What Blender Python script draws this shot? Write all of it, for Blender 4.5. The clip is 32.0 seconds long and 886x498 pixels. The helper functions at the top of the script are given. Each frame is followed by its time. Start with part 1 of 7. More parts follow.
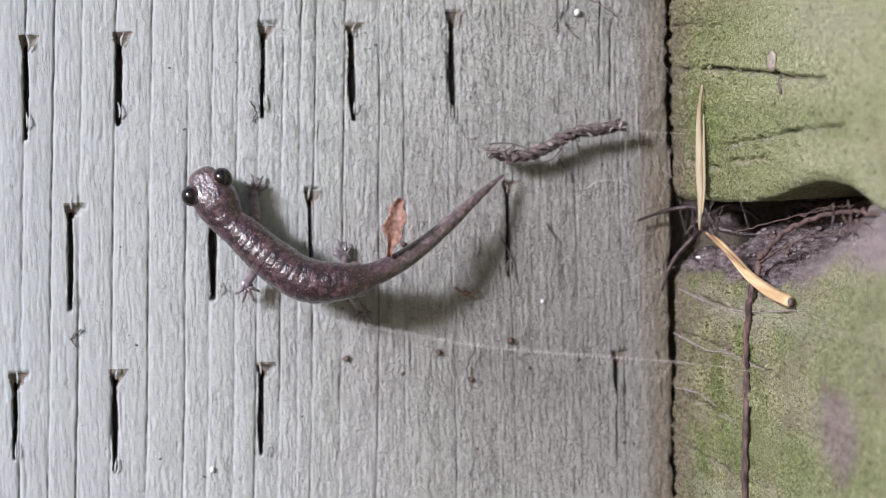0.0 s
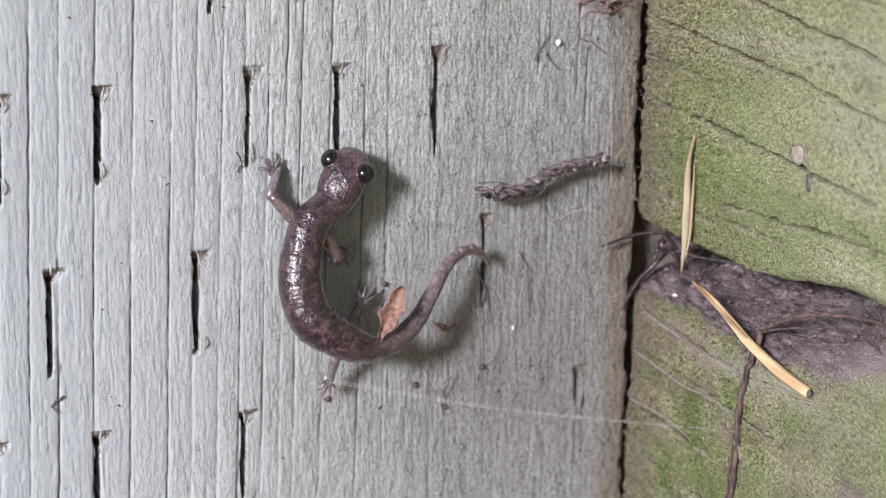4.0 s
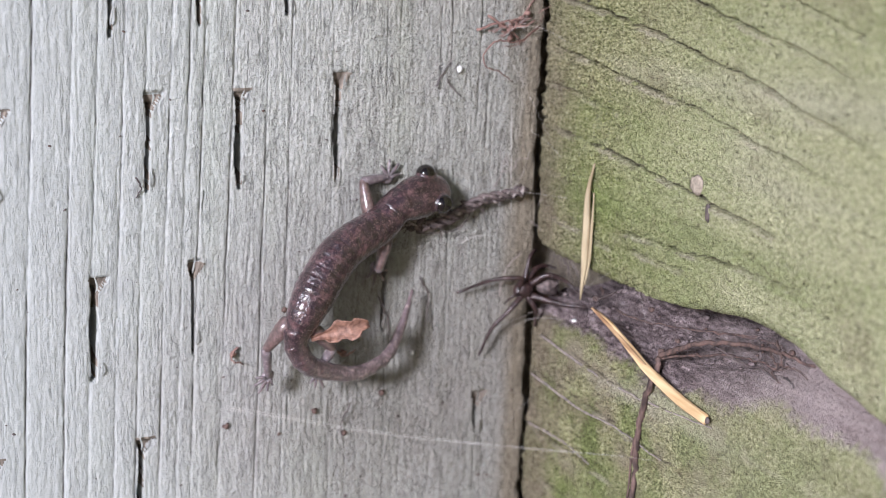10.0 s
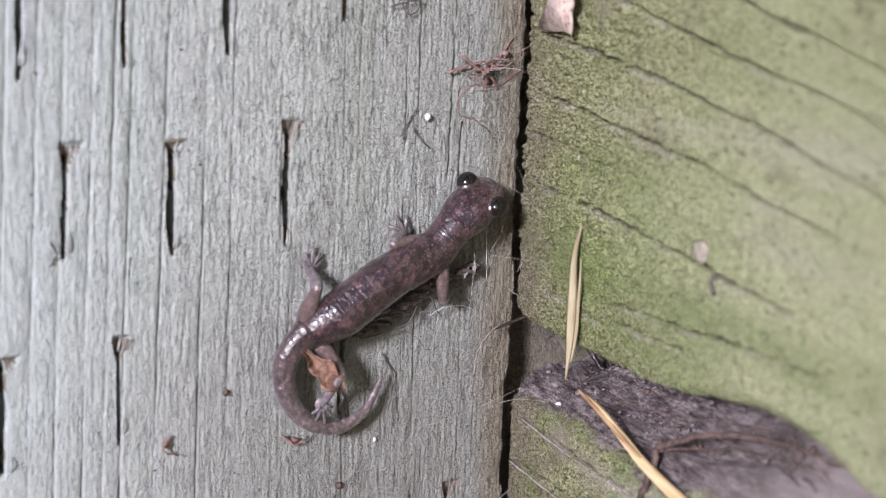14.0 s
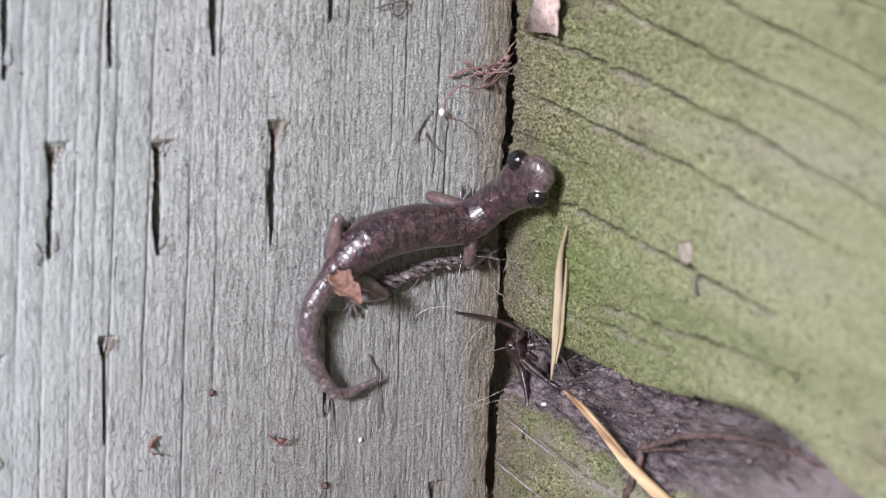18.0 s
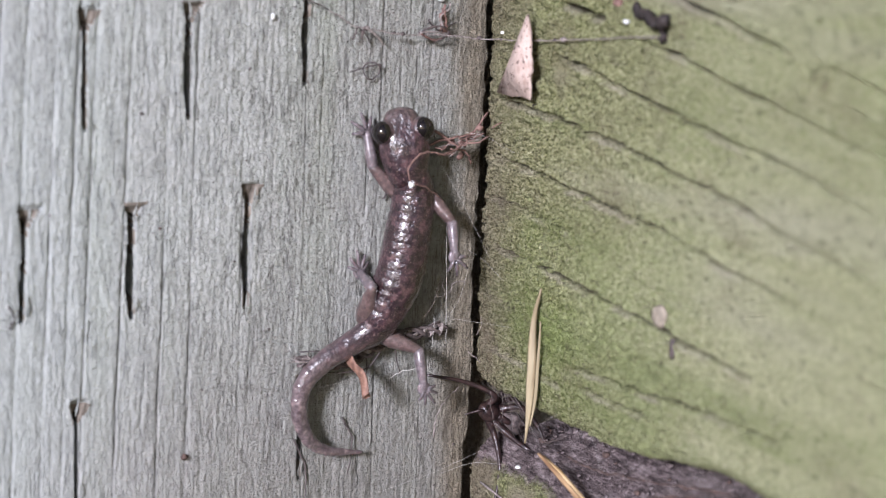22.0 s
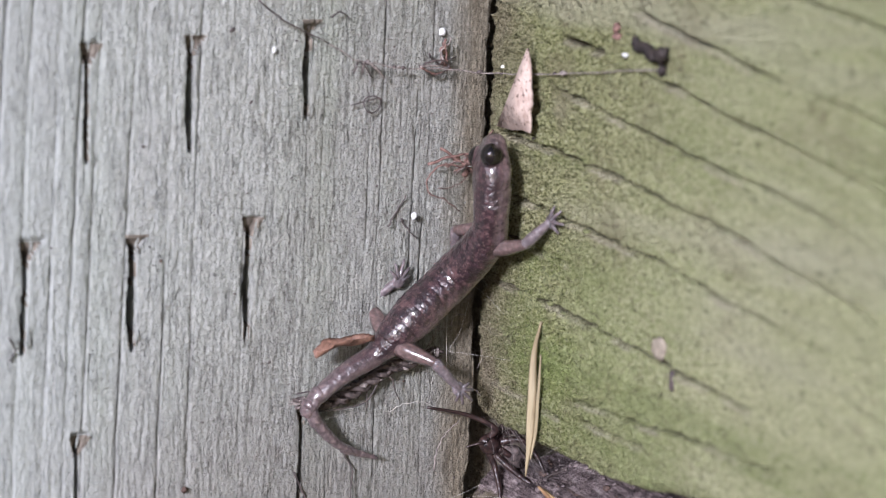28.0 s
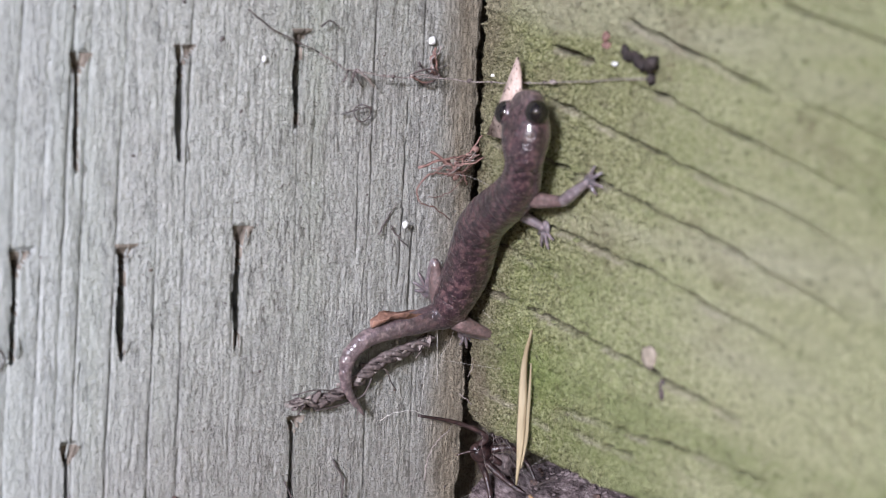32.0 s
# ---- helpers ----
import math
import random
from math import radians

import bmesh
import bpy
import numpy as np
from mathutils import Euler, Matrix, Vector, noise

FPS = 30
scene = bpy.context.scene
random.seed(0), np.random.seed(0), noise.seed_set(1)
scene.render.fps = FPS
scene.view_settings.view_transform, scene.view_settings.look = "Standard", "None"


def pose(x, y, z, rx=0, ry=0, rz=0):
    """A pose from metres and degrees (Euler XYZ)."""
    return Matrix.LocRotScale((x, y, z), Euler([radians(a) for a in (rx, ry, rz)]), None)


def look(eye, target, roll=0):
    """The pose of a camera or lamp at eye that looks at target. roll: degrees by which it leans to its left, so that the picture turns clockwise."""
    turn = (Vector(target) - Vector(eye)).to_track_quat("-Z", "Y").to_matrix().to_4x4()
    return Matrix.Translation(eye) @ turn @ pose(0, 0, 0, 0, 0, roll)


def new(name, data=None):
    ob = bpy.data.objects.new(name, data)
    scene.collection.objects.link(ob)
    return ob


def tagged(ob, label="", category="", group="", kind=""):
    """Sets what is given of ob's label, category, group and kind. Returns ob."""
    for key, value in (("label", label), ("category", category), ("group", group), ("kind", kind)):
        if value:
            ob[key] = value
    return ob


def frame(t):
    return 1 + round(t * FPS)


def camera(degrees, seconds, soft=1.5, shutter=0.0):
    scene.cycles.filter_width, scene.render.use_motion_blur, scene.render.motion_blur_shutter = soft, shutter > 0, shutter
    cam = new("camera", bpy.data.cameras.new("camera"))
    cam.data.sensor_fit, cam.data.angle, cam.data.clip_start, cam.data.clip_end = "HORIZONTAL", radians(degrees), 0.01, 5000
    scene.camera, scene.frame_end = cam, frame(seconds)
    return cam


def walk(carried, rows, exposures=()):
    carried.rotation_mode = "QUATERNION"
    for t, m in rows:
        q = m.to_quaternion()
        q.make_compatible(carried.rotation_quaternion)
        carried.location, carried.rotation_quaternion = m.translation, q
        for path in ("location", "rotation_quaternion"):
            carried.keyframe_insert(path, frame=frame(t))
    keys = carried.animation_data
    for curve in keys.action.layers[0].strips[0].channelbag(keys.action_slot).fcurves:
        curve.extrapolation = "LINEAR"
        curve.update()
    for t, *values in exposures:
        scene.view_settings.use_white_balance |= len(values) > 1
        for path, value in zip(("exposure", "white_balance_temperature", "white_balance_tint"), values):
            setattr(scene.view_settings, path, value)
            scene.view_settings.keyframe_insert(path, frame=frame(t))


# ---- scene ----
# A small salamander on a weathered post, in the corner where mossy boards meet it.
# Lengths in the functions below are in millimetres; MM turns them into metres.
MM = 0.001
CORNER = 32.7          # where the boards' face meets the post's face

# ---------------------------------------------------------------- camera
cam = camera(30, 32.0, soft=1.0)
PATH = [
    (0.0, (-0.04374, -0.22365, 0.00479, 85.992, 1.285, -11.048)),
    (0.58, (-0.04374, -0.22365, 0.00479, 85.992, 1.285, -11.048)),
    (0.82, (-0.08451, -0.19787, 0.05612, 71.638, -0.721, -23.367)),
    (1.0, (-0.08451, -0.19787, 0.05612, 71.638, -0.721, -23.367)),
    (1.5, (-0.08517, -0.19834, 0.05642, 71.567, -0.690, -23.482)),
    (2.0, (-0.08542, -0.19812, 0.05649, 71.545, -0.660, -23.660)),
    (2.5, (-0.08514, -0.19823, 0.05676, 71.456, -0.656, -23.551)),
    (3.0, (-0.08547, -0.19808, 0.05652, 71.535, -0.648, -23.651)),
    (3.5, (-0.08503, -0.19777, 0.05679, 73.271, -0.669, -23.661)),
    (5.5, (-0.08513, -0.19756, 0.05707, 74.001, -0.805, -23.718)),
    (6.0, (-0.08505, -0.19761, 0.05685, 74.059, -0.801, -23.631)),
    (6.5, (-0.08471, -0.19769, 0.05686, 73.989, -0.811, -23.568)),
    (7.0, (-0.08538, -0.19753, 0.05720, 73.997, -0.986, -24.317)),
    (7.5, (-0.08531, -0.19771, 0.05641, 72.923, -0.812, -24.091)),
    (7.7, (-0.08434, -0.19774, 0.05730, 72.622, -0.923, -23.914)),
    (8.0, (-0.08639, -0.19668, 0.05864, 72.408, -2.006, -27.359)),
    (8.5, (-0.08654, -0.19611, 0.05970, 72.161, -1.895, -27.266)),
    (9.0, (-0.08661, -0.19636, 0.05939, 72.270, -1.896, -27.281)),
    (9.5, (-0.08693, -0.19581, 0.05976, 73.572, -1.993, -27.476)),
    (10.0, (-0.08699, -0.19581, 0.05932, 74.018, -2.076, -27.562)),
    (10.5, (-0.08749, -0.19533, 0.05922, 74.208, -2.079, -27.617)),
    (11.0, (-0.08695, -0.19563, 0.05932, 75.104, -2.091, -27.632)),
    (11.5, (-0.08765, -0.19538, 0.05930, 75.235, -2.128, -27.772)),
    (12.0, (-0.08737, -0.19545, 0.05920, 75.287, -2.360, -28.678)),
    (12.5, (-0.08752, -0.19551, 0.06043, 74.982, -2.491, -29.152)),
    (13.0, (-0.07175, -0.17214, 0.05463, 75.662, -2.221, -28.035)),
    (13.5, (-0.07177, -0.17211, 0.05469, 75.644, -2.221, -28.046)),
    (14.0, (-0.07163, -0.17202, 0.05513, 75.508, -2.251, -28.009)),
    (14.5, (-0.07075, -0.17273, 0.05431, 75.781, -2.175, -27.674)),
    (16.5, (-0.07084, -0.17282, 0.05383, 75.931, -2.171, -27.692)),
    (17.0, (-0.07142, -0.17246, 0.05438, 75.759, -2.223, -27.905)),
    (17.5, (-0.07123, -0.17242, 0.05459, 75.688, -2.215, -27.878)),
    (18.0, (-0.07135, -0.17275, 0.05500, 75.625, -2.394, -28.304)),
    (18.5, (-0.07286, -0.17177, 0.05501, 75.740, -2.716, -29.786)),
    (19.0, (-0.07313, -0.17172, 0.05504, 75.704, -2.706, -29.791)),
    (19.5, (-0.07257, -0.17156, 0.05701, 76.924, -2.618, -29.731)),
    (20.0, (-0.07217, -0.17195, 0.05639, 77.415, -2.609, -29.501)),
    (20.5, (-0.07224, -0.17202, 0.05614, 77.495, -2.650, -29.512)),
    (21.0, (-0.07254, -0.17181, 0.05593, 77.558, -2.649, -29.615)),
    (21.5, (-0.07218, -0.17209, 0.05598, 77.550, -2.632, -29.481)),
    (22.0, (-0.07216, -0.17210, 0.05596, 77.555, -2.631, -29.476)),
    (22.5, (-0.07248, -0.17199, 0.05594, 77.565, -2.658, -29.578)),
    (23.0, (-0.07195, -0.17226, 0.05524, 77.785, -2.627, -29.407)),
    (23.5, (-0.07169, -0.17244, 0.05561, 77.776, -2.571, -29.466)),
    (24.0, (-0.07209, -0.17218, 0.05646, 78.218, -2.618, -29.474)),
    (24.5, (-0.07172, -0.17246, 0.05581, 77.947, -2.642, -29.572)),
    (25.0, (-0.07200, -0.17237, 0.05537, 77.909, -2.674, -29.757)),
    (25.5, (-0.07208, -0.17240, 0.05627, 78.918, -2.601, -29.777)),
    (27.5, (-0.07200, -0.17281, 0.05550, 78.853, -2.611, -29.330)),
    (28.0, (-0.07201, -0.17285, 0.05533, 78.911, -2.621, -29.325)),
    (28.5, (-0.07201, -0.17287, 0.05524, 78.941, -2.626, -29.323)),
    (29.0, (-0.07202, -0.17289, 0.05519, 78.955, -2.628, -29.322)),
    (29.5, (-0.07202, -0.17289, 0.05517, 78.962, -2.630, -29.321)),
    (30.0, (-0.07202, -0.17289, 0.05516, 78.966, -2.630, -29.321)),
    (30.5, (-0.07202, -0.17290, 0.05515, 78.968, -2.630, -29.321)),
    (31.0, (-0.07226, -0.17280, 0.05527, 79.004, -2.694, -29.592)),
    (31.5, (-0.07199, -0.17287, 0.05528, 79.068, -2.662, -29.674)),
    (32.0, (-0.07160, -0.17304, 0.05550, 79.179, -2.586, -29.538)),
]
walk(cam, [(t, pose(*p)) for t, p in PATH], [(0, 0.30, 5700, 20), (3, 0.30, 5700, 20), (7, 0.33, 5700, 20), (9, 0.40, 5680, 20), (12, 0.37, 5640, 20), (14, 0.37, 5620, 20), (20, 0.32, 5600, 20), (25, 0.25, 5610, 20), (29, 0.24, 5620, 20), (30, 0.32, 5620, 20), (32, 0.30, 5620, 20)])
cam.data.dof.use_dof = True
cam.data.dof.focus_distance = 0.207
cam.data.dof.aperture_fstop = 25.0

# ---------------------------------------------------------------- light
world = bpy.data.worlds.new("sky")
scene.world = world
world.use_nodes = True
wn = world.node_tree.nodes
sky = wn.new("ShaderNodeTexSky")
sky.sky_type = "NISHITA"
sky.sun_disc = False
sky.sun_elevation = radians(21)
sky.sun_rotation = radians(228)
sky.air_density = 1.0
sky.dust_density = 3.0
world.node_tree.links.new(sky.outputs[0], wn["Background"].inputs[0])
wn["Background"].inputs[1].default_value = 0.045
sun_data = bpy.data.lights.new("sun", "SUN")
sun_data.energy = 4.7
sun_data.angle = radians(9)
sun_data.color = (1.0, 0.97, 0.93)
sun = new("sun", sun_data)
sun.matrix_world = look((-0.70, -0.56, 0.345), (0, 0, 0))


# ---------------------------------------------------------------- materials
class Mat:
    """Small helper for node materials."""

    def __init__(self, name):
        self.m = bpy.data.materials.new(name)
        self.m.use_nodes = True
        self.t = self.m.node_tree
        self.b = self.t.nodes["Principled BSDF"]
        self.co = self.t.nodes.new("ShaderNodeTexCoord").outputs["Object"]

    def node(self, kind, **inputs):
        n = self.t.nodes.new(kind)
        for key, value in inputs.items():
            self.put(n, key.replace("_", " "), value)
        return n

    def put(self, n, key, value):
        if hasattr(value, "is_linked"):
            self.t.links.new(value, n.inputs[key])
        else:
            n.inputs[key].default_value = value

    def stretch(self, sx, sy, sz, source=None):
        n = self.t.nodes.new("ShaderNodeMapping")
        n.inputs["Scale"].default_value = (sx, sy, sz)
        self.t.links.new(source or self.co, n.inputs["Vector"])
        return n.outputs[0]

    def noise(self, scale, detail=4.0, vector=None, rough=0.55):
        n = self.node("ShaderNodeTexNoise", Scale=scale, Detail=detail, Roughness=rough)
        self.t.links.new(vector or self.co, n.inputs["Vector"])
        return n.outputs[0]

    def ramp(self, value, *stops):
        n = self.t.nodes.new("ShaderNodeValToRGB")
        while len(n.color_ramp.elements) < len(stops):
            n.color_ramp.elements.new(0.5)
        for e, (p, c) in zip(n.color_ramp.elements, stops):
            e.position, e.color = p, (*c, 1) if len(c) == 3 else c
        self.t.links.new(value, n.inputs[0])
        return n.outputs[0]

    def mix(self, a, b, fac, how="MIX"):
        n = self.t.nodes.new("ShaderNodeMix")
        n.data_type, n.blend_type = "RGBA", how
        for socket, value in ((n.inputs[0], fac), (n.inputs[6], a), (n.inputs[7], b)):
            if hasattr(value, "is_linked"):
                self.t.links.new(value, socket)
            else:
                socket.default_value = value if isinstance(value, float) else (*value, 1)
        return n.outputs[2]

    def bump(self, height, strength, distance, normal=None):
        n = self.node("ShaderNodeBump", Height=height, Strength=strength, Distance=distance)
        if normal is not None:
            self.t.links.new(normal, n.inputs["Normal"])
        return n.outputs[0]

    def done(self, color, rough=0.8, normal=None, **more):
        self.put(self.b, "Base Color", color if hasattr(color, "is_linked") else (*color, 1))
        self.put(self.b, "Roughness", rough)
        if normal is not None:
            self.put(self.b, "Normal", normal)
        for key, value in more.items():
            self.put(self.b, key.replace("_", " "), value)
        return self.m


GREY3 = lambda v: (v, v, v)


def make_post_wood():
    m = Mat("weathered_treated_wood")
    fibre = m.noise(2500, 4, m.stretch(1, 1, 0.40), 0.68)
    crumb = m.noise(2300, 4, m.stretch(1, 1, 0.55), 0.7)
    tick = m.noise(1500, 4, m.stretch(0.45, 1, 1.5), 0.7)
    hair = m.noise(1900, 3, m.stretch(1, 1, 0.075), 0.65)
    broken = m.noise(700, 3, m.stretch(1, 1, 0.25))
    band = m.noise(150, 3, m.stretch(1, 1, 0.05))
    patch = m.noise(34, 4)
    east = m.node("ShaderNodeSeparateXYZ", Vector=m.co).outputs[0]
    rough_side = m.ramp(m.node("ShaderNodeMapRange", Value=east, From_Min=-0.05, From_Max=0.006).outputs[0], (0.0, GREY3(0.22)), (0.6, GREY3(0.75)), (1.0, GREY3(1)))
    c = m.ramp(fibre, (0.35, (0.43, 0.435, 0.40)), (0.45, (0.55, 0.56, 0.525)), (0.56, (0.63, 0.645, 0.61)), (0.66, (0.72, 0.735, 0.71)))
    # greenish preservative in some bands, brownish grime in patches
    c = m.mix(c, (0.43, 0.49, 0.36), m.ramp(band, (0.48, GREY3(0)), (0.70, GREY3(0.3))))
    c = m.mix(c, (0.42, 0.36, 0.36), m.ramp(patch, (0.50, GREY3(0)), (0.70, GREY3(0.34))))
    # dark pits, pale torn fibre and short cross ticks
    c = m.mix(c, (0.20, 0.185, 0.165), m.mix(m.ramp(crumb, (0.60, GREY3(0)), (0.68, GREY3(0.6))), rough_side, 1.0, "MULTIPLY"))
    c = m.mix(c, (0.77, 0.78, 0.77), m.ramp(crumb, (0.30, GREY3(0.55)), (0.38, GREY3(0))))
    c = m.mix(c, (0.22, 0.19, 0.17), m.mix(m.ramp(tick, (0.63, GREY3(0)), (0.68, GREY3(0.6))), rough_side, 1.0, "MULTIPLY"))
    # hairline splits along the grain, broken into short pieces
    line = m.ramp(hair, (0.470, GREY3(0)), (0.492, GREY3(1)), (0.508, GREY3(1)), (0.530, GREY3(0)))
    line = m.mix(line, m.ramp(broken, (0.46, GREY3(0.0)), (0.62, GREY3(0.7))), 1.0, "MULTIPLY")
    line = m.mix(line, rough_side, 1.0, "MULTIPLY")
    c = m.mix(c, (0.11, 0.10, 0.09), line)
    # bluer grey towards the open side, darker and browner towards the boards
    open_side = m.node("ShaderNodeMapRange", Value=east, From_Min=0.004, From_Max=-0.056)
    c = m.mix(c, (0.42, 0.455, 0.465), m.ramp(open_side.outputs[0], (0.0, GREY3(0)), (0.4, GREY3(0.5)), (1.0, GREY3(0.82))))
    board_side = m.node("ShaderNodeMapRange", Value=east, From_Min=0.002, From_Max=0.032)
    c = m.mix(c, (0.24, 0.215, 0.18), m.ramp(board_side.outputs[0], (0.0, GREY3(0)), (1.0, GREY3(0.42))))
    # a brown-grey film low on the sheltered side: dirt, and shade put into the colour
    spot = m.node("ShaderNodeVectorMath")
    spot.operation = "DISTANCE"
    m.t.links.new(m.co, spot.inputs[0])
    spot.inputs[1].default_value = (0.010, 0.0, -0.022)
    film_shade = m.node("ShaderNodeMath")
    film_shade.operation = "MULTIPLY_ADD"
    m.put(film_shade, 0, m.noise(70, 5, m.stretch(1, 1, 0.6), 0.65))
    m.put(film_shade, 1, 0.030)
    m.put(film_shade, 2, spot.outputs["Value"])
    film_shade = m.node("ShaderNodeMapRange", Value=film_shade.outputs[0], From_Min=0.054, From_Max=0.022)
    c = m.mix(c, (0.27, 0.245, 0.225), m.ramp(film_shade.outputs[0], (0.0, GREY3(0)), (1.0, GREY3(0.55))))
    # dark seams between the growth rings
    seam = m.node("ShaderNodeAttribute")
    seam.attribute_name = "seam"
    c = m.mix(c, (0.085, 0.075, 0.07), m.ramp(seam.outputs["Fac"], (0.25, GREY3(0)), (0.85, GREY3(0.85))))
    # a tan strip of bare wood along the boards
    wander = m.node("ShaderNodeMath")
    wander.operation = "MULTIPLY_ADD"
    m.put(wander, 0, m.noise(130, 3, m.stretch(1, 1, 0.2)))
    m.put(wander, 1, 0.006)
    m.put(wander, 2, east)
    strip = m.node("ShaderNodeMapRange", Value=wander.outputs[0], From_Min=0.0300, From_Max=0.0330)
    tan = m.ramp(fibre, (0.3, (0.16, 0.115, 0.06)), (0.7, (0.36, 0.29, 0.18)))
    c = m.mix(c, tan, m.ramp(strip.outputs[0], (0.0, GREY3(0)), (1.0, GREY3(0.65))))
    c = m.mix(c, (0.848, 0.840, 0.812), 1.0, "MULTIPLY")
    uneven = m.ramp(rough_side, (0.2, GREY3(0.16)), (0.75, GREY3(0.55)), (1.0, GREY3(1)))
    n = m.bump(fibre, uneven, 0.00028)
    n = m.bump(crumb, uneven, 0.0008, n)
    n = m.bump(tick, uneven, 0.0004, n)
    n = m.bump(m.node("ShaderNodeInvert", Color=line).outputs[0], 0.8, 0.0003, n)
    return m.done(c, 0.86, n, Specular_IOR_Level=0.25)


def make_moss_wood(name, mossy):
    m = Mat(name)
    grain = m.noise(420, 5, m.stretch(1, 0.10, 1), 0.6)
    big = m.noise(34, 4)
    mid = m.noise(150, 4)
    fine = m.noise(2300, 4, m.stretch(1, 0.8, 1.2), 0.75)
    granules = m.noise(1150, 5, m.stretch(1, 0.6, 1.25), 0.75)
    wood = m.ramp(grain, (0.34, (0.20, 0.165, 0.105)), (0.5, (0.29, 0.25, 0.165)), (0.66, (0.39, 0.345, 0.24)))
    # dark ends of the moss ramps put shade between granules into the colour
    moss = m.ramp(fine, (0.38, (0.035, 0.036, 0.014)), (0.45, (0.27, 0.27, 0.115)), (0.55, (0.50, 0.495, 0.255)), (0.65, (0.70, 0.68, 0.44)))
    c = m.mix(wood, moss, m.ramp(mid, (0.50 - 0.22 * mossy, GREY3(0.1)), (0.70 - 0.22 * mossy, GREY3(0.92))))
    c = m.mix(c, (0.22, 0.32, 0.06), m.ramp(big, (0.50, GREY3(0)), (0.68, GREY3(0.50 + 0.08 * mossy))))
    if mossy < 0.9:
        # cushions of live green moss
        c = m.mix(c, m.ramp(fine, (0.38, (0.03, 0.04, 0.010)), (0.48, (0.16, 0.21, 0.05)), (0.64, (0.40, 0.47, 0.17))), m.ramp(m.noise(125, 4, rough=0.6), (0.47, GREY3(0)), (0.60, GREY3(0.75))))
    # paler yellow-green away from the post
    axis_y = m.node("ShaderNodeSeparateXYZ", Vector=m.co).outputs[1]
    drift = m.node("ShaderNodeMath")
    drift.operation = "MULTIPLY_ADD"
    m.put(drift, 0, m.noise(55, 3, m.stretch(1, 0.5, 1.3)))
    m.put(drift, 1, -0.045)
    m.put(drift, 2, axis_y)
    pale = m.node("ShaderNodeMapRange", Value=drift.outputs[0], From_Min=-0.040, From_Max=-0.072)
    c = m.mix(c, m.ramp(fine, (0.35, (0.45, 0.48, 0.23)), (0.65, (0.74, 0.74, 0.46))), m.ramp(pale.outputs[0], (0.0, GREY3(0)), (1.0, GREY3(0.75 * mossy + 0.1))))
    height = m.node("ShaderNodeMath")
    height.operation = "MULTIPLY_ADD"
    m.put(height, 0, m.noise(60, 4, m.stretch(1, 0.5, 1)))
    m.put(height, 1, 0.03)
    m.put(height, 2, m.node("ShaderNodeSeparateXYZ", Vector=m.co).outputs[2])
    algae = m.node("ShaderNodeMapRange", Value=height.outputs[0], From_Min=0.030, From_Max=0.062)
    c = m.mix(c, (0.30, 0.35, 0.13), m.ramp(algae.outputs[0], (0.0, GREY3(0)), (1.0, GREY3(0.35))))
    streak = m.noise(95, 4, m.stretch(1, 0.13, 1), 0.55)
    c = m.mix(c, (0.25, 0.31, 0.10), m.ramp(streak, (0.53, GREY3(0)), (0.68, GREY3(0.55))))
    c = m.mix(c, (0.62, 0.60, 0.43), m.ramp(streak, (0.34, GREY3(0.45)), (0.46, GREY3(0))))
    # dark specks, partly shade between lumps of moss put into the colour
    c = m.mix(c, (0.10, 0.085, 0.045), m.ramp(granules, (0.57, GREY3(0)), (0.66, GREY3(0.75))))
    c = m.mix(c, (0.24, 0.185, 0.12), m.ramp(m.noise(95, 5, rough=0.7), (0.56, GREY3(0)), (0.74, GREY3(0.7 - 0.2 * mossy))))
    # bare greyish wood along the lips of the cracks
    lips = m.node("ShaderNodeAttribute")
    lips.attribute_name = "lip"
    c = m.mix(c, m.ramp(fine, (0.35, (0.36, 0.31, 0.24)), (0.65, (0.66, 0.60, 0.47))), m.ramp(lips.outputs["Fac"], (0.15, GREY3(0)), (0.9, GREY3(0.5))))
    # darkens the cracks: shade put into the colour, with their brown fill
    crack_shade = m.node("ShaderNodeAttribute")
    crack_shade.attribute_name = "crack"
    c = m.mix(c, (0.075, 0.058, 0.045), m.mix(GREY3(0.0), m.ramp(crack_shade.outputs["Fac"], (0.25, GREY3(0)), (0.85, GREY3(0.9))), m.ramp(m.noise(330, 4), (0.36, GREY3(0.35)), (0.58, GREY3(0.95)))))
    # bare brown wood next to the post
    wander = m.node("ShaderNodeMath")
    wander.operation = "MULTIPLY_ADD"
    m.put(wander, 0, m.noise(160, 4))
    m.put(wander, 1, -0.009)
    m.put(wander, 2, axis_y)
    low = m.node("ShaderNodeMapRange", Value=m.node("ShaderNodeSeparateXYZ", Vector=m.co).outputs[2], From_Min=0.015, From_Max=-0.005, To_Min=0.0, To_Max=0.003)
    broad = m.node("ShaderNodeMath")
    m.put(broad, 0, wander.outputs[0])
    m.put(broad, 1, low.outputs[0])
    strip = m.node("ShaderNodeMapRange", Value=broad.outputs[0], From_Min=-0.0175 if mossy > 0.9 else -0.012, From_Max=-0.0045)
    bare = m.ramp(fine, (0.36, (0.10, 0.08, 0.055)), (0.5, (0.24, 0.20, 0.135)), (0.66, (0.38, 0.33, 0.235)))
    c = m.mix(c, bare, m.ramp(strip.outputs[0], (0.0, GREY3(0)), (1.0, GREY3(0.72))))
    if mossy < 0.9:
        # dirt washed over the lip, with a ragged edge
        lay = m.node("ShaderNodeAttribute")
        lay.attribute_name = "dirt"
        edge = m.node("ShaderNodeMath")
        edge.operation = "MULTIPLY_ADD"
        m.put(edge, 0, m.noise(700, 5, rough=0.7))
        m.put(edge, 1, 0.9)
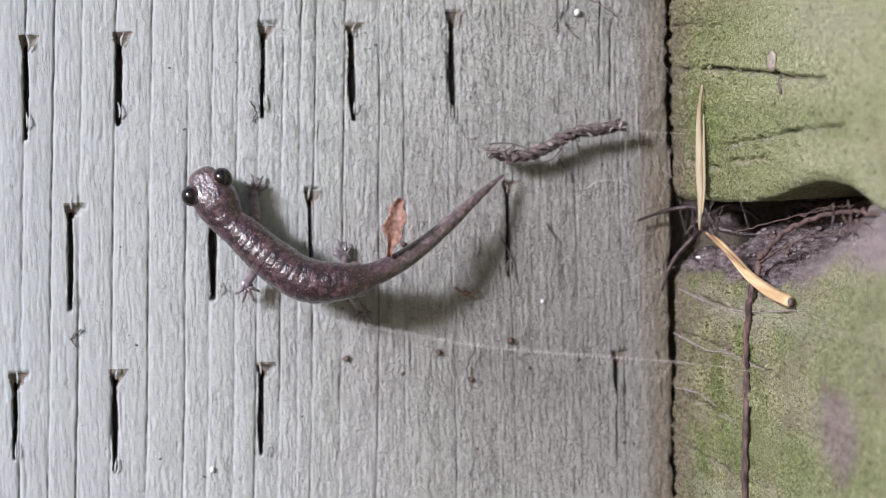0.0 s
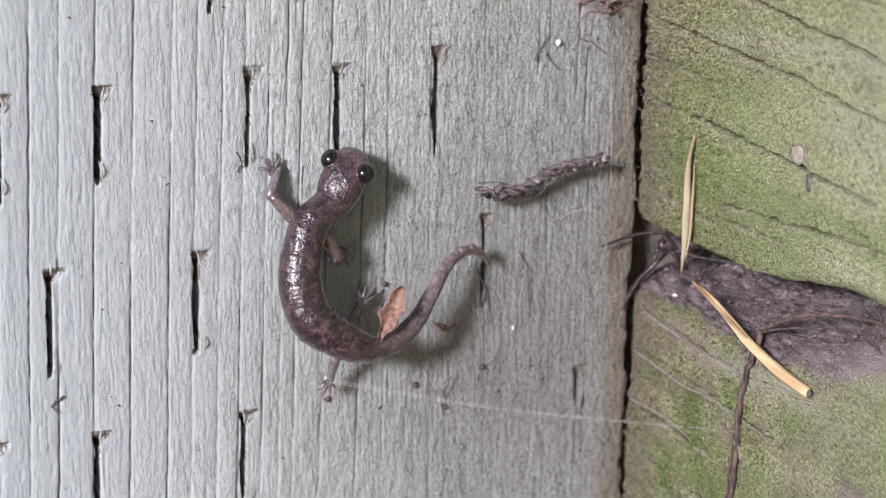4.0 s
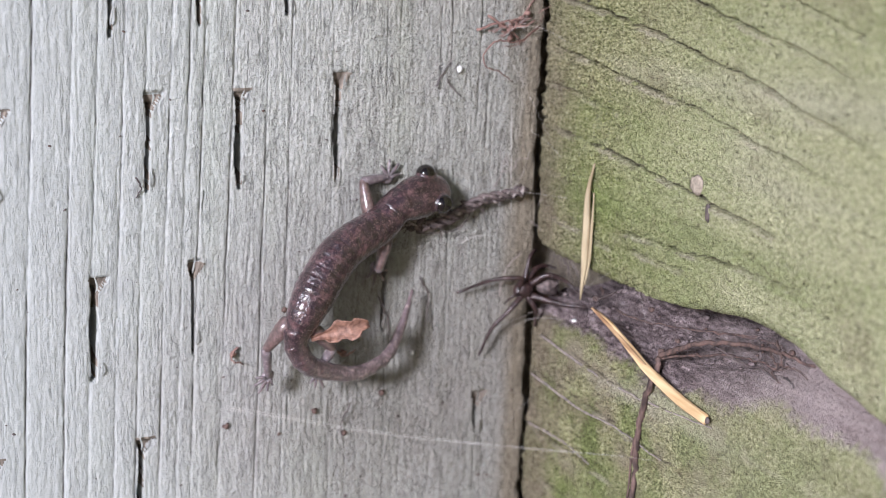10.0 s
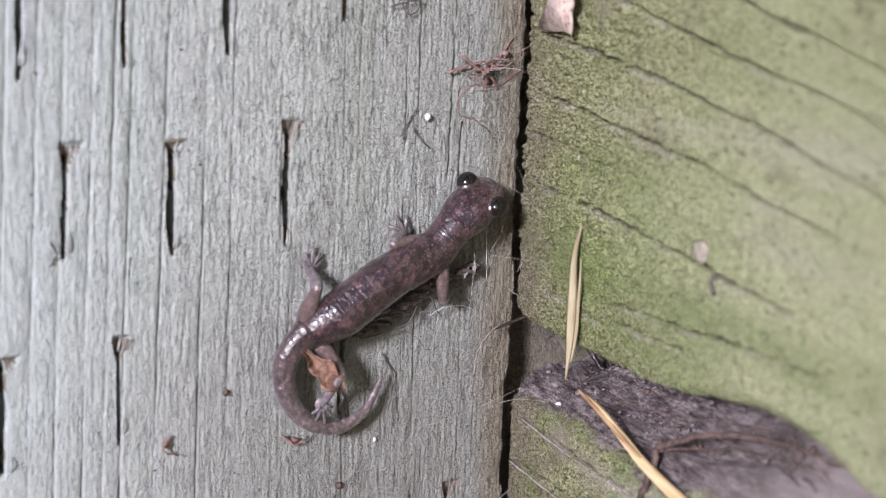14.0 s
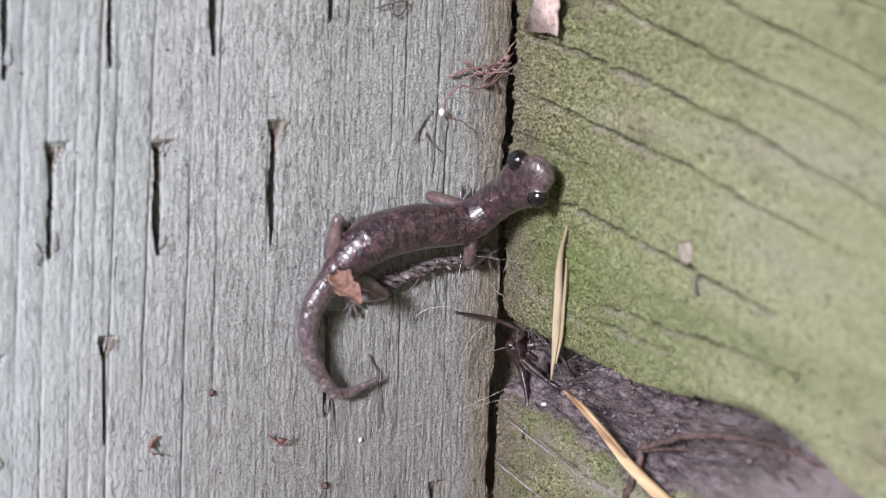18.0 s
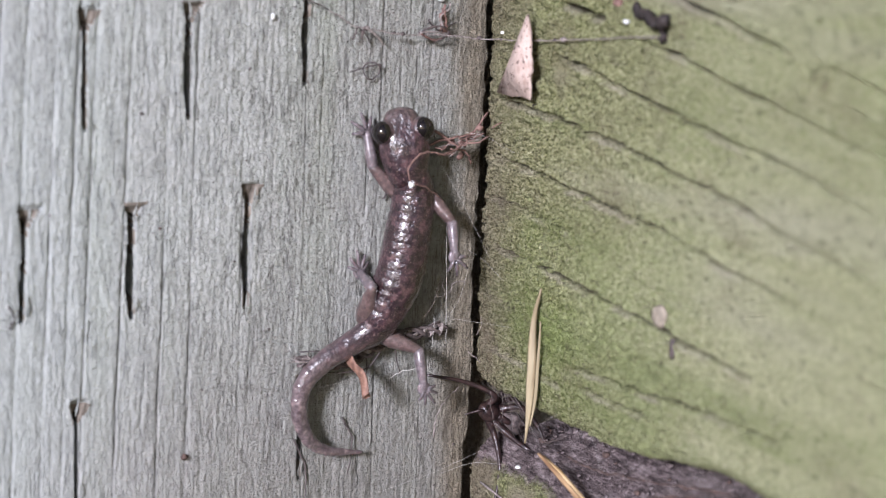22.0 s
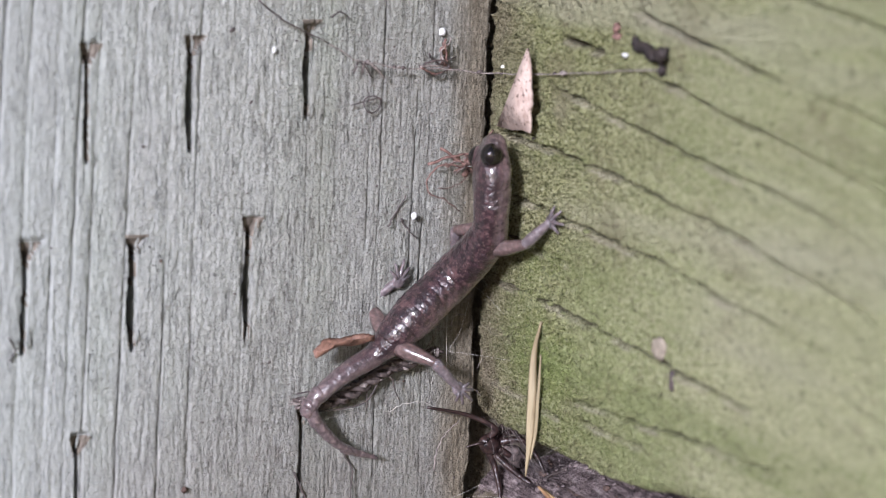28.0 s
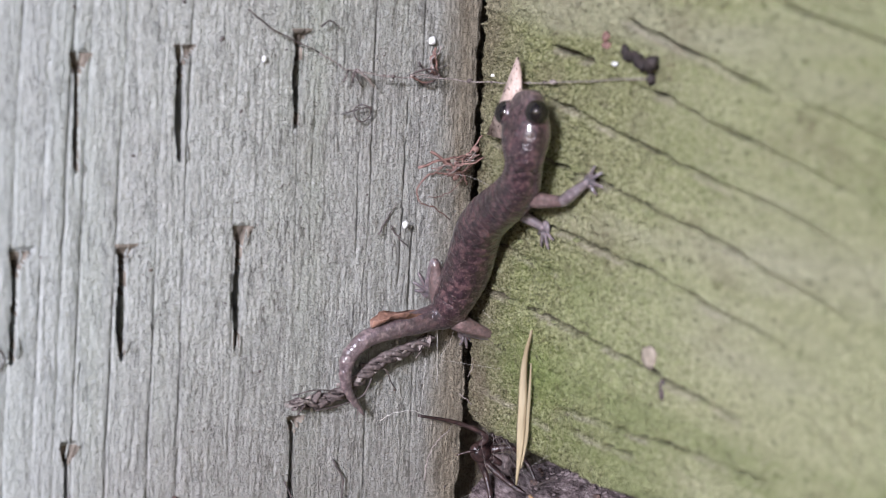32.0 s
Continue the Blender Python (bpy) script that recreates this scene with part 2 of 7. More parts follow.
        m.put(edge, 2, lay.outputs["Fac"])
        warp = m.node("ShaderNodeVectorMath")
        warp.operation = "MULTIPLY_ADD"
        tint = m.node("ShaderNodeTexNoise", Scale=220, Detail=4.0)
        m.t.links.new(m.co, tint.inputs["Vector"])
        m.t.links.new(tint.outputs["Color"], warp.inputs[0])
        warp.inputs[1].default_value = (0.007, 0.007, 0.007)
        m.t.links.new(m.co, warp.inputs[2])
        away = m.node("ShaderNodeVectorMath")
        away.operation = "DISTANCE"
        m.t.links.new(warp.outputs[0], away.inputs[0])
        away.inputs[1].default_value = (CORNER * MM + 0.0037, -0.0505, -0.0255)
        chafed = m.ramp(m.node("ShaderNodeMapRange", Value=away.outputs["Value"], From_Min=0.0065, From_Max=0.0035).outputs[0], (0.0, GREY3(0)), (1.0, GREY3(0.85)))
        c = m.mix(c, m.ramp(grain, (0.35, (0.25, 0.19, 0.16)), (0.65, (0.46, 0.38, 0.34))), chafed)
        dust = m.ramp(m.noise(1300, 5, m.stretch(1, 0.22, 1), 0.75), (0.36, (0.045, 0.034, 0.034)), (0.49, (0.21, 0.165, 0.158)), (0.66, (0.50, 0.42, 0.40)))
        worn = m.node("ShaderNodeMapRange", Value=drift.outputs[0], From_Min=-0.056, From_Max=-0.080)
        dust = m.mix(dust, m.ramp(grain, (0.35, (0.34, 0.28, 0.25)), (0.65, (0.58, 0.50, 0.46))), m.ramp(worn.outputs[0], (0.0, GREY3(0)), (1.0, GREY3(0.8))))
        c = m.mix(c, dust, m.ramp(edge.outputs[0], (0.62, GREY3(0)), (0.95, GREY3(1))))
    c = m.mix(c, (1.0, 0.985, 1.01), 1.0, "MULTIPLY")
    n = m.bump(fine, 1.0, 0.0011)
    n = m.bump(granules, 1.0, 0.0016, n)
    n = m.bump(grain, 0.35, 0.0003, n)
    return m.done(c, 0.92, n, Specular_IOR_Level=0.15)


def make_soil():
    m = Mat("dusty_soil")
    a = m.noise(700, 5, rough=0.7)
    c = m.ramp(a, (0.34, (0.04, 0.03, 0.03)), (0.48, (0.15, 0.12, 0.118)), (0.70, (0.34, 0.285, 0.275)))
    return m.done(c, 0.95, m.bump(a, 0.9, 0.0006), Specular_IOR_Level=0.1)


def make_skin():
    m = Mat("wet_brown_skin")
    at = m.node("ShaderNodeAttribute")
    at.attribute_name = "rest"
    m.co = at.outputs["Vector"]
    place = m.node("ShaderNodeSeparateXYZ", Vector=m.co).outputs
    c = m.ramp(m.noise(1100, 4, rough=0.65), (0.36, (0.011, 0.006, 0.008)), (0.50, (0.036, 0.018, 0.023)), (0.66, (0.105, 0.056, 0.056)))
    # dark blotches and a fine brassy fleck along the back
    c = m.mix(c, (0.018, 0.010, 0.011), m.ramp(m.noise(620, 3), (0.50, GREY3(0)), (0.62, GREY3(0.8))))
    c = m.mix(c, (0.24, 0.16, 0.135), m.ramp(m.noise(4200, 3), (0.58, GREY3(0)), (0.68, GREY3(0.5))))
    # greyish see-through flanks and belly with dark speckles
    wave = m.node("ShaderNodeMath")
    wave.operation = "MULTIPLY_ADD"
    m.put(wave, 0, m.noise(520, 3))
    m.put(wave, 1, 0.0022)
    m.put(wave, 2, place[1])
    belly = m.ramp(m.noise(1500, 3), (0.40, (0.29, 0.205, 0.205)), (0.58, (0.19, 0.130, 0.134)), (0.66, (0.05, 0.032, 0.034)))
    flank = m.node("ShaderNodeMapRange", Value=wave.outputs[0], From_Min=0.0016, From_Max=-0.0006)
    c = m.mix(c, belly, m.ramp(flank.outputs[0], (0.0, GREY3(0)), (1.0, GREY3(0.85))))
    # the tail and the snout are greyer than the trunk
    tail = m.node("ShaderNodeMapRange", Value=place[2], From_Min=-0.030, From_Max=-0.040)
    grey = m.ramp(m.noise(1700, 3), (0.38, (0.088, 0.066, 0.068)), (0.55, (0.175, 0.134, 0.137)), (0.68, (0.31, 0.235, 0.22)))
    c = m.mix(c, grey, m.ramp(tail.outputs[0], (0.0, GREY3(0)), (1.0, GREY3(0.75))))
    snout = m.node("ShaderNodeMapRange", Value=place[2], From_Min=-0.0022, From_Max=-0.0002)
    c = m.mix(c, m.ramp(m.noise(2000, 3), (0.38, (0.05, 0.036, 0.036)), (0.66, (0.17, 0.125, 0.115))), m.ramp(snout.outputs[0], (0.0, GREY3(0)), (1.0, GREY3(0.75))))
    n = m.bump(m.noise(1300, 3, rough=0.5), 0.50, 0.0005)
    n = m.bump(m.noise(2800, 2), 0.45, 0.00016, n)
    return m.done(c, 0.30, n, Specular_IOR_Level=0.5, Coat_Weight=1.0, Coat_Roughness=0.10, Subsurface_Weight=0.06, Subsurface_Radius=(0.0012, 0.0006, 0.0006), Subsurface_Scale=1.0)


def make_limb_skin(name, tone):
    m = Mat(name)
    a = m.noise(1500, 3)
    c = m.ramp(a, (0.38, tuple(0.6 * v for v in tone)), (0.55, tuple(0.9 * v for v in tone)), (0.68, tuple(1.35 * v for v in tone)))
    c = m.mix(c, (0.06, 0.045, 0.045), m.ramp(m.noise(2600, 2), (0.62, GREY3(0)), (0.70, GREY3(0.6))))
    return m.done(c, 0.28, m.bump(a, 0.3, 0.0003), Specular_IOR_Level=0.5, Coat_Weight=0.5, Coat_Roughness=0.08, Subsurface_Weight=0.3, Subsurface_Radius=(0.0014, 0.0009, 0.0008), Subsurface_Scale=1.0)


def plain(name, dark, light, scale, rough=0.8, stretch=(1, 1, 1), bump=0.0003, **more):
    m = Mat(name)
    a = m.noise(scale, 4, m.stretch(*stretch), 0.6)
    return m.done(m.ramp(a, (0.32, dark), (0.7, light)), rough, m.bump(a, 0.6, bump), **more)


POST_WOOD = make_post_wood()
MOSS_WOOD = make_moss_wood("mossy_wood", 1.0)
MOSS_BROWN = make_moss_wood("mossy_brown_wood", 0.45)
SOIL = make_soil()
SKIN = make_skin()
LIMB = make_limb_skin("pale_limb_skin", (0.195, 0.160, 0.166))
LIMB_WARM = make_limb_skin("warm_limb_skin", (0.150, 0.102, 0.094))
EYE = plain("black_eye", (0.004, 0.003, 0.003), (0.012, 0.009, 0.008), 900, 0.06, bump=0.00002, Specular_IOR_Level=0.8)
STRAW = plain("dry_straw", (0.42, 0.27, 0.12), (0.70, 0.52, 0.30), 1300, 0.55, (1, 0.05, 0.5))
STRAW_DARK = plain("brown_dry_straw", (0.22, 0.12, 0.06), (0.48, 0.32, 0.17), 1300, 0.55, (1, 0.05, 0.5))
STRAW_PALE = plain("pale_dry_grass", (0.20, 0.15, 0.08), (0.46, 0.385, 0.24), 900, 0.55, (1, 1, 0.08))
ROOT = plain("dark_root_bark", (0.022, 0.014, 0.012), (0.17, 0.108, 0.088), 1500, 0.8, (1, 1, 0.3))
TWIG = plain("grey_brown_twig", (0.02, 0.014, 0.013), (0.17, 0.13, 0.12), 1600, 0.7)
LEAF = plain("orange_dry_leaf", (0.11, 0.055, 0.038), (0.36, 0.20, 0.14), 1100, 0.6, bump=0.0006)
SPOT = plain("pinkish_grey_knot", (0.20, 0.165, 0.125), (0.42, 0.36, 0.28), 2200, 0.85)


def make_flake():
    m = Mat("pinkish_bark_flake")
    c = m.ramp(m.noise(900, 4), (0.34, (0.40, 0.29, 0.24)), (0.68, (0.60, 0.48, 0.41)))
    c = m.mix(c, (0.10, 0.06, 0.05), m.ramp(m.noise(1900, 2), (0.61, GREY3(0)), (0.65, GREY3(0.85))))
    return m.done(c, 0.75, m.bump(m.noise(1200, 4), 0.6, 0.0003))


PETAL = make_flake()
SPIDER = plain("dark_spider_shell", (0.008, 0.005, 0.006), (0.055, 0.030, 0.026), 1500, 0.3, Specular_IOR_Level=0.6)
SILK = plain("spider_silk", (0.45, 0.42, 0.38), (0.75, 0.72, 0.68), 500, 0.45)
RUST = plain("rusty_bud_scale", (0.09, 0.046, 0.038), (0.34, 0.205, 0.165), 1600, 0.7)
HAIR = plain("dark_fibre", (0.05, 0.04, 0.04), (0.13, 0.10, 0.09), 900, 0.6)
CHALK = plain("white_crumb", (0.6, 0.6, 0.58), (0.85, 0.85, 0.83), 900, 0.8)
CHAR = plain("black_crumb", (0.012, 0.010, 0.010), (0.05, 0.035, 0.03), 1500, 0.7)
TUFT = plain("olive_moss", (0.045, 0.05, 0.018), (0.30, 0.31, 0.14), 1500, 0.95, bump=0.0009)
TORN = plain("torn_brown_wood", (0.085, 0.07, 0.055), (0.27, 0.23, 0.185), 1500, 0.9, (1, 1, 0.3))
HUSK = plain("papery_husk", (0.13, 0.105, 0.095), (0.42, 0.36, 0.33), 1800, 0.7)
EARTH = plain("earth", (0.07, 0.055, 0.04), (0.20, 0.16, 0.12), 60, 0.95, bump=0.004)


# ---------------------------------------------------------------- helpers
def mesh_of(name, verts, faces, smooth=True):
    me = bpy.data.meshes.new(name)
    verts = np.asarray(verts, dtype=np.float32)
    faces = np.asarray(faces, dtype=np.int32)
    me.vertices.add(len(verts))
    me.vertices.foreach_set("co", verts.ravel())
    k = faces.shape[1]
    me.loops.add(faces.size)
    me.loops.foreach_set("vertex_index", faces.ravel())
    me.polygons.add(len(faces))
    me.polygons.foreach_set("loop_start", np.arange(0, faces.size, k, dtype=np.int32))
    me.polygons.foreach_set("use_smooth", np.full(len(faces), smooth))
    me.update(calc_edges=True)
    return me


def part(name, shape, material, parent=None, label=""):
    """Links a bmesh or mesh as one object, under a thing or a part."""
    if isinstance(shape, bmesh.types.BMesh):
        me = bpy.data.meshes.new(name)
        shape.to_mesh(me)
        shape.free()
        for p in me.polygons:
            p.use_smooth = True
    else:
        me = shape
    if not me.materials:
        me.materials.append(material)
    ob = new(name, me)
    ob.parent = parent
    return tagged(ob, label)


def grid_faces(nu, nv, flip=False):
    i = np.arange(nu * nv).reshape(nu, nv)
    a, b, c, d = i[:-1, :-1], i[1:, :-1], i[1:, 1:], i[:-1, 1:]
    q = np.stack([a, d, c, b] if flip else [a, b, c, d], -1)
    return q.reshape(-1, 4)


RNG = np.random.default_rng(7)
TABLES = [RNG.random((256, 256)) for _ in range(12)]


def value_noise(x, y, seed=0):
    """Smooth noise from 0 to 1 over the plane."""
    tab = TABLES[seed % 12]
    xi, yi = np.floor(x).astype(int), np.floor(y).astype(int)
    fx, fy = x - xi, y - yi
    fx, fy = fx * fx * (3 - 2 * fx), fy * fy * (3 - 2 * fy)
    g = lambda a, b: tab[(a) % 256, (b) % 256]
    top = g(xi, yi) * (1 - fx) + g(xi + 1, yi) * fx
    low = g(xi, yi + 1) * (1 - fx) + g(xi + 1, yi + 1) * fx
    return top * (1 - fy) + low * fy


def tube(points, radii, sides=8, cap=True):
    """A tapered tube through points, in metres."""
    bm = bmesh.new()
    pts = [Vector(p) for p in points]
    rings, up = [], Vector((0.31, 0.52, 0.79))
    for i, p in enumerate(pts):
        way = (pts[min(i + 1, len(pts) - 1)] - pts[max(i - 1, 0)]).normalized()
        a = way.cross(up).normalized()
        b = way.cross(a)
        r = radii[i] if hasattr(radii, "__len__") else radii
        rings.append([bm.verts.new(p + (a * math.cos(k * math.tau / sides) + b * math.sin(k * math.tau / sides)) * r) for k in range(sides)])
    for r0, r1 in zip(rings, rings[1:]):
        for k in range(sides):
            bm.faces.new((r0[k], r0[(k + 1) % sides], r1[(k + 1) % sides], r1[k]))
    if cap:
        bm.faces.new(rings[0][::-1])
        bm.faces.new(rings[-1])
    bmesh.ops.recalc_face_normals(bm, faces=bm.faces)
    return bm


def curve_through(points, n):
    """n points along a smooth line through the given points."""
    pts = [np.array(p, float) for p in points]
    pts = [2 * pts[0] - pts[1], *pts, 2 * pts[-1] - pts[-2]]
    out = []
    for u in np.linspace(0, len(pts) - 3 - 1e-6, n):
        i, f = int(u), u - int(u)
        a, b, c, d = pts[i:i + 4]
        out.append(0.5 * ((2 * b) + (c - a) * f + (2 * a - 5 * b + 4 * c - d) * f * f + (3 * b - a - 3 * c + d) * f ** 3))
    return out


def blob(rx, ry, rz, lumps=0.0, seed=0, subdiv=2):
    bm = bmesh.new()
    bmesh.ops.create_icosphere(bm, subdivisions=subdiv, radius=1.0)
    for v in bm.verts:
        k = 1 + lumps * (noise.noise(v.co * 1.7 + Vector((seed, seed * 0.7, 0))))
        v.co = Vector((v.co.x * rx, v.co.y * ry, v.co.z * rz)) * k
    return bm


def join(*bms):
    out = bmesh.new()
    for b in bms:
        me = bpy.data.meshes.new("tmp")
        b.to_mesh(me)
        b.free()
        out.from_mesh(me)
        bpy.data.meshes.remove(me)
    return out


# ---------------------------------------------------------------- the post
# incisions of the preservative: x, top z, length, width, all in mm
SLITS = [
    (-43.4, 17.7, 10.9, 0.95), (-24.3, 18.6, 11.3, 0.60), (-12.4, 18.8, 11.9, 1.0), (1.5, 19.9, 13.2, 1.0),
    (-31.7, -4.5, 12.5, 0.95), (-50.5, -4.6, 12.8, 0.7), (-18.7, -3.8, 11.3, 0.4), (8.9, -3.2, 12.2, 0.6),
    (-25.9, -27.1, 11.2, 0.75), (24.3, -28.1, 4.4, 0.7), (-45.5, -27.1, 12.6, 0.75), (-55.4, 17.4, 12.3, 0.7),
    (-58.5, -27.0, 10.1, 0.6), (9.3, -53.0, 13.1, 0.7), (-17.7, 39.8, 11.6, 0.5), (-5.9, 40.8, 11.7, 0.95),
    (8.3, 42.8, 10.0, 1.0), (-28.8, 37.9, 10.5, 0.65)]
# narrow drying cracks, the same way
CHECKS = [
    (-15.2, -27.7, 10.8, 0.30), (24.0, 20.4, 14.7, 0.30), (-5.3, -20.1, 6.6, 0.25), (-5.5, 3.8, 12.9, 0.30),
    (-17.2, 6.8, 6.6, 0.2), (24.2, -33.5, 9.0, 0.3), (-18.6, -15.0, 12.0, 0.2), (16.6, 30.0, 24.0, 0.12), (16.9, -8.0, 26.0, 0.12), (22.6, 35.8, 30.0, 0.2)]


def axis(lo, hi, step, far_lo, far_hi):
    """Close steps from lo to hi, wide ones out to the far ends."""
    return np.concatenate([np.linspace(far_lo, lo, 6)[:-1], np.arange(lo, hi, step), np.linspace(hi, far_hi, 6)])


# seams between the growth rings across the face, at z = 4
RINGS = np.array([-66.0, -60.6, -56.1, -52.4, -48.8, -44.4, -39.7, -34.8, -31.6, -28.2, -25.3, -22.1, -19.7, -17.7, -13.7, -8.8, -5.4, 0.9, 8.9, 18.6, 25.1, 60.0])


def ring_place(x, z):
    """The ring seam to the west, how far across its band a point lies, from 0 to 1, and the distance to the nearest seam."""
    lean = np.interp(x, [-60, -12, 5], [0.055, 0.045, -0.008])
    u = x - lean * (z - 4) + 0.5 * (value_noise(z * 0.035 + 3, x * 0.01, 0) - 0.5) + 0.16 * (value_noise(z * 0.35, x * 0.05, 9) - 0.5)
    i = np.clip(np.searchsorted(RINGS, u) - 1, 0, len(RINGS) - 2)
    lo, hi = RINGS[i], RINGS[i + 1]
    near = np.where(u - lo < hi - u, i, i + 1)
    return i, (u - lo) / (hi - lo), np.abs(u - RINGS[near]), near


def seam_mark(x, z):
    """How dark and open the seam between two rings is."""
    _, _, away, near = ring_place(x, z)
    strength = 0.25 + 0.95 * value_noise(z * 0.06 + 5.3 * near, near * 1.0, 3) * np.where(RINGS[near] < -10, 0.85, 0.8)
    return np.clip(1.0 - away / (0.13 + 0.06 * strength), 0, 1) * np.clip(strength, 0, 1)


def post_relief(x, z):
    """How far the post's face lies back, in mm."""
    sway = 0.9 * (value_noise(z * 0.02 + 3, x * 0.02, 0) - 0.5)
    u = x + sway
    left = np.clip((8 - x) / 40, 0, 1)
    _, f, _, _ = ring_place(x, z)
    # each ring is a shallow cushion that dips into the next seam
    depth = 0.12 * left * (np.abs(2 * f - 1) ** 3) + 0.08 * left * f + 0.30 * seam_mark(x, z)
    depth += (0.05 - 0.02 * left) * value_noise(u * 1.5, z * 0.05, 2)
    depth += (0.10 - 0.05 * left) * value_noise(u * 3.3, z * 0.22, 3)
    depth += (0.12 - 0.09 * left) * value_noise(u * 6.5, z * 0.6, 4)
    depth += 0.5 * np.clip(value_noise(u * 3.4, z * 0.30, 5) - 0.78, 0, 1)
    depth += 0.14 * np.clip(value_noise(u * 1.3, z * 0.8, 6) - 0.6, 0, 1)
    depth += (1 - 0.6 * left) * (0.06 * value_noise(u * 2.4, z * 0.85, 7) ** 2 + 0.08 * value_noise(u * 4.4, z * 0.9, 8) + 0.08 * value_noise(u * 5.2, z * 2.2, 11))
    depth += 0.5 * np.clip(value_noise(u * 3.1, z * 0.33, 9) - 0.8, 0, 1)
    hair = np.abs(value_noise(u * 1.5, z * 0.05, 2) - 0.5) / 0.045
    depth += 0.14 * (1 - 0.9 * left) * np.clip(1 - hair, 0, 1) * np.clip(value_noise(u * 0.5, z * 0.12, 6) * 2 - 0.5, 0, 1)
    depth -= 0.40 * np.clip(value_noise(u * 2.0, z * 1.1, 10) - 0.80, 0, 1)
    for i, (sx, top, length, w) in enumerate(CHECKS):
        s = (top - z) / length
        line = sx + 0.45 * (value_noise(z * 0.07 + 9 * i, z * 0 + i, 7) - 0.5) + 0.12 * (value_noise(z * 0.9 + 9 * i, z * 0 + i, 9) - 0.5) - 0.2 * (s - 0.5)
        inside = (s > 0) & (s < 1)
        d = np.abs(x - line) / (0.42 * w * (0.4 + np.sin(np.clip(s, 0, 1) * math.pi)) + 0.04)
        depth += np.where(inside, (0.5 - 0.25 * left) * np.clip(1.2 - d, 0, 1) * np.clip(value_noise(z * 0.5 + i, z * 0, 3) * 2 - 0.2, 0, 1), 0)
    for i, (sx, top, length, w) in enumerate(SLITS):
        s = (top - z) / length
        line = sx - 0.035 * (top - z) * (sx < -20) + 0.07 * np.sin(s * 5 + i) * s
        inside = (s > 0) & (s < 1)
        half = 0.43 * w * (0.60 + 0.42 * np.sin(np.clip(s, 0, 1) * math.pi) + 0.14 * np.sin(s * 9 + i) + 0.25 * (value_noise(z * 2.2 + 3 * i, z * 0 + i, 4) - 0.5))
        d = np.abs(x - line) / np.maximum(half, 0.08)
        depth += np.where(inside, 4.5 * np.clip((1.25 - d) / 0.35, 0, 1), 0)
        # the torn funnel at the upper end
        r = (z - top + 0.9) / (2.1 + 0.5 * math.sin(i * 2.3))
        wedge = (r > 0) & (r < 1) & (x > line - 0.25 - 0.45 * r) & (x < line + 0.25 + (1.5 + 0.4 * math.sin(i * 1.7)) * r + 0.3 * (value_noise(z * 3 + i, x * 3, 5) - 0.5))
        depth += np.where(wedge, 1.5 - 0.9 * r, 0)
    # the face drops back behind the ends of the boards
    lip = 32.45 + 0.7 * (value_noise(z * 0.12 + 5, z * 0, 9) - 0.5) + 0.45 * (value_noise(z * 0.7, z * 0, 10) - 0.5)
    depth += 5.0 * np.clip((x - lip) / 0.35, 0, 1) + 0.2 * np.exp(-((x - lip) / 0.5) ** 2)
    # worn edge along the outer side of the post
    depth += np.where(x < -57, 0.012 * (x + 57) ** 2, 0)
    return depth


def build_post():
    x = np.concatenate([[-70, -66, -63], np.arange(-61, 33.6, 0.14), [36, 42, 50, 60, 72]])
    z = axis(-50, 52, 0.32, -240, 240)
    xx, zz = np.meshgrid(x, z, indexing="ij")
    verts = np.stack([xx, post_relief(xx, zz), zz], -1).reshape(-1, 3) * MM
    face = mesh_of("weathered_face", verts, grid_faces(len(x), len(z)))
    # torn wood in the mouth of each incision
    face.materials.append(POST_WOOD)
    face.materials.append(TORN)
    mx, mz = np.meshgrid((x[:-1] + x[1:]) / 2, (z[:-1] + z[1:]) / 2, indexing="ij")
    torn = np.zeros(mx.shape, dtype=np.int32)
    for sx, top, length, w in SLITS:
        r = (mz - top + 0.9) / 2.1
        torn[(r > -0.25) & (r < 1.05) & (mx > sx - 0.4 - 0.45 * r) & (mx < sx + 0.3 + 1.5 * r)] = 1
        s = (top - mz) / length
        torn[(s > 0.02) & (s < 0.98) & (np.abs(mx - sx + 0.035 * (top - mz) * (sx < -20)) < 0.42 * w)] = 1
    face.polygons.foreach_set("material_index", torn.ravel())
    face.attributes.new("seam", "FLOAT", "POINT").data.foreach_set("value", seam_mark(xx, zz).astype(np.float32).ravel())
    post = tagged(new("timber_post"), "grey weathered pressure-treated timber post with knife incisions", "post", kind="structure")
    part("weathered_face", face, POST_WOOD, post)
    bm = bmesh.new()
    bmesh.ops.create_cube(bm, size=1, matrix=Matrix.Translation((0.001, 0.0425, 0)) @ Matrix.Diagonal((0.142, 0.068, 0.48, 1)))
    part("post_core", bm, POST_WOOD, post)
    return post


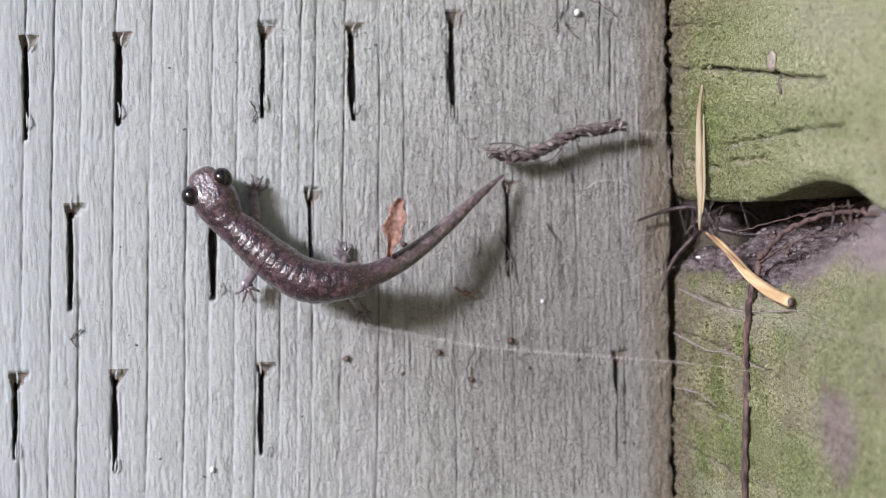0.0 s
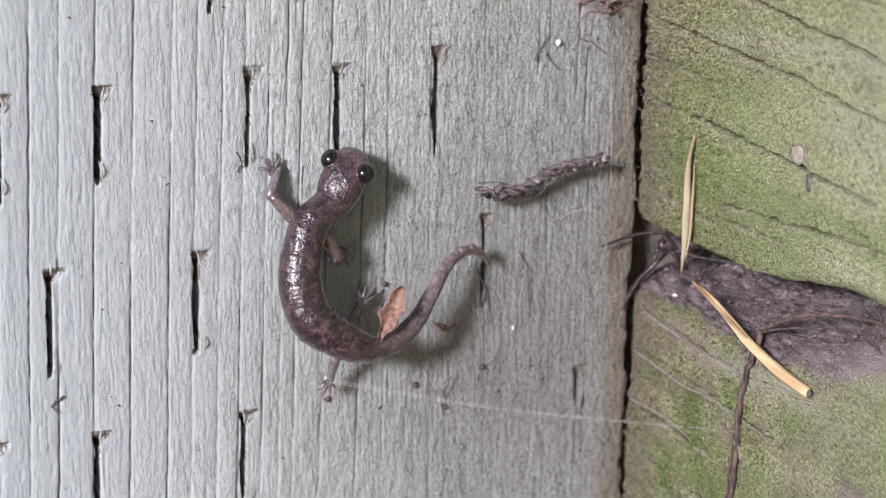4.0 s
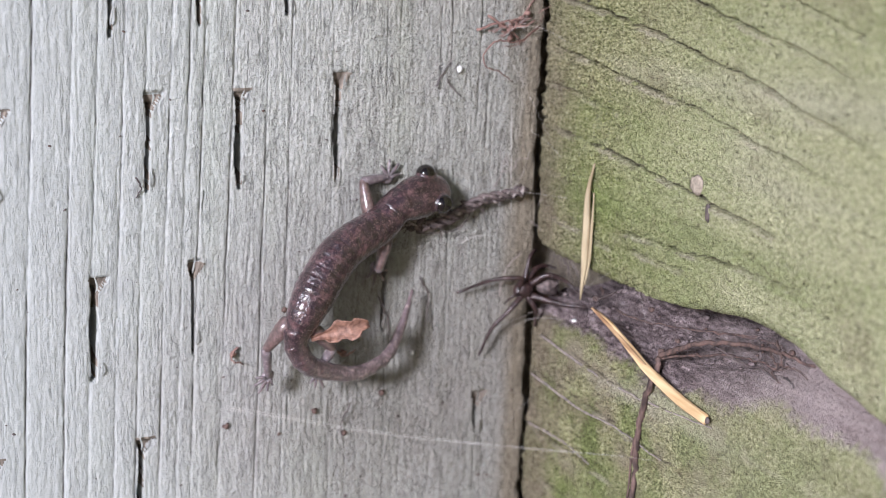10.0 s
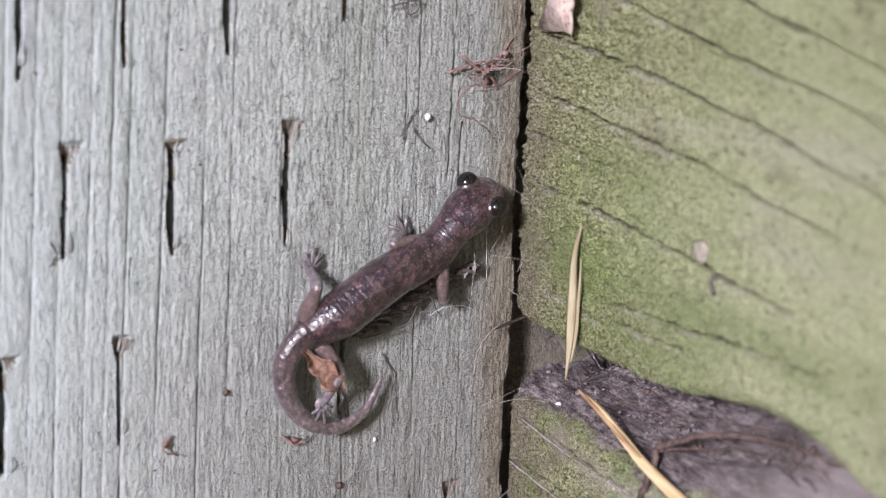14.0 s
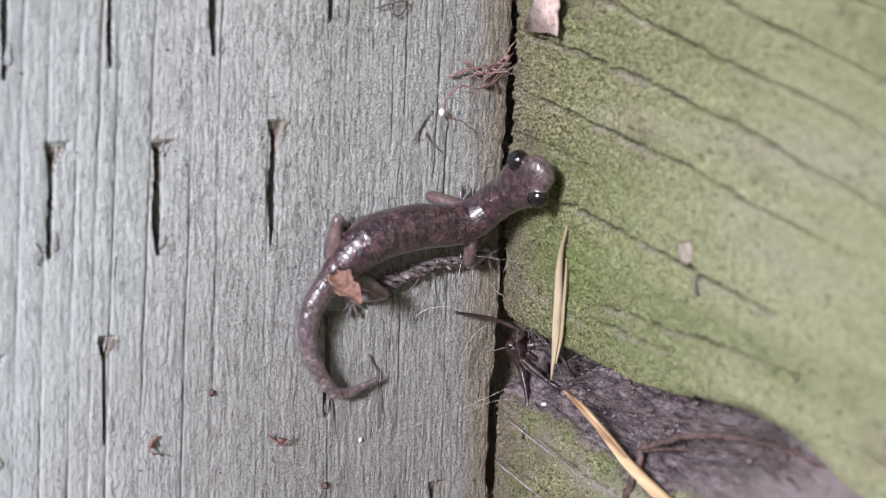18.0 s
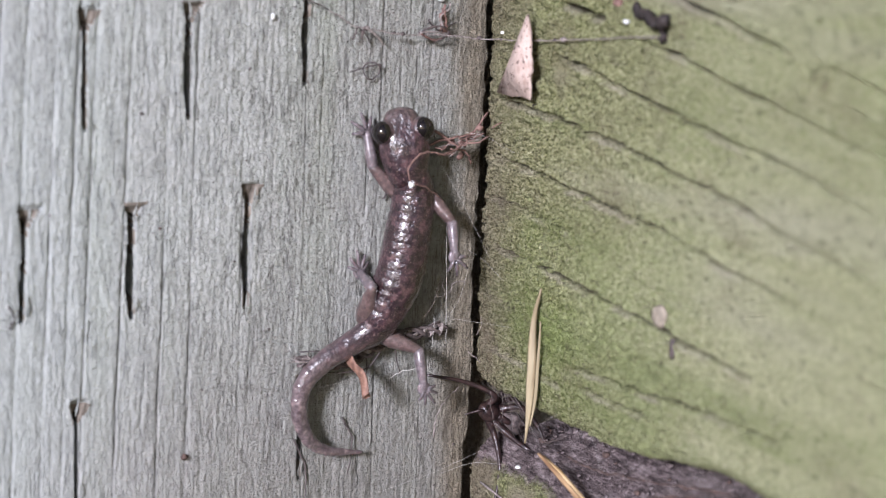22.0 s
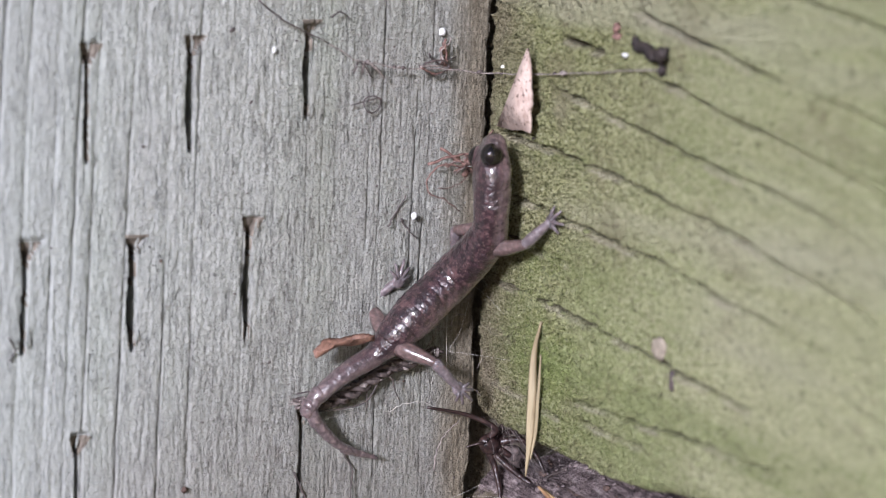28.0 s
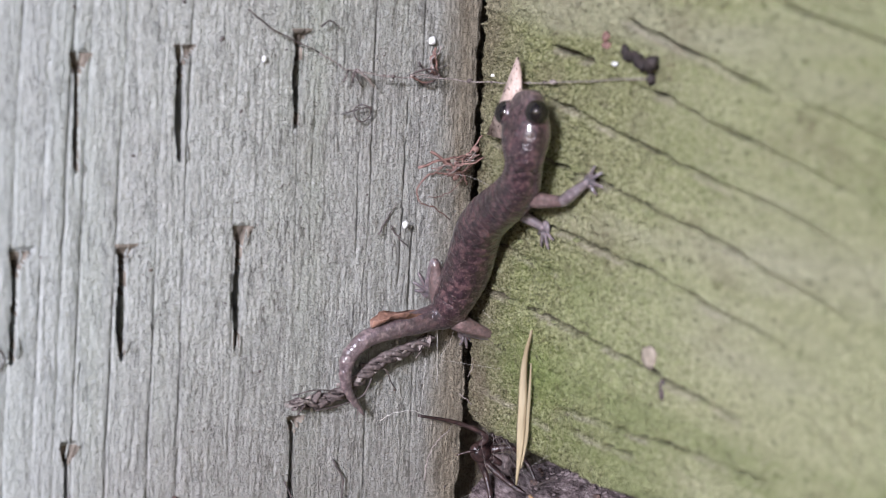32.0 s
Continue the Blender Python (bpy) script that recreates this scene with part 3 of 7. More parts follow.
# ---------------------------------------------------------------- the boards
# long cracks of the upper board: start y, end y, z at the start, fall, width, bow
CRACKS = [
    (-1, -66, 31.3, 8.4, 0.42, 1.2), (-12, -66, 38.0, 9.2, 0.36, 0.4), (-1, -60, 24.2, 6.0, 0.38, 0.8), (-1, -42, 13.4, 2.7, 0.55, 0.2), (-38, -53, 10.6, 0.8, 0.3, 0),
    (-30, -66, 41.0, 7.0, 0.34, 0), (-28, -54, 47.6, 5.8, 0.42, 0), (-15, -24, 43.5, 1.1, 0.6, 0), (-56, -72, 41.8, 3.6, 0.4, 0), (-52, -72, 50.6, 4.4, 0.5, 0),
    (-20, -58, 2.4, -2.6, 0.28, 0), (-3, -20, 0.0, 0.2, 0.25, 0), (-22, -36, 0.3, -0.5, 0.25, 0), (-1, -20, 19.0, 1.0, 0.22, 0), (-1, -9, 7.0, 0.6, 0.25, 0)]
SCRATCHES = [(-8, -32, -18.0, 0.8, 0.28, 0), (-1, -40, -23.4, 1.2, 0.28, 0), (0, -24, -32.2, 0.3, 0.25, 0), (-4, -30, -39.0, 1.0, 0.25, 0)]


def crack_lines(y, z, lines, deep):
    depth = 0 * y
    lip = 0 * y
    dirt = 0 * y
    for i, (y0, y1, z0, fall, w, bow) in enumerate(lines):
        s = (y - y0) / (y1 - y0)
        line = z0 - fall * s + bow * 4 * s * (1 - s) + 0.6 * (value_noise(y * 0.11 + 7 * i, 0 * y + i, 8) - 0.5) + 0.3 * (value_noise(y * 0.6, 0 * y + i, 9) - 0.5)
        broken = value_noise(y * 0.45 + 3 * i, 0 * y + 2 * i, 10)
        half = w * (0.30 + 0.5 * np.clip(broken - 0.2, 0, 1)) * np.interp(y, [-60, -30], [2.0, 1.0])
        inside = np.clip(np.minimum(s, 1 - s) * 14, 0, 1)
        d = np.abs(z - line)
        inside = inside * np.clip((y + 78) / 42, 0.4, 1)
        depth += inside * deep * np.clip(1.2 - d / half, 0, 1) - inside * 0.10 * np.exp(-((d - 0.6) / 0.35) ** 2)
        # mask of the dark colour that stands for shade in the crack
        dirt = np.maximum(dirt, inside * np.clip(1.25 - d / (half + 0.05), 0, 1))
        lip = np.maximum(lip, inside * np.exp(-((line - z - 0.45) / 0.35) ** 2) * np.clip(value_noise(y * 0.3 + i, 0 * y + i, 4) * 2 - 0.4, 0, 1))
    return depth, lip, dirt


def moss_relief(y, z):
    """How far the mossy face lies back, in mm."""
    depth = 0.22 * value_noise(y * 0.25, z * 0.9, 1) + 0.15 * value_noise(y * 0.9, z * 1.7, 2)
    patch = np.clip(value_noise(y * 0.11 + 4, z * 0.11, 3) * 1.6 - 0.25, 0, 1)
    near_post = np.clip((y + 52) / 26, 0.12, 1)
    depth -= near_post * (0.35 + patch) * 0.60 * value_noise(y * 1.15, z * 1.6, 4) ** 2
    depth -= near_post * (0.4 + patch) * 0.50 * value_noise(y * 2.0, z * 2.6, 5) ** 2
    # cross checks along the grain
    cell = np.abs(value_noise(y * 0.42 + 20, z * 0.10, 6) - 0.5)
    depth += 0.22 * np.clip(0.05 - cell, 0, 1) * 20 * np.clip(value_noise(y * 0.1, z * 0.3, 7) - 0.35, 0, 1)
    depth += np.where(y > -2.6, 0.06 * (y + 2.6) ** 2, 0)
    return depth


def upper_edge(y):
    """Height of the upper board's lower edge along the wall."""
    a = -y
    return -4.9 + 3.6 * np.exp(-((a - 50) / 13.0) ** 2) - 0.028 * np.clip(a - 60, 0, 60) * 3 + 0.5 * (value_noise(a * 0.3, a * 0, 3) - 0.5)


def lower_edge(y):
    """Height of the lower board's upper edge along the wall."""
    a = -y
    return -12.6 + 6.4 * np.exp(-((a - 60) / 17.0) ** 2) + 0.5 * (value_noise(a * 0.25 + 40, a * 0, 4) - 0.5)


def bank(y, deep):
    """Rise of the dirt on the ledge, deep mm behind its edge."""
    room = np.clip(upper_edge(y) - lower_edge(y), 1.0, 9.0) + 0.8
    fill = np.clip((-y - 4) / 9, 0.08, 1)
    worn = np.clip((-y - 42) / 14, 0, 1)
    return np.minimum(fill * ((0.12 + 1.6 * worn) * np.minimum(deep, 1) + (0.70 + 0.9 * worn) * np.clip(deep - 1, 0, 40)), room)


def board(name, down, material, edge, lines, deep, label):
    y = np.concatenate([np.arange(-0.35, -82, -0.28), np.linspace(-83, -200, 8)])
    span = np.concatenate([np.arange(0, 66, 0.24), np.linspace(68, 230, 8)]) if not down else np.concatenate([np.arange(0, 40, 0.24), np.linspace(42, 220, 8)])
    sign = -1 if down else 1
    yy, ss = np.meshgrid(y, span, indexing="ij")
    zz = edge(yy) + sign * ss
    cracks, lip, crack_dark = crack_lines(yy, zz, lines, deep)
    recess = moss_relief(yy, zz) + cracks
    r = 1.4 if not down else 5.5
    recess += np.where(ss < r, r * 0.62 * (1 - ss / r) ** 2, 0)
    face = np.stack([CORNER + recess, yy, zz], -1)
    # the edge turns back into the gap
    back = np.array([1.0, 2.0, 3.2, 5, 8, 12, 20, 38])
    turn = np.repeat(face[:, :1, :], len(back), 1)
    turn[:, :, 0] += back
    turn[:, :, 2] += (bank(turn[:, :, 1], back + 0 * turn[:, :, 1]) if down else back * 0.02) + (0.9 if down else 0.4) * (value_noise(turn[:, :, 1] * 0.6, turn[:, :, 0] * 0.6, 6) - 0.5) * (back > 1)
    verts = np.concatenate([turn[:, ::-1], face], 1)
    nv = verts.shape[1]
    me = mesh_of("mossy_face", verts.reshape(-1, 3) * MM, grid_faces(len(y), nv, flip=not down))
    thing = tagged(new(name), label, "board", "boards of the wall", "structure")
    me.materials.append(material)
    inner = np.concatenate([np.zeros((len(y), len(back))), crack_dark], 1)
    me.attributes.new("crack", "FLOAT", "POINT").data.foreach_set("value", inner.astype(np.float32).ravel())
    bare = np.concatenate([np.zeros((len(y), len(back))), lip], 1)
    me.attributes.new("lip", "FLOAT", "POINT").data.foreach_set("value", bare.astype(np.float32).ravel())
    if down:
        # dirt lies on the ledge and runs over its rounded lip
        run = 2.2 + 3.2 * value_noise(y * 0.2, y * 0, 5) + 1.6 * np.exp(-((y + 48) / 16) ** 2)
        at = np.concatenate([0 * back, span])
        lay = np.clip(1.0 - at[None, :] / run[:, None], -0.6, 1.0) * 0.9 + 0.1
        me.attributes.new("dirt", "FLOAT", "POINT").data.foreach_set("value", lay.astype(np.float32).ravel())
    part("mossy_face", me, material, thing)
    lo, hi = (-0.230, -0.0165) if down else (0.0005, 0.225)
    bm = bmesh.new()
    bmesh.ops.create_cube(bm, size=1, matrix=Matrix.Translation(((CORNER + 20.5) * MM, -0.1006, (lo + hi) / 2)) @ Matrix.Diagonal((0.035, 0.1985, hi - lo, 1)))
    part("board_core", bm, material, thing)
    return thing


build_post()
board("upper_board", False, MOSS_WOOD, upper_edge, CRACKS, 1.2, "mossy green weathered board with long drying cracks")
board("lower_board", True, MOSS_BROWN, lower_edge, SCRATCHES, 0.4, "mossy brown-green board under a dirt-filled gap")

# unseen ground, added to carry the timber and bounce light up
bm = bmesh.new()
bmesh.ops.create_grid(bm, x_segments=8, y_segments=8, size=40, matrix=Matrix.Translation((0, 0, -0.235)))
ground = part("ground", bm, EARTH)
tagged(ground, "unseen bare brown earth under the timber wall", "ground", kind="structure")

# ---------------------------------------------------------------- straws, roots and crumbs
def ribbon(points, widths, facing, thick, fold=0.0, n=22):
    """A thin blade along points: its flat side towards facing, folded along its middle."""
    line = curve_through(points, n)
    wide = np.interp(np.linspace(0, 1, n), np.linspace(0, 1, len(widths)), widths)
    bm, rows_ = bmesh.new(), []
    out = Vector(facing).normalized()
    for i, p in enumerate(line):
        way = Vector(line[min(i + 1, n - 1)] - line[max(i - 1, 0)]).normalized()
        side = way.cross(out).normalized()
        up = side.cross(way)
        w = wide[i] / 2
        ring = []
        for a, b in ((-1, 0.0), (-0.5, 0.55), (0, 0.35), (0.5, 0.7), (1, 0.0), (0.5, -0.4), (0, -0.55), (-0.5, -0.4)):
            ring.append(bm.verts.new((Vector(p) + side * a * w + up * (b * thick + fold * a * a * w)) * MM))
        rows_.append(ring)
    for r0, r1 in zip(rows_, rows_[1:]):
        for k in range(8):
            bm.faces.new((r0[k], r0[(k + 1) % 8], r1[(k + 1) % 8], r1[k]))
    bm.faces.new(rows_[0])
    bm.faces.new(rows_[-1])
    bmesh.ops.recalc_face_normals(bm, faces=bm.faces)
    return bm


def strand(points, radius, n=24, sides=6, taper=0.3, jitter=0.0, seed=0):
    """A thin round fibre through points, in mm."""
    line = curve_through(points, n)
    rnd = random.Random(seed)
    line = [Vector(p) + Vector([rnd.uniform(-jitter, jitter) for _ in range(3)]) for p in line]
    rad = [radius * (1 - (1 - taper) * i / (n - 1)) * MM for i in range(n)]
    return tube([p * MM for p in line], rad, sides)


def thing(name, bm, material, label, category, group=""):
    return tagged(part(name, bm, material), label, category, group)


blade = tagged(new("grass_blade"), "pale dry grass blade caught against the mossy board", "grass blade")
part("leaf_sheath", ribbon([(31.9, -15.6, 10.4), (31.6, -14.9, 6.4), (31.4, -15.3, 0.5), (31.6, -14.9, -5.0), (31.7, -14.5, -8.8)], [0.2, 0.6, 1.15, 1.2, 0.6, 0.15], (-0.8, -0.6, 0), 0.5), STRAW_PALE, blade)
part("split_sliver", ribbon([(31.9, -15.9, 6.5), (31.8, -16.0, 2.0), (31.9, -15.7, -3.0), (31.9, -15.0, -6.6)], [0.12, 0.4, 0.45, 0.12], (-0.8, -0.6, 0), 0.3), STRAW_PALE, blade)
straw = tagged(new("straw"), "golden dry straw hanging over the dirt-filled gap", "straw")
part("stalk", ribbon([(31.8, -18.3, -9.3), (31.8, -22.1, -10.2), (31.8, -27.4, -12.1), (31.8, -31.2, -13.5), (31.8, -38.1, -15.0), (31.8, -44.1, -15.6)], [0.25, 0.8, 1.15, 1.35, 1.6, 1.45], (-0.9, -0.35, 0.2), 0.8), STRAW, straw)
part("husk", ribbon([(31.4, -18.0, -9.0), (31.4, -21.8, -10.1), (31.4, -27.1, -11.7), (31.4, -30.9, -12.7)], [0.25, 0.55, 0.6, 0.2], (-0.9, -0.35, 0.2), 0.5), STRAW_DARK, straw, "brown papery husk")
# solid dark plug: shade of the hollow straw put into the colour
part("dark_end_plug", blob(0.3 * MM, 0.38 * MM, 0.5 * MM, 0.1), HAIR, straw, "dark plug on the cut end, for the shaded hollow").location = Vector((31.8, -44.25, -15.6)) * MM

root = tagged(new("root"), "thin dark brown rootlet creeping down the lower board", "root")
part("main_root", strand([(33.6, -31.6, -10.8), (32.2, -31.4, -15.3), (32.1, -29.8, -21.4), (32.3, -29.2, -28.0), (32.1, -29.0, -35.0), (32.2, -28.6, -44.0), (32.2, -29.4, -56.0)], 0.42, 60, 8, 0.9, 0.17, 1), ROOT, root)
part("side_root", strand([(33.2, -31.6, -11.6), (33.4, -36.5, -8.8), (34.4, -42.0, -6.6), (35.8, -50.0, -5.0), (37.0, -57.0, -5.2)], 0.40, 44, 8, 0.45, 0.15, 2), ROOT, root)
part("side_root", strand([(33.3, -31.8, -11.8), (34.2, -38.0, -9.6), (35.6, -45.0, -7.6), (36.6, -53.0, -7.2)], 0.2, 34, 6, 0.4, 0.14, 3), ROOT, root)
part("root_hair", strand([(32.6, -30.2, -20.4), (32.4, -28.2, -25.0), (32.4, -27.8, -33.0), (32.3, -27.0, -40.0)], 0.22, 24, 6, 0.5, 0.08, 4), ROOT, root)
for i, pts in enumerate(([(35.5, -48.0, -4.2), (34.9, -49.2, -5.6), (34.6, -49.4, -6.8)], [(36.2, -50.5, -3.9), (35.6, -52.5, -5.6), (35.0, -51.6, -7.2), (34.8, -53.4, -7.9)],
                         [(34.6, -41.0, -7.4), (35.0, -46.0, -7.9), (35.2, -50.0, -7.6), (35.4, -55.0, -8.6)], [(34.0, -20.0, -9.0), (33.0, -27.0, -8.2), (34.0, -36.0, -6.6), (36.0, -47.0, -4.4)],
                         [(33.2, -16.6, -8.6), (32.4, -19.5, -7.0), (32.0, -22.5, -5.4)], [(36.0, -49.0, -4.6), (35.4, -51.6, -6.2), (36.0, -54.6, -5.9), (36.0, -57.0, -6.6)], [(35.6, -53.0, -7.4), (35.0, -55.0, -7.2), (35.2, -56.4, -8.4)],
                         [(35.0, -40.0, -6.0), (35.8, -45.0, -5.0), (36.6, -51.0, -4.2)])):
    thing("rootlet", strand(pts, 0.15 if i < 3 else 0.13, 26, 6, 0.5, 0.14, 10 + i), ROOT if i % 2 else HAIR, "fine dry brown rootlet on the dirt ledge", "rootlet", "rootlets on the ledge")

FIBRES_AT = [[(32.4, -3.6, -17.6), (32.4, -15.5, -18.5), (32.4, -23.6, -18.6), (32.4, -31.6, -18.1), (32.4, -44.4, -16.6)], [(32.4, -1.4, -24.2), (32.4, -13.9, -24.9), (32.4, -23.8, -24.3), (32.4, -34.5, -24.9)], [(32.4, -1.3, -31.9), (32.4, -11.4, -31.3), (32.4, -18.0, -32.0)]]
for i, pts in enumerate(FIBRES_AT):
    thing("pale_fibre", strand(pts, 0.17, 30, 5, 0.5, 0.09, 300 + i), HUSK, "pale dry fibre lying across the lower board", "fibre", "fibres on the lower board")

# dirt crumbs on the ledge
rnd = random.Random(5)
for i in range(150):
    y = -rnd.uniform(2, 62)
    e = float(lower_edge(np.array([y]))[0])
    deep = rnd.uniform(0.4, 9.0)
    r = rnd.choice((0.14, 0.18, 0.24, 0.32, 0.48)) * rnd.uniform(0.7, 1.2)
    c = part("dirt_crumb", blob(r * MM, r * 0.9 * MM, r * 0.7 * MM, 0.55, i * 3.1, 1), rnd.choice((SOIL, SOIL, SOIL, ROOT)))
    c.location = Vector((CORNER + 2.9 + deep, y, e + 0.2 + float(bank(np.array([y]), np.array([deep]))[0]) + r * 0.2)) * MM
    tagged(c, "small crumb of grey-brown dirt on the ledge", "dirt crumb", "dirt crumbs on the ledge")

# the wedge-shaped bark flake and black crumbs on the upper board
flake = bmesh.new()
outline = [(-10.7, 41.8), (-9.3, 38.6), (-7.6, 35.2), (-5.9, 32.2), (-8.4, 32.0), (-10.6, 32.3), (-12.7, 32.2), (-12.8, 33.0), (-13.0, 33.9), (-12.8, 34.6), (-13.3, 35.2), (-13.7, 35.7), (-13.4, 36.3), (-13.5, 36.8), (-12.9, 37.4), (-12.7, 38.6), (-12.1, 40.0)]
front = [flake.verts.new(Vector((31.0 - 0.5 * math.sin((z - 32) * 0.3) - 0.04 * (y + 10) ** 2, y, z)) * MM) for y, z in outline]
face = flake.faces.new(front)
geo = bmesh.ops.extrude_face_region(flake, geom=[face])
bmesh.ops.translate(flake, vec=(0.35 * MM, 0, 0), verts=[v for v in geo["geom"] if isinstance(v, bmesh.types.BMVert)])
bmesh.ops.recalc_face_normals(flake, faces=flake.faces)
thing("bark_flake", flake, PETAL, "pinkish wedge-shaped bark flake standing off the mossy board", "bark flake")
sliver = thing("charred_sliver", join(strand([(32.3, -29.4, 44.5), (32.2, -30.6, 43.7), (32.1, -32.2, 43.6), (32.0, -33.6, 43.0), (32.2, -35.4, 43.3)], 0.5, 22, 7, 1.5, 0.16, 41),
                                      strand([(32.3, -33.2, 43.2), (32.2, -34.2, 42.4), (32.3, -34.8, 42.3)], 0.3, 12, 6, 0.5, 0.1, 42)), CHAR, "black charred crooked sliver stuck to the mossy board", "sliver")
for i, (y, z, ry, rz, red) in enumerate(((-34.5, 41.6, 0.55, 0.6, 0), (-26.1, 45.3, 0.45, 0.5, 1), (-26.3, 44.4, 0.5, 0.45, 1), (-11.4, 31.3, 0.35, 0.3, 0), (-9.6, 31.5, 0.3, 0.25, 0))):
    c = thing("board_crumb", blob(0.45 * MM, ry * MM, rz * MM, 0.7, i * 5 + 2), RUST if red else CHAR, "dark red bud crumb on the mossy board" if red else "black charred crumb stuck to the mossy board", "crumb", "crumbs on the board")
    c.location = Vector((CORNER - 0.25, y, z)) * MM
for i, (x, y, z, r) in enumerate(((32.3, -28.2, 42.6, 0.4), (32.1, -12.6, -12.6, 0.32), (32.3, -3.4, 39.0, 0.3))):
    c = thing("pale_crumb", blob(r * MM, r * MM, r * 0.7 * MM, 0.5, i + 40), CHALK, "tiny pale crumb stuck on the boards", "crumb", "crumbs on the board")
    c.location = Vector((x, y, z)) * MM
knot = thing("resin_spot", blob(0.25 * MM, 1.35 * MM, 1.25 * MM, 0.35, 3), SPOT, "small pinkish-grey round knot in the mossy board", "spot")
knot.location = Vector((CORNER - 0.05, -37.2, 12.5)) * MM
mark = thing("moss_notch", blob(0.25 * MM, 0.45 * MM, 1.3 * MM, 0.4, 9), HAIR, "dark short sliver on the mossy board", "sliver")
mark.location = Vector((CORNER - 0.05, -39.8, 9.6)) * MM
for i in range(90):
    # tufts of moss under the long crack
    y, z = -rnd.gauss(14, 4.5), rnd.gauss(11.5, 4.2)
    if y > -3:
        continue
    r = rnd.uniform(0.2, 0.55)
    c = part("moss_tuft", blob(0.35 * MM, r * 1.25 * MM, r * 0.7 * MM, 0.75, i * 1.7, 2), TUFT)
    c.location = Vector((CORNER + 0.05, y, z)) * MM
    c.rotation_euler = (rnd.uniform(-0.6, 0.6), 0, 0)
    tagged(c, "small olive moss tuft on the board", "moss tuft", "moss tufts")

# crumbs and fibres on the post
hung, cluster = [], []
for i, (x, z, r) in enumerate(((19.5, 21.0, 0.42), (25.6, 42.8, 0.45), (13.5, -19.0, 0.25), (-33.0, -40.0, 0.3), (3.9, 40.6, 0.3))):
    c = thing("white_crumb", blob(r * MM, r * 0.6 * MM, r * 1.2 * MM, 0.5, i + 70), CHALK, "tiny bright white crumb on the grey post", "crumb", "white crumbs")
    c.location = Vector((x, -0.15, z)) * MM
    if i == 0:
        crumb = c
fibres_above = [
    [(20.4, 25.8), (24.7, 27.0), (29.1, 27.3)], [(22.0, 27.8), (26.3, 25.0), (27.6, 23.6)], [(24.1, 25.0), (26.7, 26.3), (29.7, 29.7)], [(15.5, 18.8), (16.6, 20.2), (18.0, 22.7)], [(17.4, 19.8), (18.2, 18.6), (19.4, 17.3)], [(16.4, 0.8), (17.0, -0.6), (17.0, -3.0)], [(25.9, 42.0), (25.2, 40.6), (25.3, 39.0)], [(10.6, 44.3), (11.8, 45.0), (13.2, 44.2)], [(13.6, 38.0), (14.6, 39.4), (16.6, 37.4)]]
fibres_below = [
    [(23.6, 40.2), (25.6, 39.0), (27.6, 40.0)], [(7.8, -9.8), (9.6, -14.0), (9.4, -18.0)], [(14.4, -8.0), (15.6, -11.0), (14.8, -15.0)], [(-12.6, -14.6), (-13.8, -16.0), (-12.2, -17.0)], [(1.0, -16.6), (2.6, -17.8), (4.4, -17.2)], [(3.6, -25.0), (2.4, -28.0), (3.2, -31.0)], [(-26.5, 9.6), (-25.6, 8.2), (-26.2, 6.8)], [(-49.6, -20.2), (-51.0, -21.2), (-50.4, -22.4)]]
fibres = fibres_above + fibres_below
for i, pts in enumerate(fibres):
    red = i in (0, 1, 2, 6, 12, 13)
    bm = strand([(x, -0.45 - 0.5 * math.sin(k * 1.4 + i), z) for k, (x, z) in enumerate(pts)], 0.2 if red else 0.13, 14, 5, 0.5, 0.12, 20 + i)
    scrap = thing("plant_fibre", bm, RUST if red else HAIR, "reddish-brown rootlet scrap on the grey post" if red else "thin dark plant fibre on the grey post", "fibre", "fibres on the post")
    if i in (3, 4):
        hung.append(scrap)
    if i < 3:
        cluster.append(scrap)
for i, (x, z) in enumerate(((24.4, 26.4), (26.0, 26.0), (27.4, 27.0), (25.8, 24.6), (28.4, 27.9), (25.6, 40.6), (26.0, 39.2), (-13.4, -15.6), (2.6, -17.4))):
    c = thing("bud_scale", blob(0.55 * MM, 0.3 * MM, 0.4 * MM, 0.6, 80 + i), RUST, "reddish-brown bud scale caught on the post", "bud scale", "bud scales")
    c.location = Vector((x, -0.4, z)) * MM
    c.rotation_euler = (0, i * 0.8, 0)
    if i < 5:
        cluster.append(c)
for i in range(16):
    # loose tangle of root hairs caught by the web
    along_x, reach = rnd.gauss(0, 1.7), rnd.uniform(1.2, 3.2) * rnd.choice((-1, 1))
    a = Vector((25.7 + along_x, -rnd.uniform(0.5, 2.0), 26.4 + 0.35 * along_x + rnd.gauss(0, 0.4)))
    b = a + Vector((reach, rnd.uniform(-0.8, 0.4), 0.35 * reach + rnd.uniform(-0.9, 0.7)))
    c = (a + b) / 2 + Vector((rnd.uniform(-0.5, 0.5), rnd.uniform(-0.5, 0.2), rnd.uniform(-0.5, 0.5)))
    cluster.append(thing("root_hair", strand([a, c, b], rnd.uniform(0.06, 0.13), 12, 5, 0.6, 0.06, 500 + i), RUST if i % 3 else HUSK, "fine reddish-brown root hair in a tangle on the post", "root hair", "tangled root hairs"))
draped = thing("rootlet", strand([(29.7, -2.0, 26.5), (26.3, -4.5, 25.5), (23.5, -6.5, 25.2), (20.3, -7.1, 25.6), (18.3, -7.1, 24.1), (18.6, -7.1, 22.3), (20.8, -6.9, 21.4), (23.9, -5.5, 19.6)], 0.14, 40, 6, 0.5, 0.1, 77), RUST, "fine crooked rootlet hanging from the bud cluster", "rootlet")
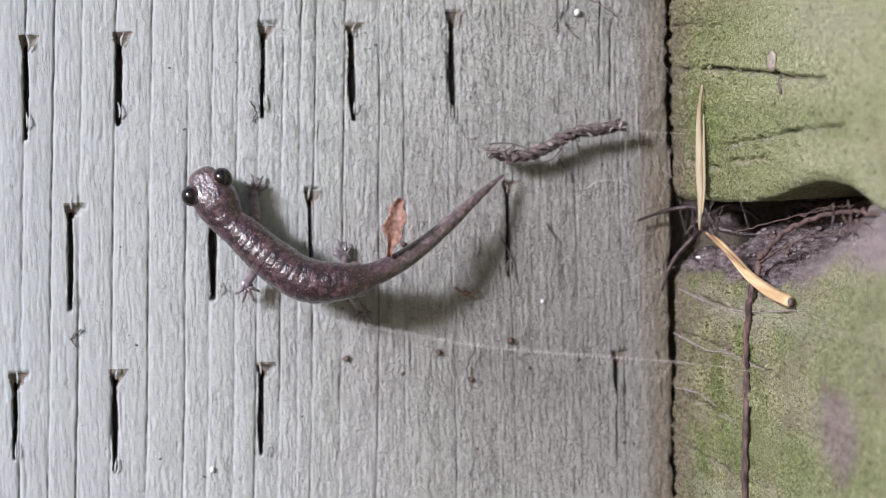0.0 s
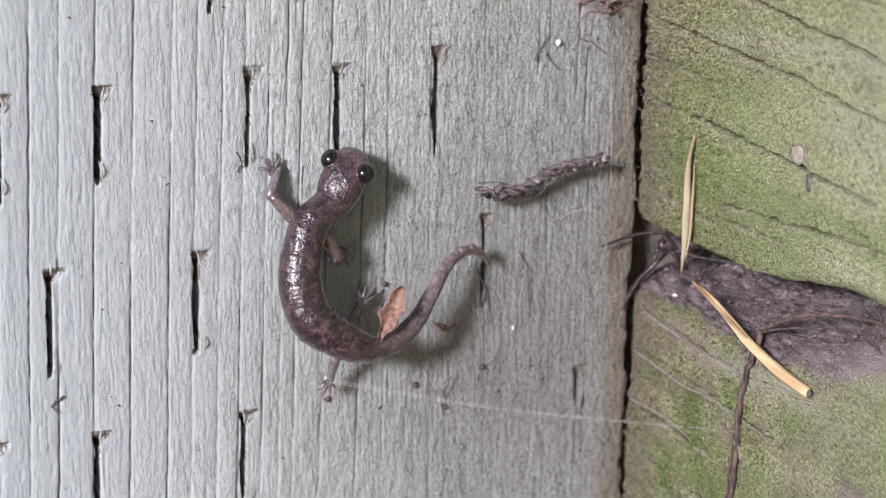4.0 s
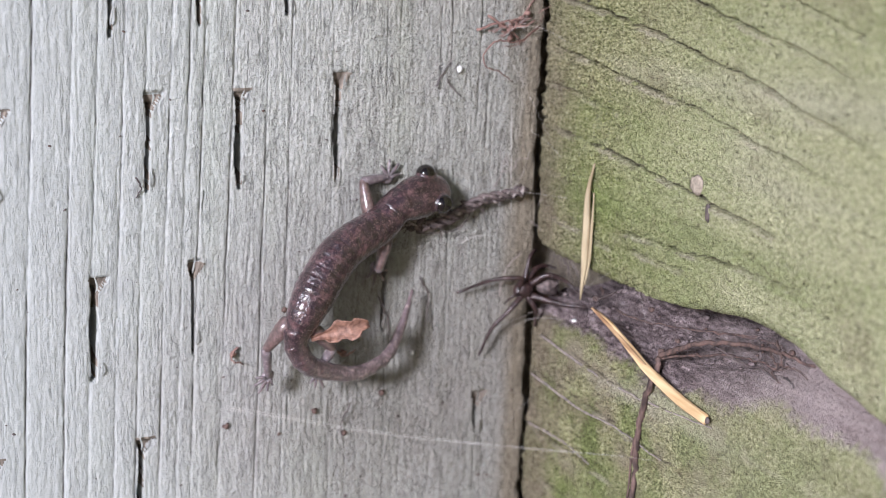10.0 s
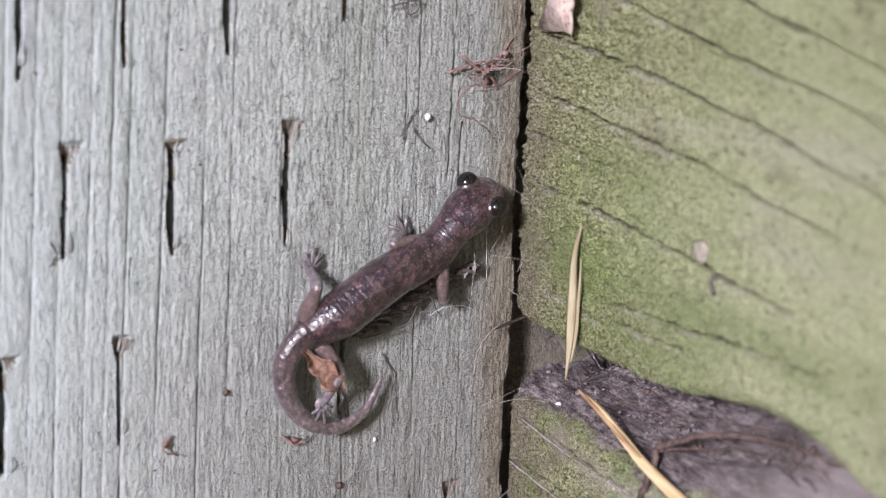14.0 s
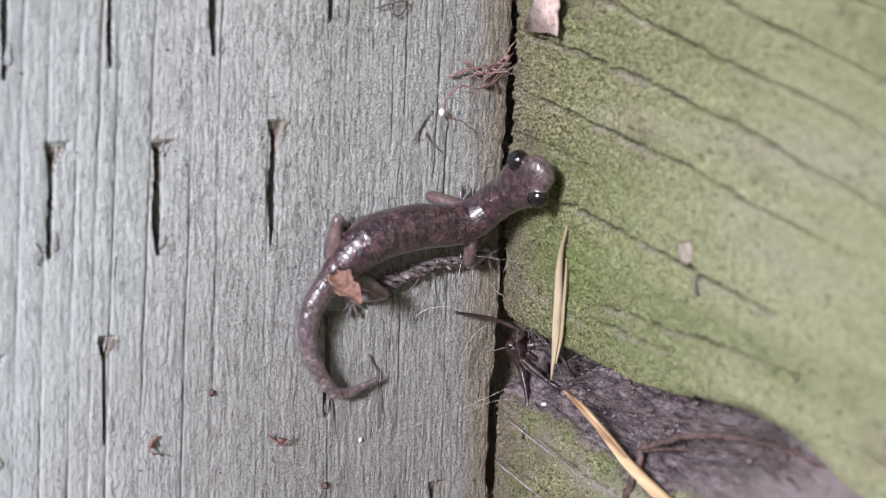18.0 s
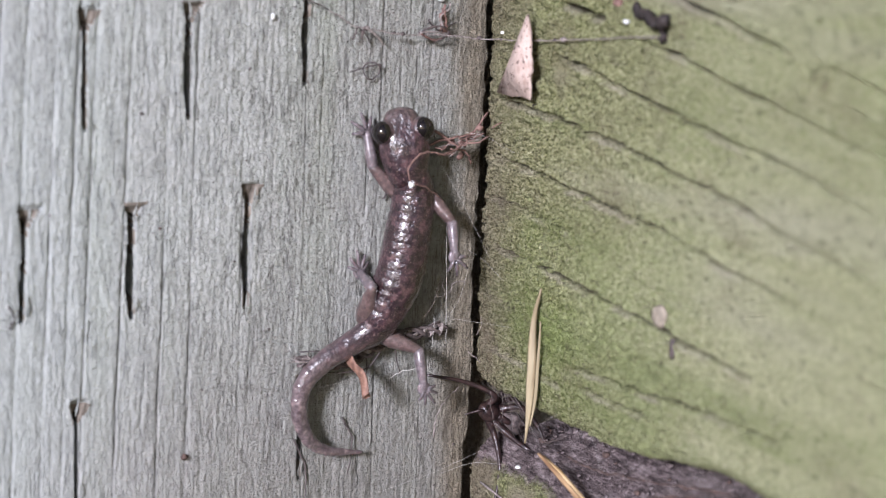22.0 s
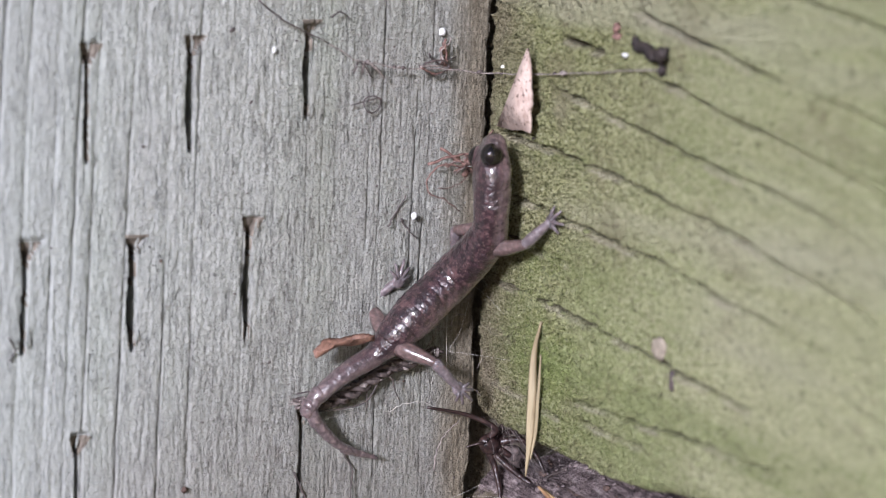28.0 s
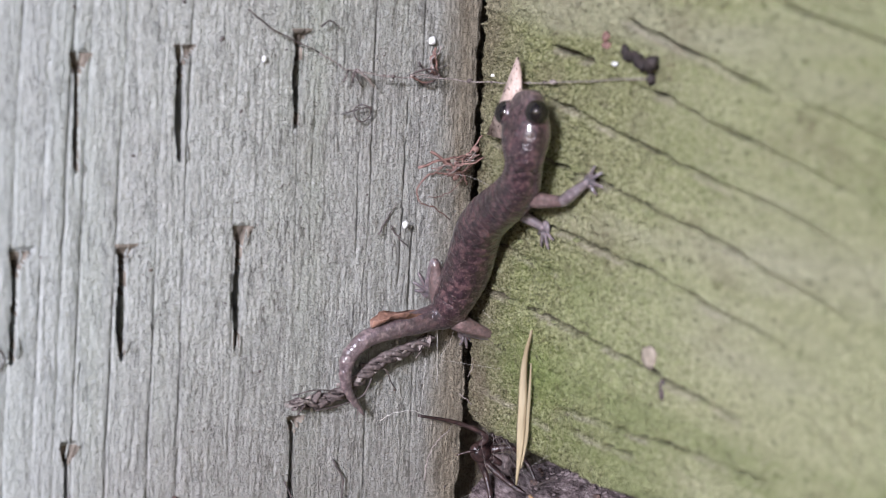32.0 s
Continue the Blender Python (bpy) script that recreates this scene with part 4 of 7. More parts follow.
for i, (x, z) in enumerate([(8.8, -24.3), (3.1, -29.5), (-1.4, -25.5), (-14.3, -25.8), (-6.0, -10.3)]):
    c = thing("dark_crumb", blob(0.45 * MM, 0.3 * MM, 0.4 * MM, 0.8, 240 + i), ROOT, "dark brown dirt crumb on the grey post", "crumb", "dark crumbs on the post")
    c.location = Vector((x, -0.1, z)) * MM
for i in range(110):
    # specks of dirt and torn wood all over the face
    x, z = rnd.uniform(-50, 31), rnd.uniform(-44, 48)
    r = rnd.choice((0.08, 0.1, 0.14, 0.2)) * (1.2 if x > -10 else 0.8)
    pale = i % 4 == 0
    c = thing("wood_speck" if pale else "dirt_speck", blob(r * rnd.uniform(1, 2.2) * MM, 0.09 * MM, r * MM, 0.6, 600 + i, 1), POST_WOOD if pale else rnd.choice((ROOT, HAIR, TWIG)),
              "pale speck of torn wood on the post" if pale else "tiny dark dirt speck on the post", "speck", "specks on the post")
    c.location = Vector((x, float(post_relief(np.array([x]), np.array([z]))[0]) - 0.02, z)) * MM
    c.rotation_euler = (0, rnd.uniform(-0.7, 0.7), 0)
for i, pts in enumerate(([(22.0, 38.8), (23.6, 39.5), (25.2, 39.5), (26.4, 38.6)], [(22.0, 38.8), (23.4, 38.9), (25.0, 38.8), (26.4, 38.6)], [(22.0, 38.8), (23.6, 38.1), (25.0, 38.0), (26.4, 38.6)],
                         [(22.6, 38.8), (24.0, 37.8), (25.4, 38.1), (26.0, 38.9)], [(25.4, 39.4), (25.0, 40.6), (25.8, 41.6), (25.9, 42.4)], [(25.8, 39.2), (25.6, 40.4), (25.2, 41.2), (25.3, 41.8)],
                         [(14.9, 39.5), (14.5, 38.9), (14.4, 38.0)], [(15.0, 39.4), (16.3, 38.5), (17.4, 37.5)])):
    # a lens-shaped snarl of bark fibre on the strongest thread
    thing("bark_fibre", strand([(x, -1.4 - 0.3 * math.sin(k * 1.3 + i), z) for k, (x, z) in enumerate(pts)], 0.15 if i < 6 else 0.2, 16, 5, 0.5, 0.08, 820 + i), (TWIG, HUSK, RUST)[i % 3], "brown bark fibre snarled on a spider thread", "bark fibre", "fibres on the silk")
loop = [(16.4 + 1.1 * math.cos(a), -0.5 - 0.25 * math.sin(2 * a), 34.3 + 1.0 * math.sin(a)) for a in np.linspace(0, 7.2, 12)] + [(13.6, -0.4, 34.2)]
thing("curled_hair", strand(loop, 0.1, 40, 5, 0.8), HAIR, "small curled dark hair on the grey post", "hair")
thing("fern_hair", strand([(1.6, -0.8, 46.2), (4.4, -0.8, 44.1), (7.2, -0.9, 42.8), (10.5, -0.6, 41.4)], 0.12, 20, 5, 0.6, 0.06, 3), HAIR, "thin dark bent hair on the grey post", "hair")
for i in range(34):
    # torn splinters beside the incisions
    sx, top, length, w = SLITS[i % len(SLITS)]
    low = i < len(SLITS)
    z0 = top - length + rnd.uniform(-0.6, 1.6) if low else top + rnd.uniform(-0.8, 0.6)
    x0 = sx + rnd.uniform(-0.4, 0.5)
    pts = [(x0, -0.15, z0), (x0 + rnd.uniform(-0.15, 0.2), -0.45, z0 + 0.9), (x0 + rnd.uniform(-0.3, 0.4), -0.25, z0 + rnd.uniform(1.5, 2.4))]
    thing("splinter", ribbon(pts, [0.1, 0.32, 0.08], (0, -1, 0), 0.12, 0, 8), POST_WOOD, "pale torn wood splinter beside an incision", "splinter", "splinters")

# ---------------------------------------------------------------- the twig in the web
twig = tagged(new("twig"), "grey-brown scaly twig hanging in spider silk over the post", "twig")
core = [(-9.8, 0.3, -0.9), (-6.5, 0.4, -1.5), (-3.2, 0.2, -1.2), (-0.4, 0, 0.1), (2.4, -0.2, 1.5), (6.0, -0.3, 2.0), (9.8, -0.2, 2.4)]
for k in range(3):
    line = curve_through(core, 48)
    pts = [p + np.array([0, 0.5 * math.cos(i * 0.55 + k * 2.1), 0.55 * math.sin(i * 0.55 + k * 2.1)]) for i, p in enumerate(line)]
    part("bark_strand", tube([Vector(p) * MM for p in pts], [0.40 * MM * (0.6 + 0.4 * math.sin(math.pi * i / 47)) for i in range(48)], 6), TWIG, twig)
for i in range(44):
    p = curve_through(core, 60)[rnd.randrange(2, 58)]
    r = rnd.uniform(0.5, 1.15)
    c = part("bark_scale", blob(r * 1.2 * MM, 0.12 * MM, r * 0.45 * MM, 0.3, i + 100, 1), TWIG if i % 3 else HUSK, twig)
    c.location = (Vector(p) + Vector([rnd.uniform(-0.6, 0.6) for _ in range(3)])) * MM
    c.rotation_euler = (rnd.uniform(-0.8, 0.8), rnd.uniform(-0.9, 0.5), rnd.uniform(-0.7, 0.7))
for i in range(6):
    c = part("pale_husk", blob(0.8 * MM, 0.16 * MM, 0.36 * MM, 0.9, i + 140, 2), HUSK, twig, "pale papery husk")
    c.location = Vector((3.2 + 1.15 * i, -0.55, 1.7 + 0.12 * i + 0.25 * (i % 2))) * MM
    c.rotation_euler = (0.3 * i, 0.6 - 0.35 * i, 0.4)
for pts in ([(1.4, -0.2, 0.8), (2.6, -0.6, 0.4), (3.2, -0.4, -1.4), (4.2, 0.4, -3.0)], [(-9.6, 0.2, 0.2), (-7.0, -0.3, 0.3), (-4.2, -0.2, -0.5)], [(1.0, -0.4, 0.2), (-0.8, -0.5, -2.0), (-3.6, -0.2, -2.5), (-7.0, 0, -2.4)]):
    part("side_hair", strand(pts, 0.11, 16, 5, 0.6), HAIR, twig)
for i in range(9):
    # the frayed end
    a = Vector((-9.6 + rnd.uniform(0, 2.5), rnd.uniform(-0.3, 0.3), -1.0 + rnd.uniform(-0.4, 0.4)))
    b = a + Vector((-rnd.uniform(0.8, 2.6), rnd.uniform(-0.6, 0.3), rnd.uniform(-0.9, 1.2)))
    part("frayed_fibre", strand([a, (a + b) / 2 + Vector((0, -0.2, rnd.uniform(-0.3, 0.3))), b], 0.16, 10, 5, 0.4, 0.05, 900 + i), HUSK if i % 2 else TWIG, twig)

# ---------------------------------------------------------------- the spider in the gap
spider = tagged(new("spider"), "dark brown spider crouching in the gap between the boards", "spider")
part("head_and_chest", blob(1.55 * MM, 1.2 * MM, 1.25 * MM, 0.15, 2, 3), SPIDER, spider)
abdomen = part("abdomen", blob(1.9 * MM, 1.2 * MM, 1.2 * MM, 0.45, 4, 3), TWIG, spider)
abdomen.location = Vector((3.9, -0.4, 0.3)) * MM
for k in range(4):
    e = part("eye", blob(0.18 * MM, 0.18 * MM, 0.18 * MM, 0, 0, 2), EYE, spider)
    e.location = Vector((-1.2 + 0.12 * (k % 2), -0.85 + 0.1 * k, 0.5 - 0.32 * k)) * MM
LEGS = [
    [(-0.8, -0.3, 0.8), (-1.3, -1.0, 2.1), (-5.0, 0.4, 1.8), (-10.0, 1.4, 0.2)], [(-0.4, -0.3, -0.9), (-2.4, -0.6, -2.6), (-4.6, 0.6, -5.6), (-6.0, 1.4, -9.6)],
    [(0.2, 0.2, 1.0), (0.6, 0.2, 3.0), (1.2, 0.6, 4.6), (2.4, 1.2, 5.4)], [(0.6, -0.4, -1.0), (1.6, -1.0, -2.8), (2.4, 0.2, -4.4), (2.6, 0.6, -6.0)],
    [(0.8, -0.6, 0.9), (2.6, -2.0, 2.4), (5.0, -3.0, 1.6), (6.4, -4.4, 0.2)], [(1.0, -0.6, -0.8), (3.0, -2.2, -1.4), (5.4, -4.0, -1.8), (7.0, -6.0, -1.6)],
    [(0.6, 0.4, 0.8), (2.4, 0.8, 2.6), (4.0, 1.0, 2.8), (6.0, 1.2, 2.2)], [(-0.9, -0.4, -0.2), (-1.9, -0.7, -0.5), (-2.5, -0.2, -1.2), (-2.9, 0.2, -1.8)]]
spider_legs = []
for k, pts in enumerate(LEGS):
    spider_legs.append(part("leg", strand(pts, 0.5 if k < 7 else 0.25, 20, 7, 0.35), SPIDER, spider, "slender reddish-dark leg" if k < 2 else ""))

# ---------------------------------------------------------------- silk
long_threads = [
    [(10.5, -0.8, 41.4), (13.6, -1.2, 39.7), (18.9, -1.6, 38.8), (24.8, -2.0, 38.6), (31.0, -4.5, 38.3), (31.8, -14.0, 39.2), (32.4, -34.2, 41.5)],
    [(-17.5, -9.0, -19.4), (-13.0, -11.5, -20.1), (1.4, -18.0, -22.6), (17.3, -27.0, -23.7), (26.1, -31.0, -24.4), (32.5, -33.0, -25.5)],
    [(9.0, -1.2, -3.6), (14.0, -2.4, -2.6), (20.0, -1.2, -2.8)],
    [(26.0, -4.6, 4.6), (29.0, -6.0, 4.2), (32.2, -9.0, 4.0)],
    [(26.0, -4.4, 4.6), (28.4, -3.0, 6.6), (30.8, -0.6, 9.4)],
    [(28.0, -1.0, -16.8), (31.0, -4.0, -14.8), (32.4, -9.0, -13.6)],
    [(20.0, -0.8, -18.0), (26.0, -2.4, -16.0), (32.0, -4.2, -13.2)]]
short_threads = [
    [(30.6, -0.8, 12.0), (31.6, -3.0, 11.0), (32.4, -7.0, 9.0)],
    [(25.6, -1.4, 26.4), (29.0, -4.0, 27.0), (32.4, -8.0, 25.0)],
    [(23.6, -1.2, 26.0), (27.0, -3.4, 20.0), (31.0, -5.0, 12.0)],
    [(26.4, -2.4, 16.0), (27.0, -2.0, 8.0), (27.6, -1.6, 0.4)],
    [(33.4, -12.0, -8.6), (32.4, -17.0, -5.6), (32.3, -20.0, -3.6)],
    [(33.2, -28.0, -8.0), (32.2, -27.4, -4.0)],
    [(29.4, -0.6, -32.0), (31.2, -1.2, -29.4), (32.4, -3.0, -27.0)]]
silk_lines = long_threads + short_threads
for i, pts in enumerate(silk_lines):
    thing("silk_thread", strand(pts, {0: 0.085, 1: 0.010, 10: 0.035}.get(i, 0.013), 26, 4, 0.9, 0.04 if i else 0.14, 60 + i), SILK if i else HUSK, "fine pale spider thread strung across the corner", "silk thread", "silk threads")
for i in range(5):
    # a loose band of parallel threads that the animal hangs in
    shift = Vector((0, rnd.uniform(-0.3, 0.3), (i - 2) * 0.17))
    pts = [Vector(p) + shift * (1 - 0.15 * k) for k, p in enumerate(silk_lines[1])]
    thing("silk_thread", strand(pts, 0.013, 26, 4, 0.02, 0.02, 160 + i), SILK, "fine pale spider thread in a loose slanting band", "silk thread", "silk threads")
for i in range(14):
    # dust caught along the strongest thread
    p = Vector(curve_through(silk_lines[0], 60)[rnd.randrange(2, 58)])
    r = rnd.uniform(0.12, 0.3)
    c = thing("dust_crumb", blob(r * 1.6 * MM, r * MM, r * MM, 0.6, 200 + i, 1), rnd.choice((HUSK, HAIR, TWIG)), "speck of dust caught on a spider thread", "dust crumb", "dust on the silk")
    c.location = p * MM
wisps = [
    ("pale_hair", 0.09, HUSK, [(26.2, -2.0, -11.4), (26.5, -2.0, -8.8), (27.5, -2.0, -6.9), (29.5, -2.0, -5.3)]),
    ("fibre_wisp", 0.07, HUSK, [(24.4, -1.6, 4.2), (25.3, -2.0, 5.9), (26.0, -1.6, 7.5), (26.4, -1.8, 9.3)]),
    ("fibre_wisp", 0.06, HUSK, [(25.5, -1.8, 6.7), (26.8, -2.0, 6.8), (26.6, -1.6, 8.3)]),
    ("fibre_wisp", 0.05, SILK, [(20.0, -1.2, -3.3), (21.5, -2.0, -2.3), (24.2, -2.0, -2.3), (26.1, -1.6, -3.4)]),
    ("fibre_wisp", 0.03, SILK, [(25.6, -2.0, 4.2), (25.3, -2.2, 1.0), (25.1, -2.0, -2.4)]),
    ("fibre_wisp", 0.06, RUST, [(24.4, -3.0, 24.4), (26.5, -2.4, 24.4), (28.9, -2.0, 25.6), (32.1, -1.0, 28.7)]),
    ("fibre_wisp", 0.07, HUSK, [(28.0, -1.0, 6.6), (28.5, -1.5, 8.2), (30.0, -1.5, 8.1)]),
    ("fibre_wisp", 0.07, HUSK, [(30.9, -1.5, -0.9), (33.6, -2.0, -3.5), (35.0, -2.0, -6.2)]),
    ("fibre_wisp", 0.05, HUSK, [(32.0, -1.5, 1.2), (32.3, -1.9, 2.3), (32.4, -1.8, 3.6)])]
for i, (name, r, stuff, pts) in enumerate(wisps):
    thing(name, strand(pts, r, 18, 5, 0.6, 0.09, 940 + i), stuff, "long pale curved hair hanging on the post" if name == "pale_hair" else "thin dry fibre wisp caught in spider silk", "hair" if name == "pale_hair" else "fibre wisp", "" if name == "pale_hair" else "fibre wisps")
for i in range(24):
    # the tangled lair in the mouth of the gap
    a = Vector((rnd.uniform(31.8, 37), -rnd.uniform(0.6, 6), rnd.uniform(-4.8, -5.6)))
    b = Vector((rnd.uniform(33.0, 38), -rnd.uniform(0.6, 15), rnd.uniform(-9.6, -11.6)))
    c = (a + b) / 2 + Vector((rnd.uniform(-0.6, 1), rnd.uniform(-1.5, 1.5), rnd.uniform(-1, 1)))
    thing("web_strand", strand([a, c, b], 0.015 + 0.025 * rnd.random(), 12, 4, 0.8, 0.12, 700 + i), HUSK if i % 4 == 0 else HAIR, "dusty tangled web strand in the gap", "web strand", "web strands")

# ---------------------------------------------------------------- the salamander
# stations along the body: snout, skull, shoulder, ribs, belly, hips
STATIONS = [0.0, 0.13, 0.20, 0.32, 0.44, 0.56]
SEGMENTS = 30
TRUNK_FROM = 0.10


def girth(s):
    """Half width of the body, in mm."""
    return float(np.interp(s, [0.0, 0.10, 0.16, 0.22, 0.34, 0.46, 0.54, 0.60, 0.72, 0.86, 0.95, 1.0],
                           [2.5, 2.5, 2.3, 2.6, 2.9, 2.95, 2.4, 1.6, 1.22, 0.86, 0.55, 0.28]))


def groove(s):
    """Depth of the costal grooves that ring the trunk, from 0 to 1."""
    if not 0.21 < s < 0.57:
        return 0.0
    return max(0.0, math.cos((s - 0.21) / 0.0265 * math.tau)) ** 3


def body_segment(s, half):
    """A short barrel along z that overlaps its neighbours."""
    bm = bmesh.new()
    sides, rings = 20, []
    steps = [-2.5, -2.1, -1.7, -1.4, -1.15, -0.9, -0.65, -0.4, -0.15]
    for k in steps + [-v for v in reversed(steps)]:
        ds = k * half
        at = min(max(s + ds, 0.0), 1.0)
        r = girth(at) * float(np.interp(abs(k), [0, 1.15, 1.7, 2.1, 2.5], [1, 0.997, 0.965, 0.88, 0.55]))
        flat = 0.9 if s < 0.56 else 0.82
        dent = 0.034 * groove(at)
        rings.append([bm.verts.new((r * (1 - dent * (0.45 + 0.55 * abs(math.cos(a)))) * math.cos(a), flat * r * (1 - dent * (0.45 + 0.55 * abs(math.cos(a)))) * math.sin(a), -ds * 52.5))
                      for a in (j * math.tau / sides for j in range(sides))])
    for r0, r1 in zip(rings, rings[1:]):
        for j in range(sides):
            bm.faces.new((r0[j], r0[(j + 1) % sides], r1[(j + 1) % sides], r1[j]))
    bm.faces.new(rings[0])
    bm.faces.new(rings[-1])
    bmesh.ops.recalc_face_normals(bm, faces=bm.faces)
    bmesh.ops.scale(bm, vec=(MM, MM, MM), verts=bm.verts)
    return bm


def head_shape():
    """The head: blunt snout at +z, back of the skull at z = 0, crown towards +y."""
    bm = bmesh.new()
    rows, sides = [], 24
    prof = [(-1.8, 1.6, 1.3), (-0.8, 2.1, 1.75), (0.4, 2.4, 2.0), (1.4, 2.65, 2.15), (2.4, 2.8, 2.2), (3.4, 2.75, 2.15), (4.2, 2.5, 2.0), (5.0, 2.2, 1.8),
            (5.7, 2.05, 1.6), (6.3, 1.95, 1.45), (6.8, 1.75, 1.25), (7.2, 1.4, 0.95), (7.45, 0.9, 0.6), (7.55, 0.35, 0.25)]
    for zc, w, h in prof:
        ring = []
        for j in range(sides):
            a = j * math.tau / sides
            x = w * math.copysign(abs(math.cos(a)) ** 0.85, math.cos(a))
            y = h * math.copysign(abs(math.sin(a)) ** 0.85, math.sin(a)) * (1.0 if math.sin(a) > 0 else 0.85)
            # brow over each eye, a dip between them, and the line of the mouth
            y += 0.28 * math.exp(-((abs(x) - 1.6) / 0.6) ** 2 - ((zc - 4.8) / 1.1) ** 2) * (y > 0)
            y -= 0.14 * math.exp(-(x / 0.7) ** 2 - ((zc - 4.9) / 1.4) ** 2) * (y > 0)
            x *= 1 - 0.05 * math.exp(-((y + 0.45) / 0.2) ** 2) * (zc > 2)
            ring.append(bm.verts.new((x, y, zc)))
        rows.append(ring)
    for r0, r1 in zip(rows, rows[1:]):
        for j in range(sides):
            bm.faces.new((r0[j], r0[(j + 1) % sides], r1[(j + 1) % sides], r1[j]))
    bm.faces.new(rows[0])
    bm.faces.new(rows[-1])
    bmesh.ops.recalc_face_normals(bm, faces=bm.faces)
    bmesh.ops.scale(bm, vec=(1.08 * MM, 1.05 * MM, MM), verts=bm.verts)
    return bm


def rest_marks(ob, dx, dy, dz):
    """Keep each point's place on the stretched-out body, so that the skin's pattern runs on from piece to piece."""
    co = np.empty(len(ob.data.vertices) * 3, dtype=np.float32)
    ob.data.vertices.foreach_get("co", co)
    co = co.reshape(-1, 3) + np.array((dx, dy, dz), dtype=np.float32)
    ob.data.attributes.new("rest", "FLOAT_VECTOR", "POINT").data.foreach_set("vector", co.ravel())


def limb_piece(length, r0, r1):
    """A limb bone along +z from its joint."""
    pts = [(0, 0, length * k * MM) for k in (-0.08, 0, 0.3, 0.6, 0.9, 1.0, 1.08)]
    rad = [r0 * 0.5, r0 * 0.95, r0, (r0 + r1) / 2, r1, r1 * 0.9, r1 * 0.4]
    return tube(pts, [r * MM for r in rad], 8)


def foot_piece(toes):
    """A flat foot along +z with its toes, sole towards -y."""
    bms = [blob(0.9 * MM, 0.38 * MM, 1.0 * MM, 0.1)]
    for i in range(toes):
        a = radians(-58 + 116 * i / (toes - 1))
        tip = 2.5 - 0.5 * abs(i - (toes - 1) / 2)
        way = Vector((math.sin(a), 0, math.cos(a)))
        pts = [way * (d * MM) + Vector((0, h * MM, 0)) for d, h in ((0.3, 0.05), (0.9, 0.1), (tip * 0.8, 0.0), (tip, -0.12))]
        bms.append(tube(pts, [0.34 * MM, 0.27 * MM, 0.2 * MM, 0.16 * MM], 6))
        knob = blob(0.2 * MM, 0.15 * MM, 0.22 * MM, 0, 0, 1)
        bmesh.ops.translate(knob, vec=pts[-1], verts=knob.verts)
        bms.append(knob)
    return join(*bms)


salamander = tagged(new("salamander"), "small wet purplish-brown salamander clinging to the weathered post", "salamander")
head = part("head", head_shape(), SKIN, salamander)
rest_marks(head, 0, 0, -0.007)
for side in (-1, 1):
    bm = blob(1.32 * MM, 1.28 * MM, 1.40 * MM, 0, 0, 3)
    eye = part("eye", bm, EYE, head, "bulging glossy black eye")
    eye.location = (side * 2.36 * MM, 1.1 * MM, 4.8 * MM)
    lid = part("eyelid", blob(1.30 * MM, 1.20 * MM, 1.62 * MM, 0, 0, 3), SKIN, head)
    rest_marks(lid, side * 0.0018, 0.0012, -0.0021)
    lid.location = (side * 2.00 * MM, 0.98 * MM, 4.65 * MM)
HALF = 0.5 * (1.0 - TRUNK_FROM) / SEGMENTS
CENTRES = [TRUNK_FROM + HALF * (2 * i + 1) for i in range(SEGMENTS)]
segments = []
for s in CENTRES:
    kind = "neck" if s < 0.2 else "trunk" if s < 0.58 else "tail"
    segments.append(part(kind, body_segment(s, HALF), SKIN, salamander))
    rest_marks(segments[-1], 0, -0.0007 * max(0.0, (s - 0.56) / 0.44), -s * 0.0525)
leg_sets = []
for fore, side in ((True, 1), (True, -1), (False, 1), (False, -1)):
    first, second = ("upper_arm", "forearm") if fore else ("thigh", "shank")
    long = (4.6, 4.2) if fore else (5.0, 4.7)
    a = part(first, limb_piece(long[0], 0.95 if fore else 1.15, 0.68), LIMB_WARM, salamander, "pinkish-brown upper limb")
    b = part(second, limb_piece(long[1], 0.72, 0.5), LIMB, salamander, "pale translucent greyish limb")
    c = part("front_foot" if fore else "hind_foot", foot_piece(4 if fore else 5), LIMB, salamander, "pale foot with splayed toes")
    leg_sets.append((0.205 if fore else 0.565, side, a, b, c, long))


def leaf_bit():
    bm = bmesh.new()
    bmesh.ops.create_grid(bm, x_segments=8, y_segments=14, size=1)
    for v in bm.verts:
        u, w = v.co.y, v.co.x
        width = 1.4 * (0.22 + 0.78 * math.sin((u + 1.0) * 1.35) ** 2) * (1 + 0.24 * math.sin(u * 8 + 2 * w) + 0.10 * math.sin(u * 19 + 3 * w))
        v.co = Vector((w * width, 0.8 * w * w - 0.5 * u * u + 0.2 * math.sin(5 * u + w), u * 3.9 + 3.9)) * MM
    geo = bmesh.ops.extrude_face_region(bm, geom=bm.faces[:])
    bmesh.ops.translate(bm, vec=(0, 0.12 * MM, 0), verts=[v for v in geo["geom"] if isinstance(v, bmesh.types.BMVert)])
    bmesh.ops.recalc_face_normals(bm, faces=bm.faces)
    return bm


stuck_leaf = part("leaf_fragment", leaf_bit(), LEAF)
tagged(stuck_leaf, "curled orange-brown dry leaf fragment stuck on the salamander", "leaf")

STRIDES = []


def stride(t, tilt, spine, feet, leaf, leaf_tip):
    """One posture: the body line, the feet and the leaf, in mm; tilt: how far the head's crown turns from the post to the corner."""
    STRIDES.append((t, tilt, [np.array(p) for p in spine], [Vector(p) for p in feet], (Vector(leaf), Vector(leaf_tip))))


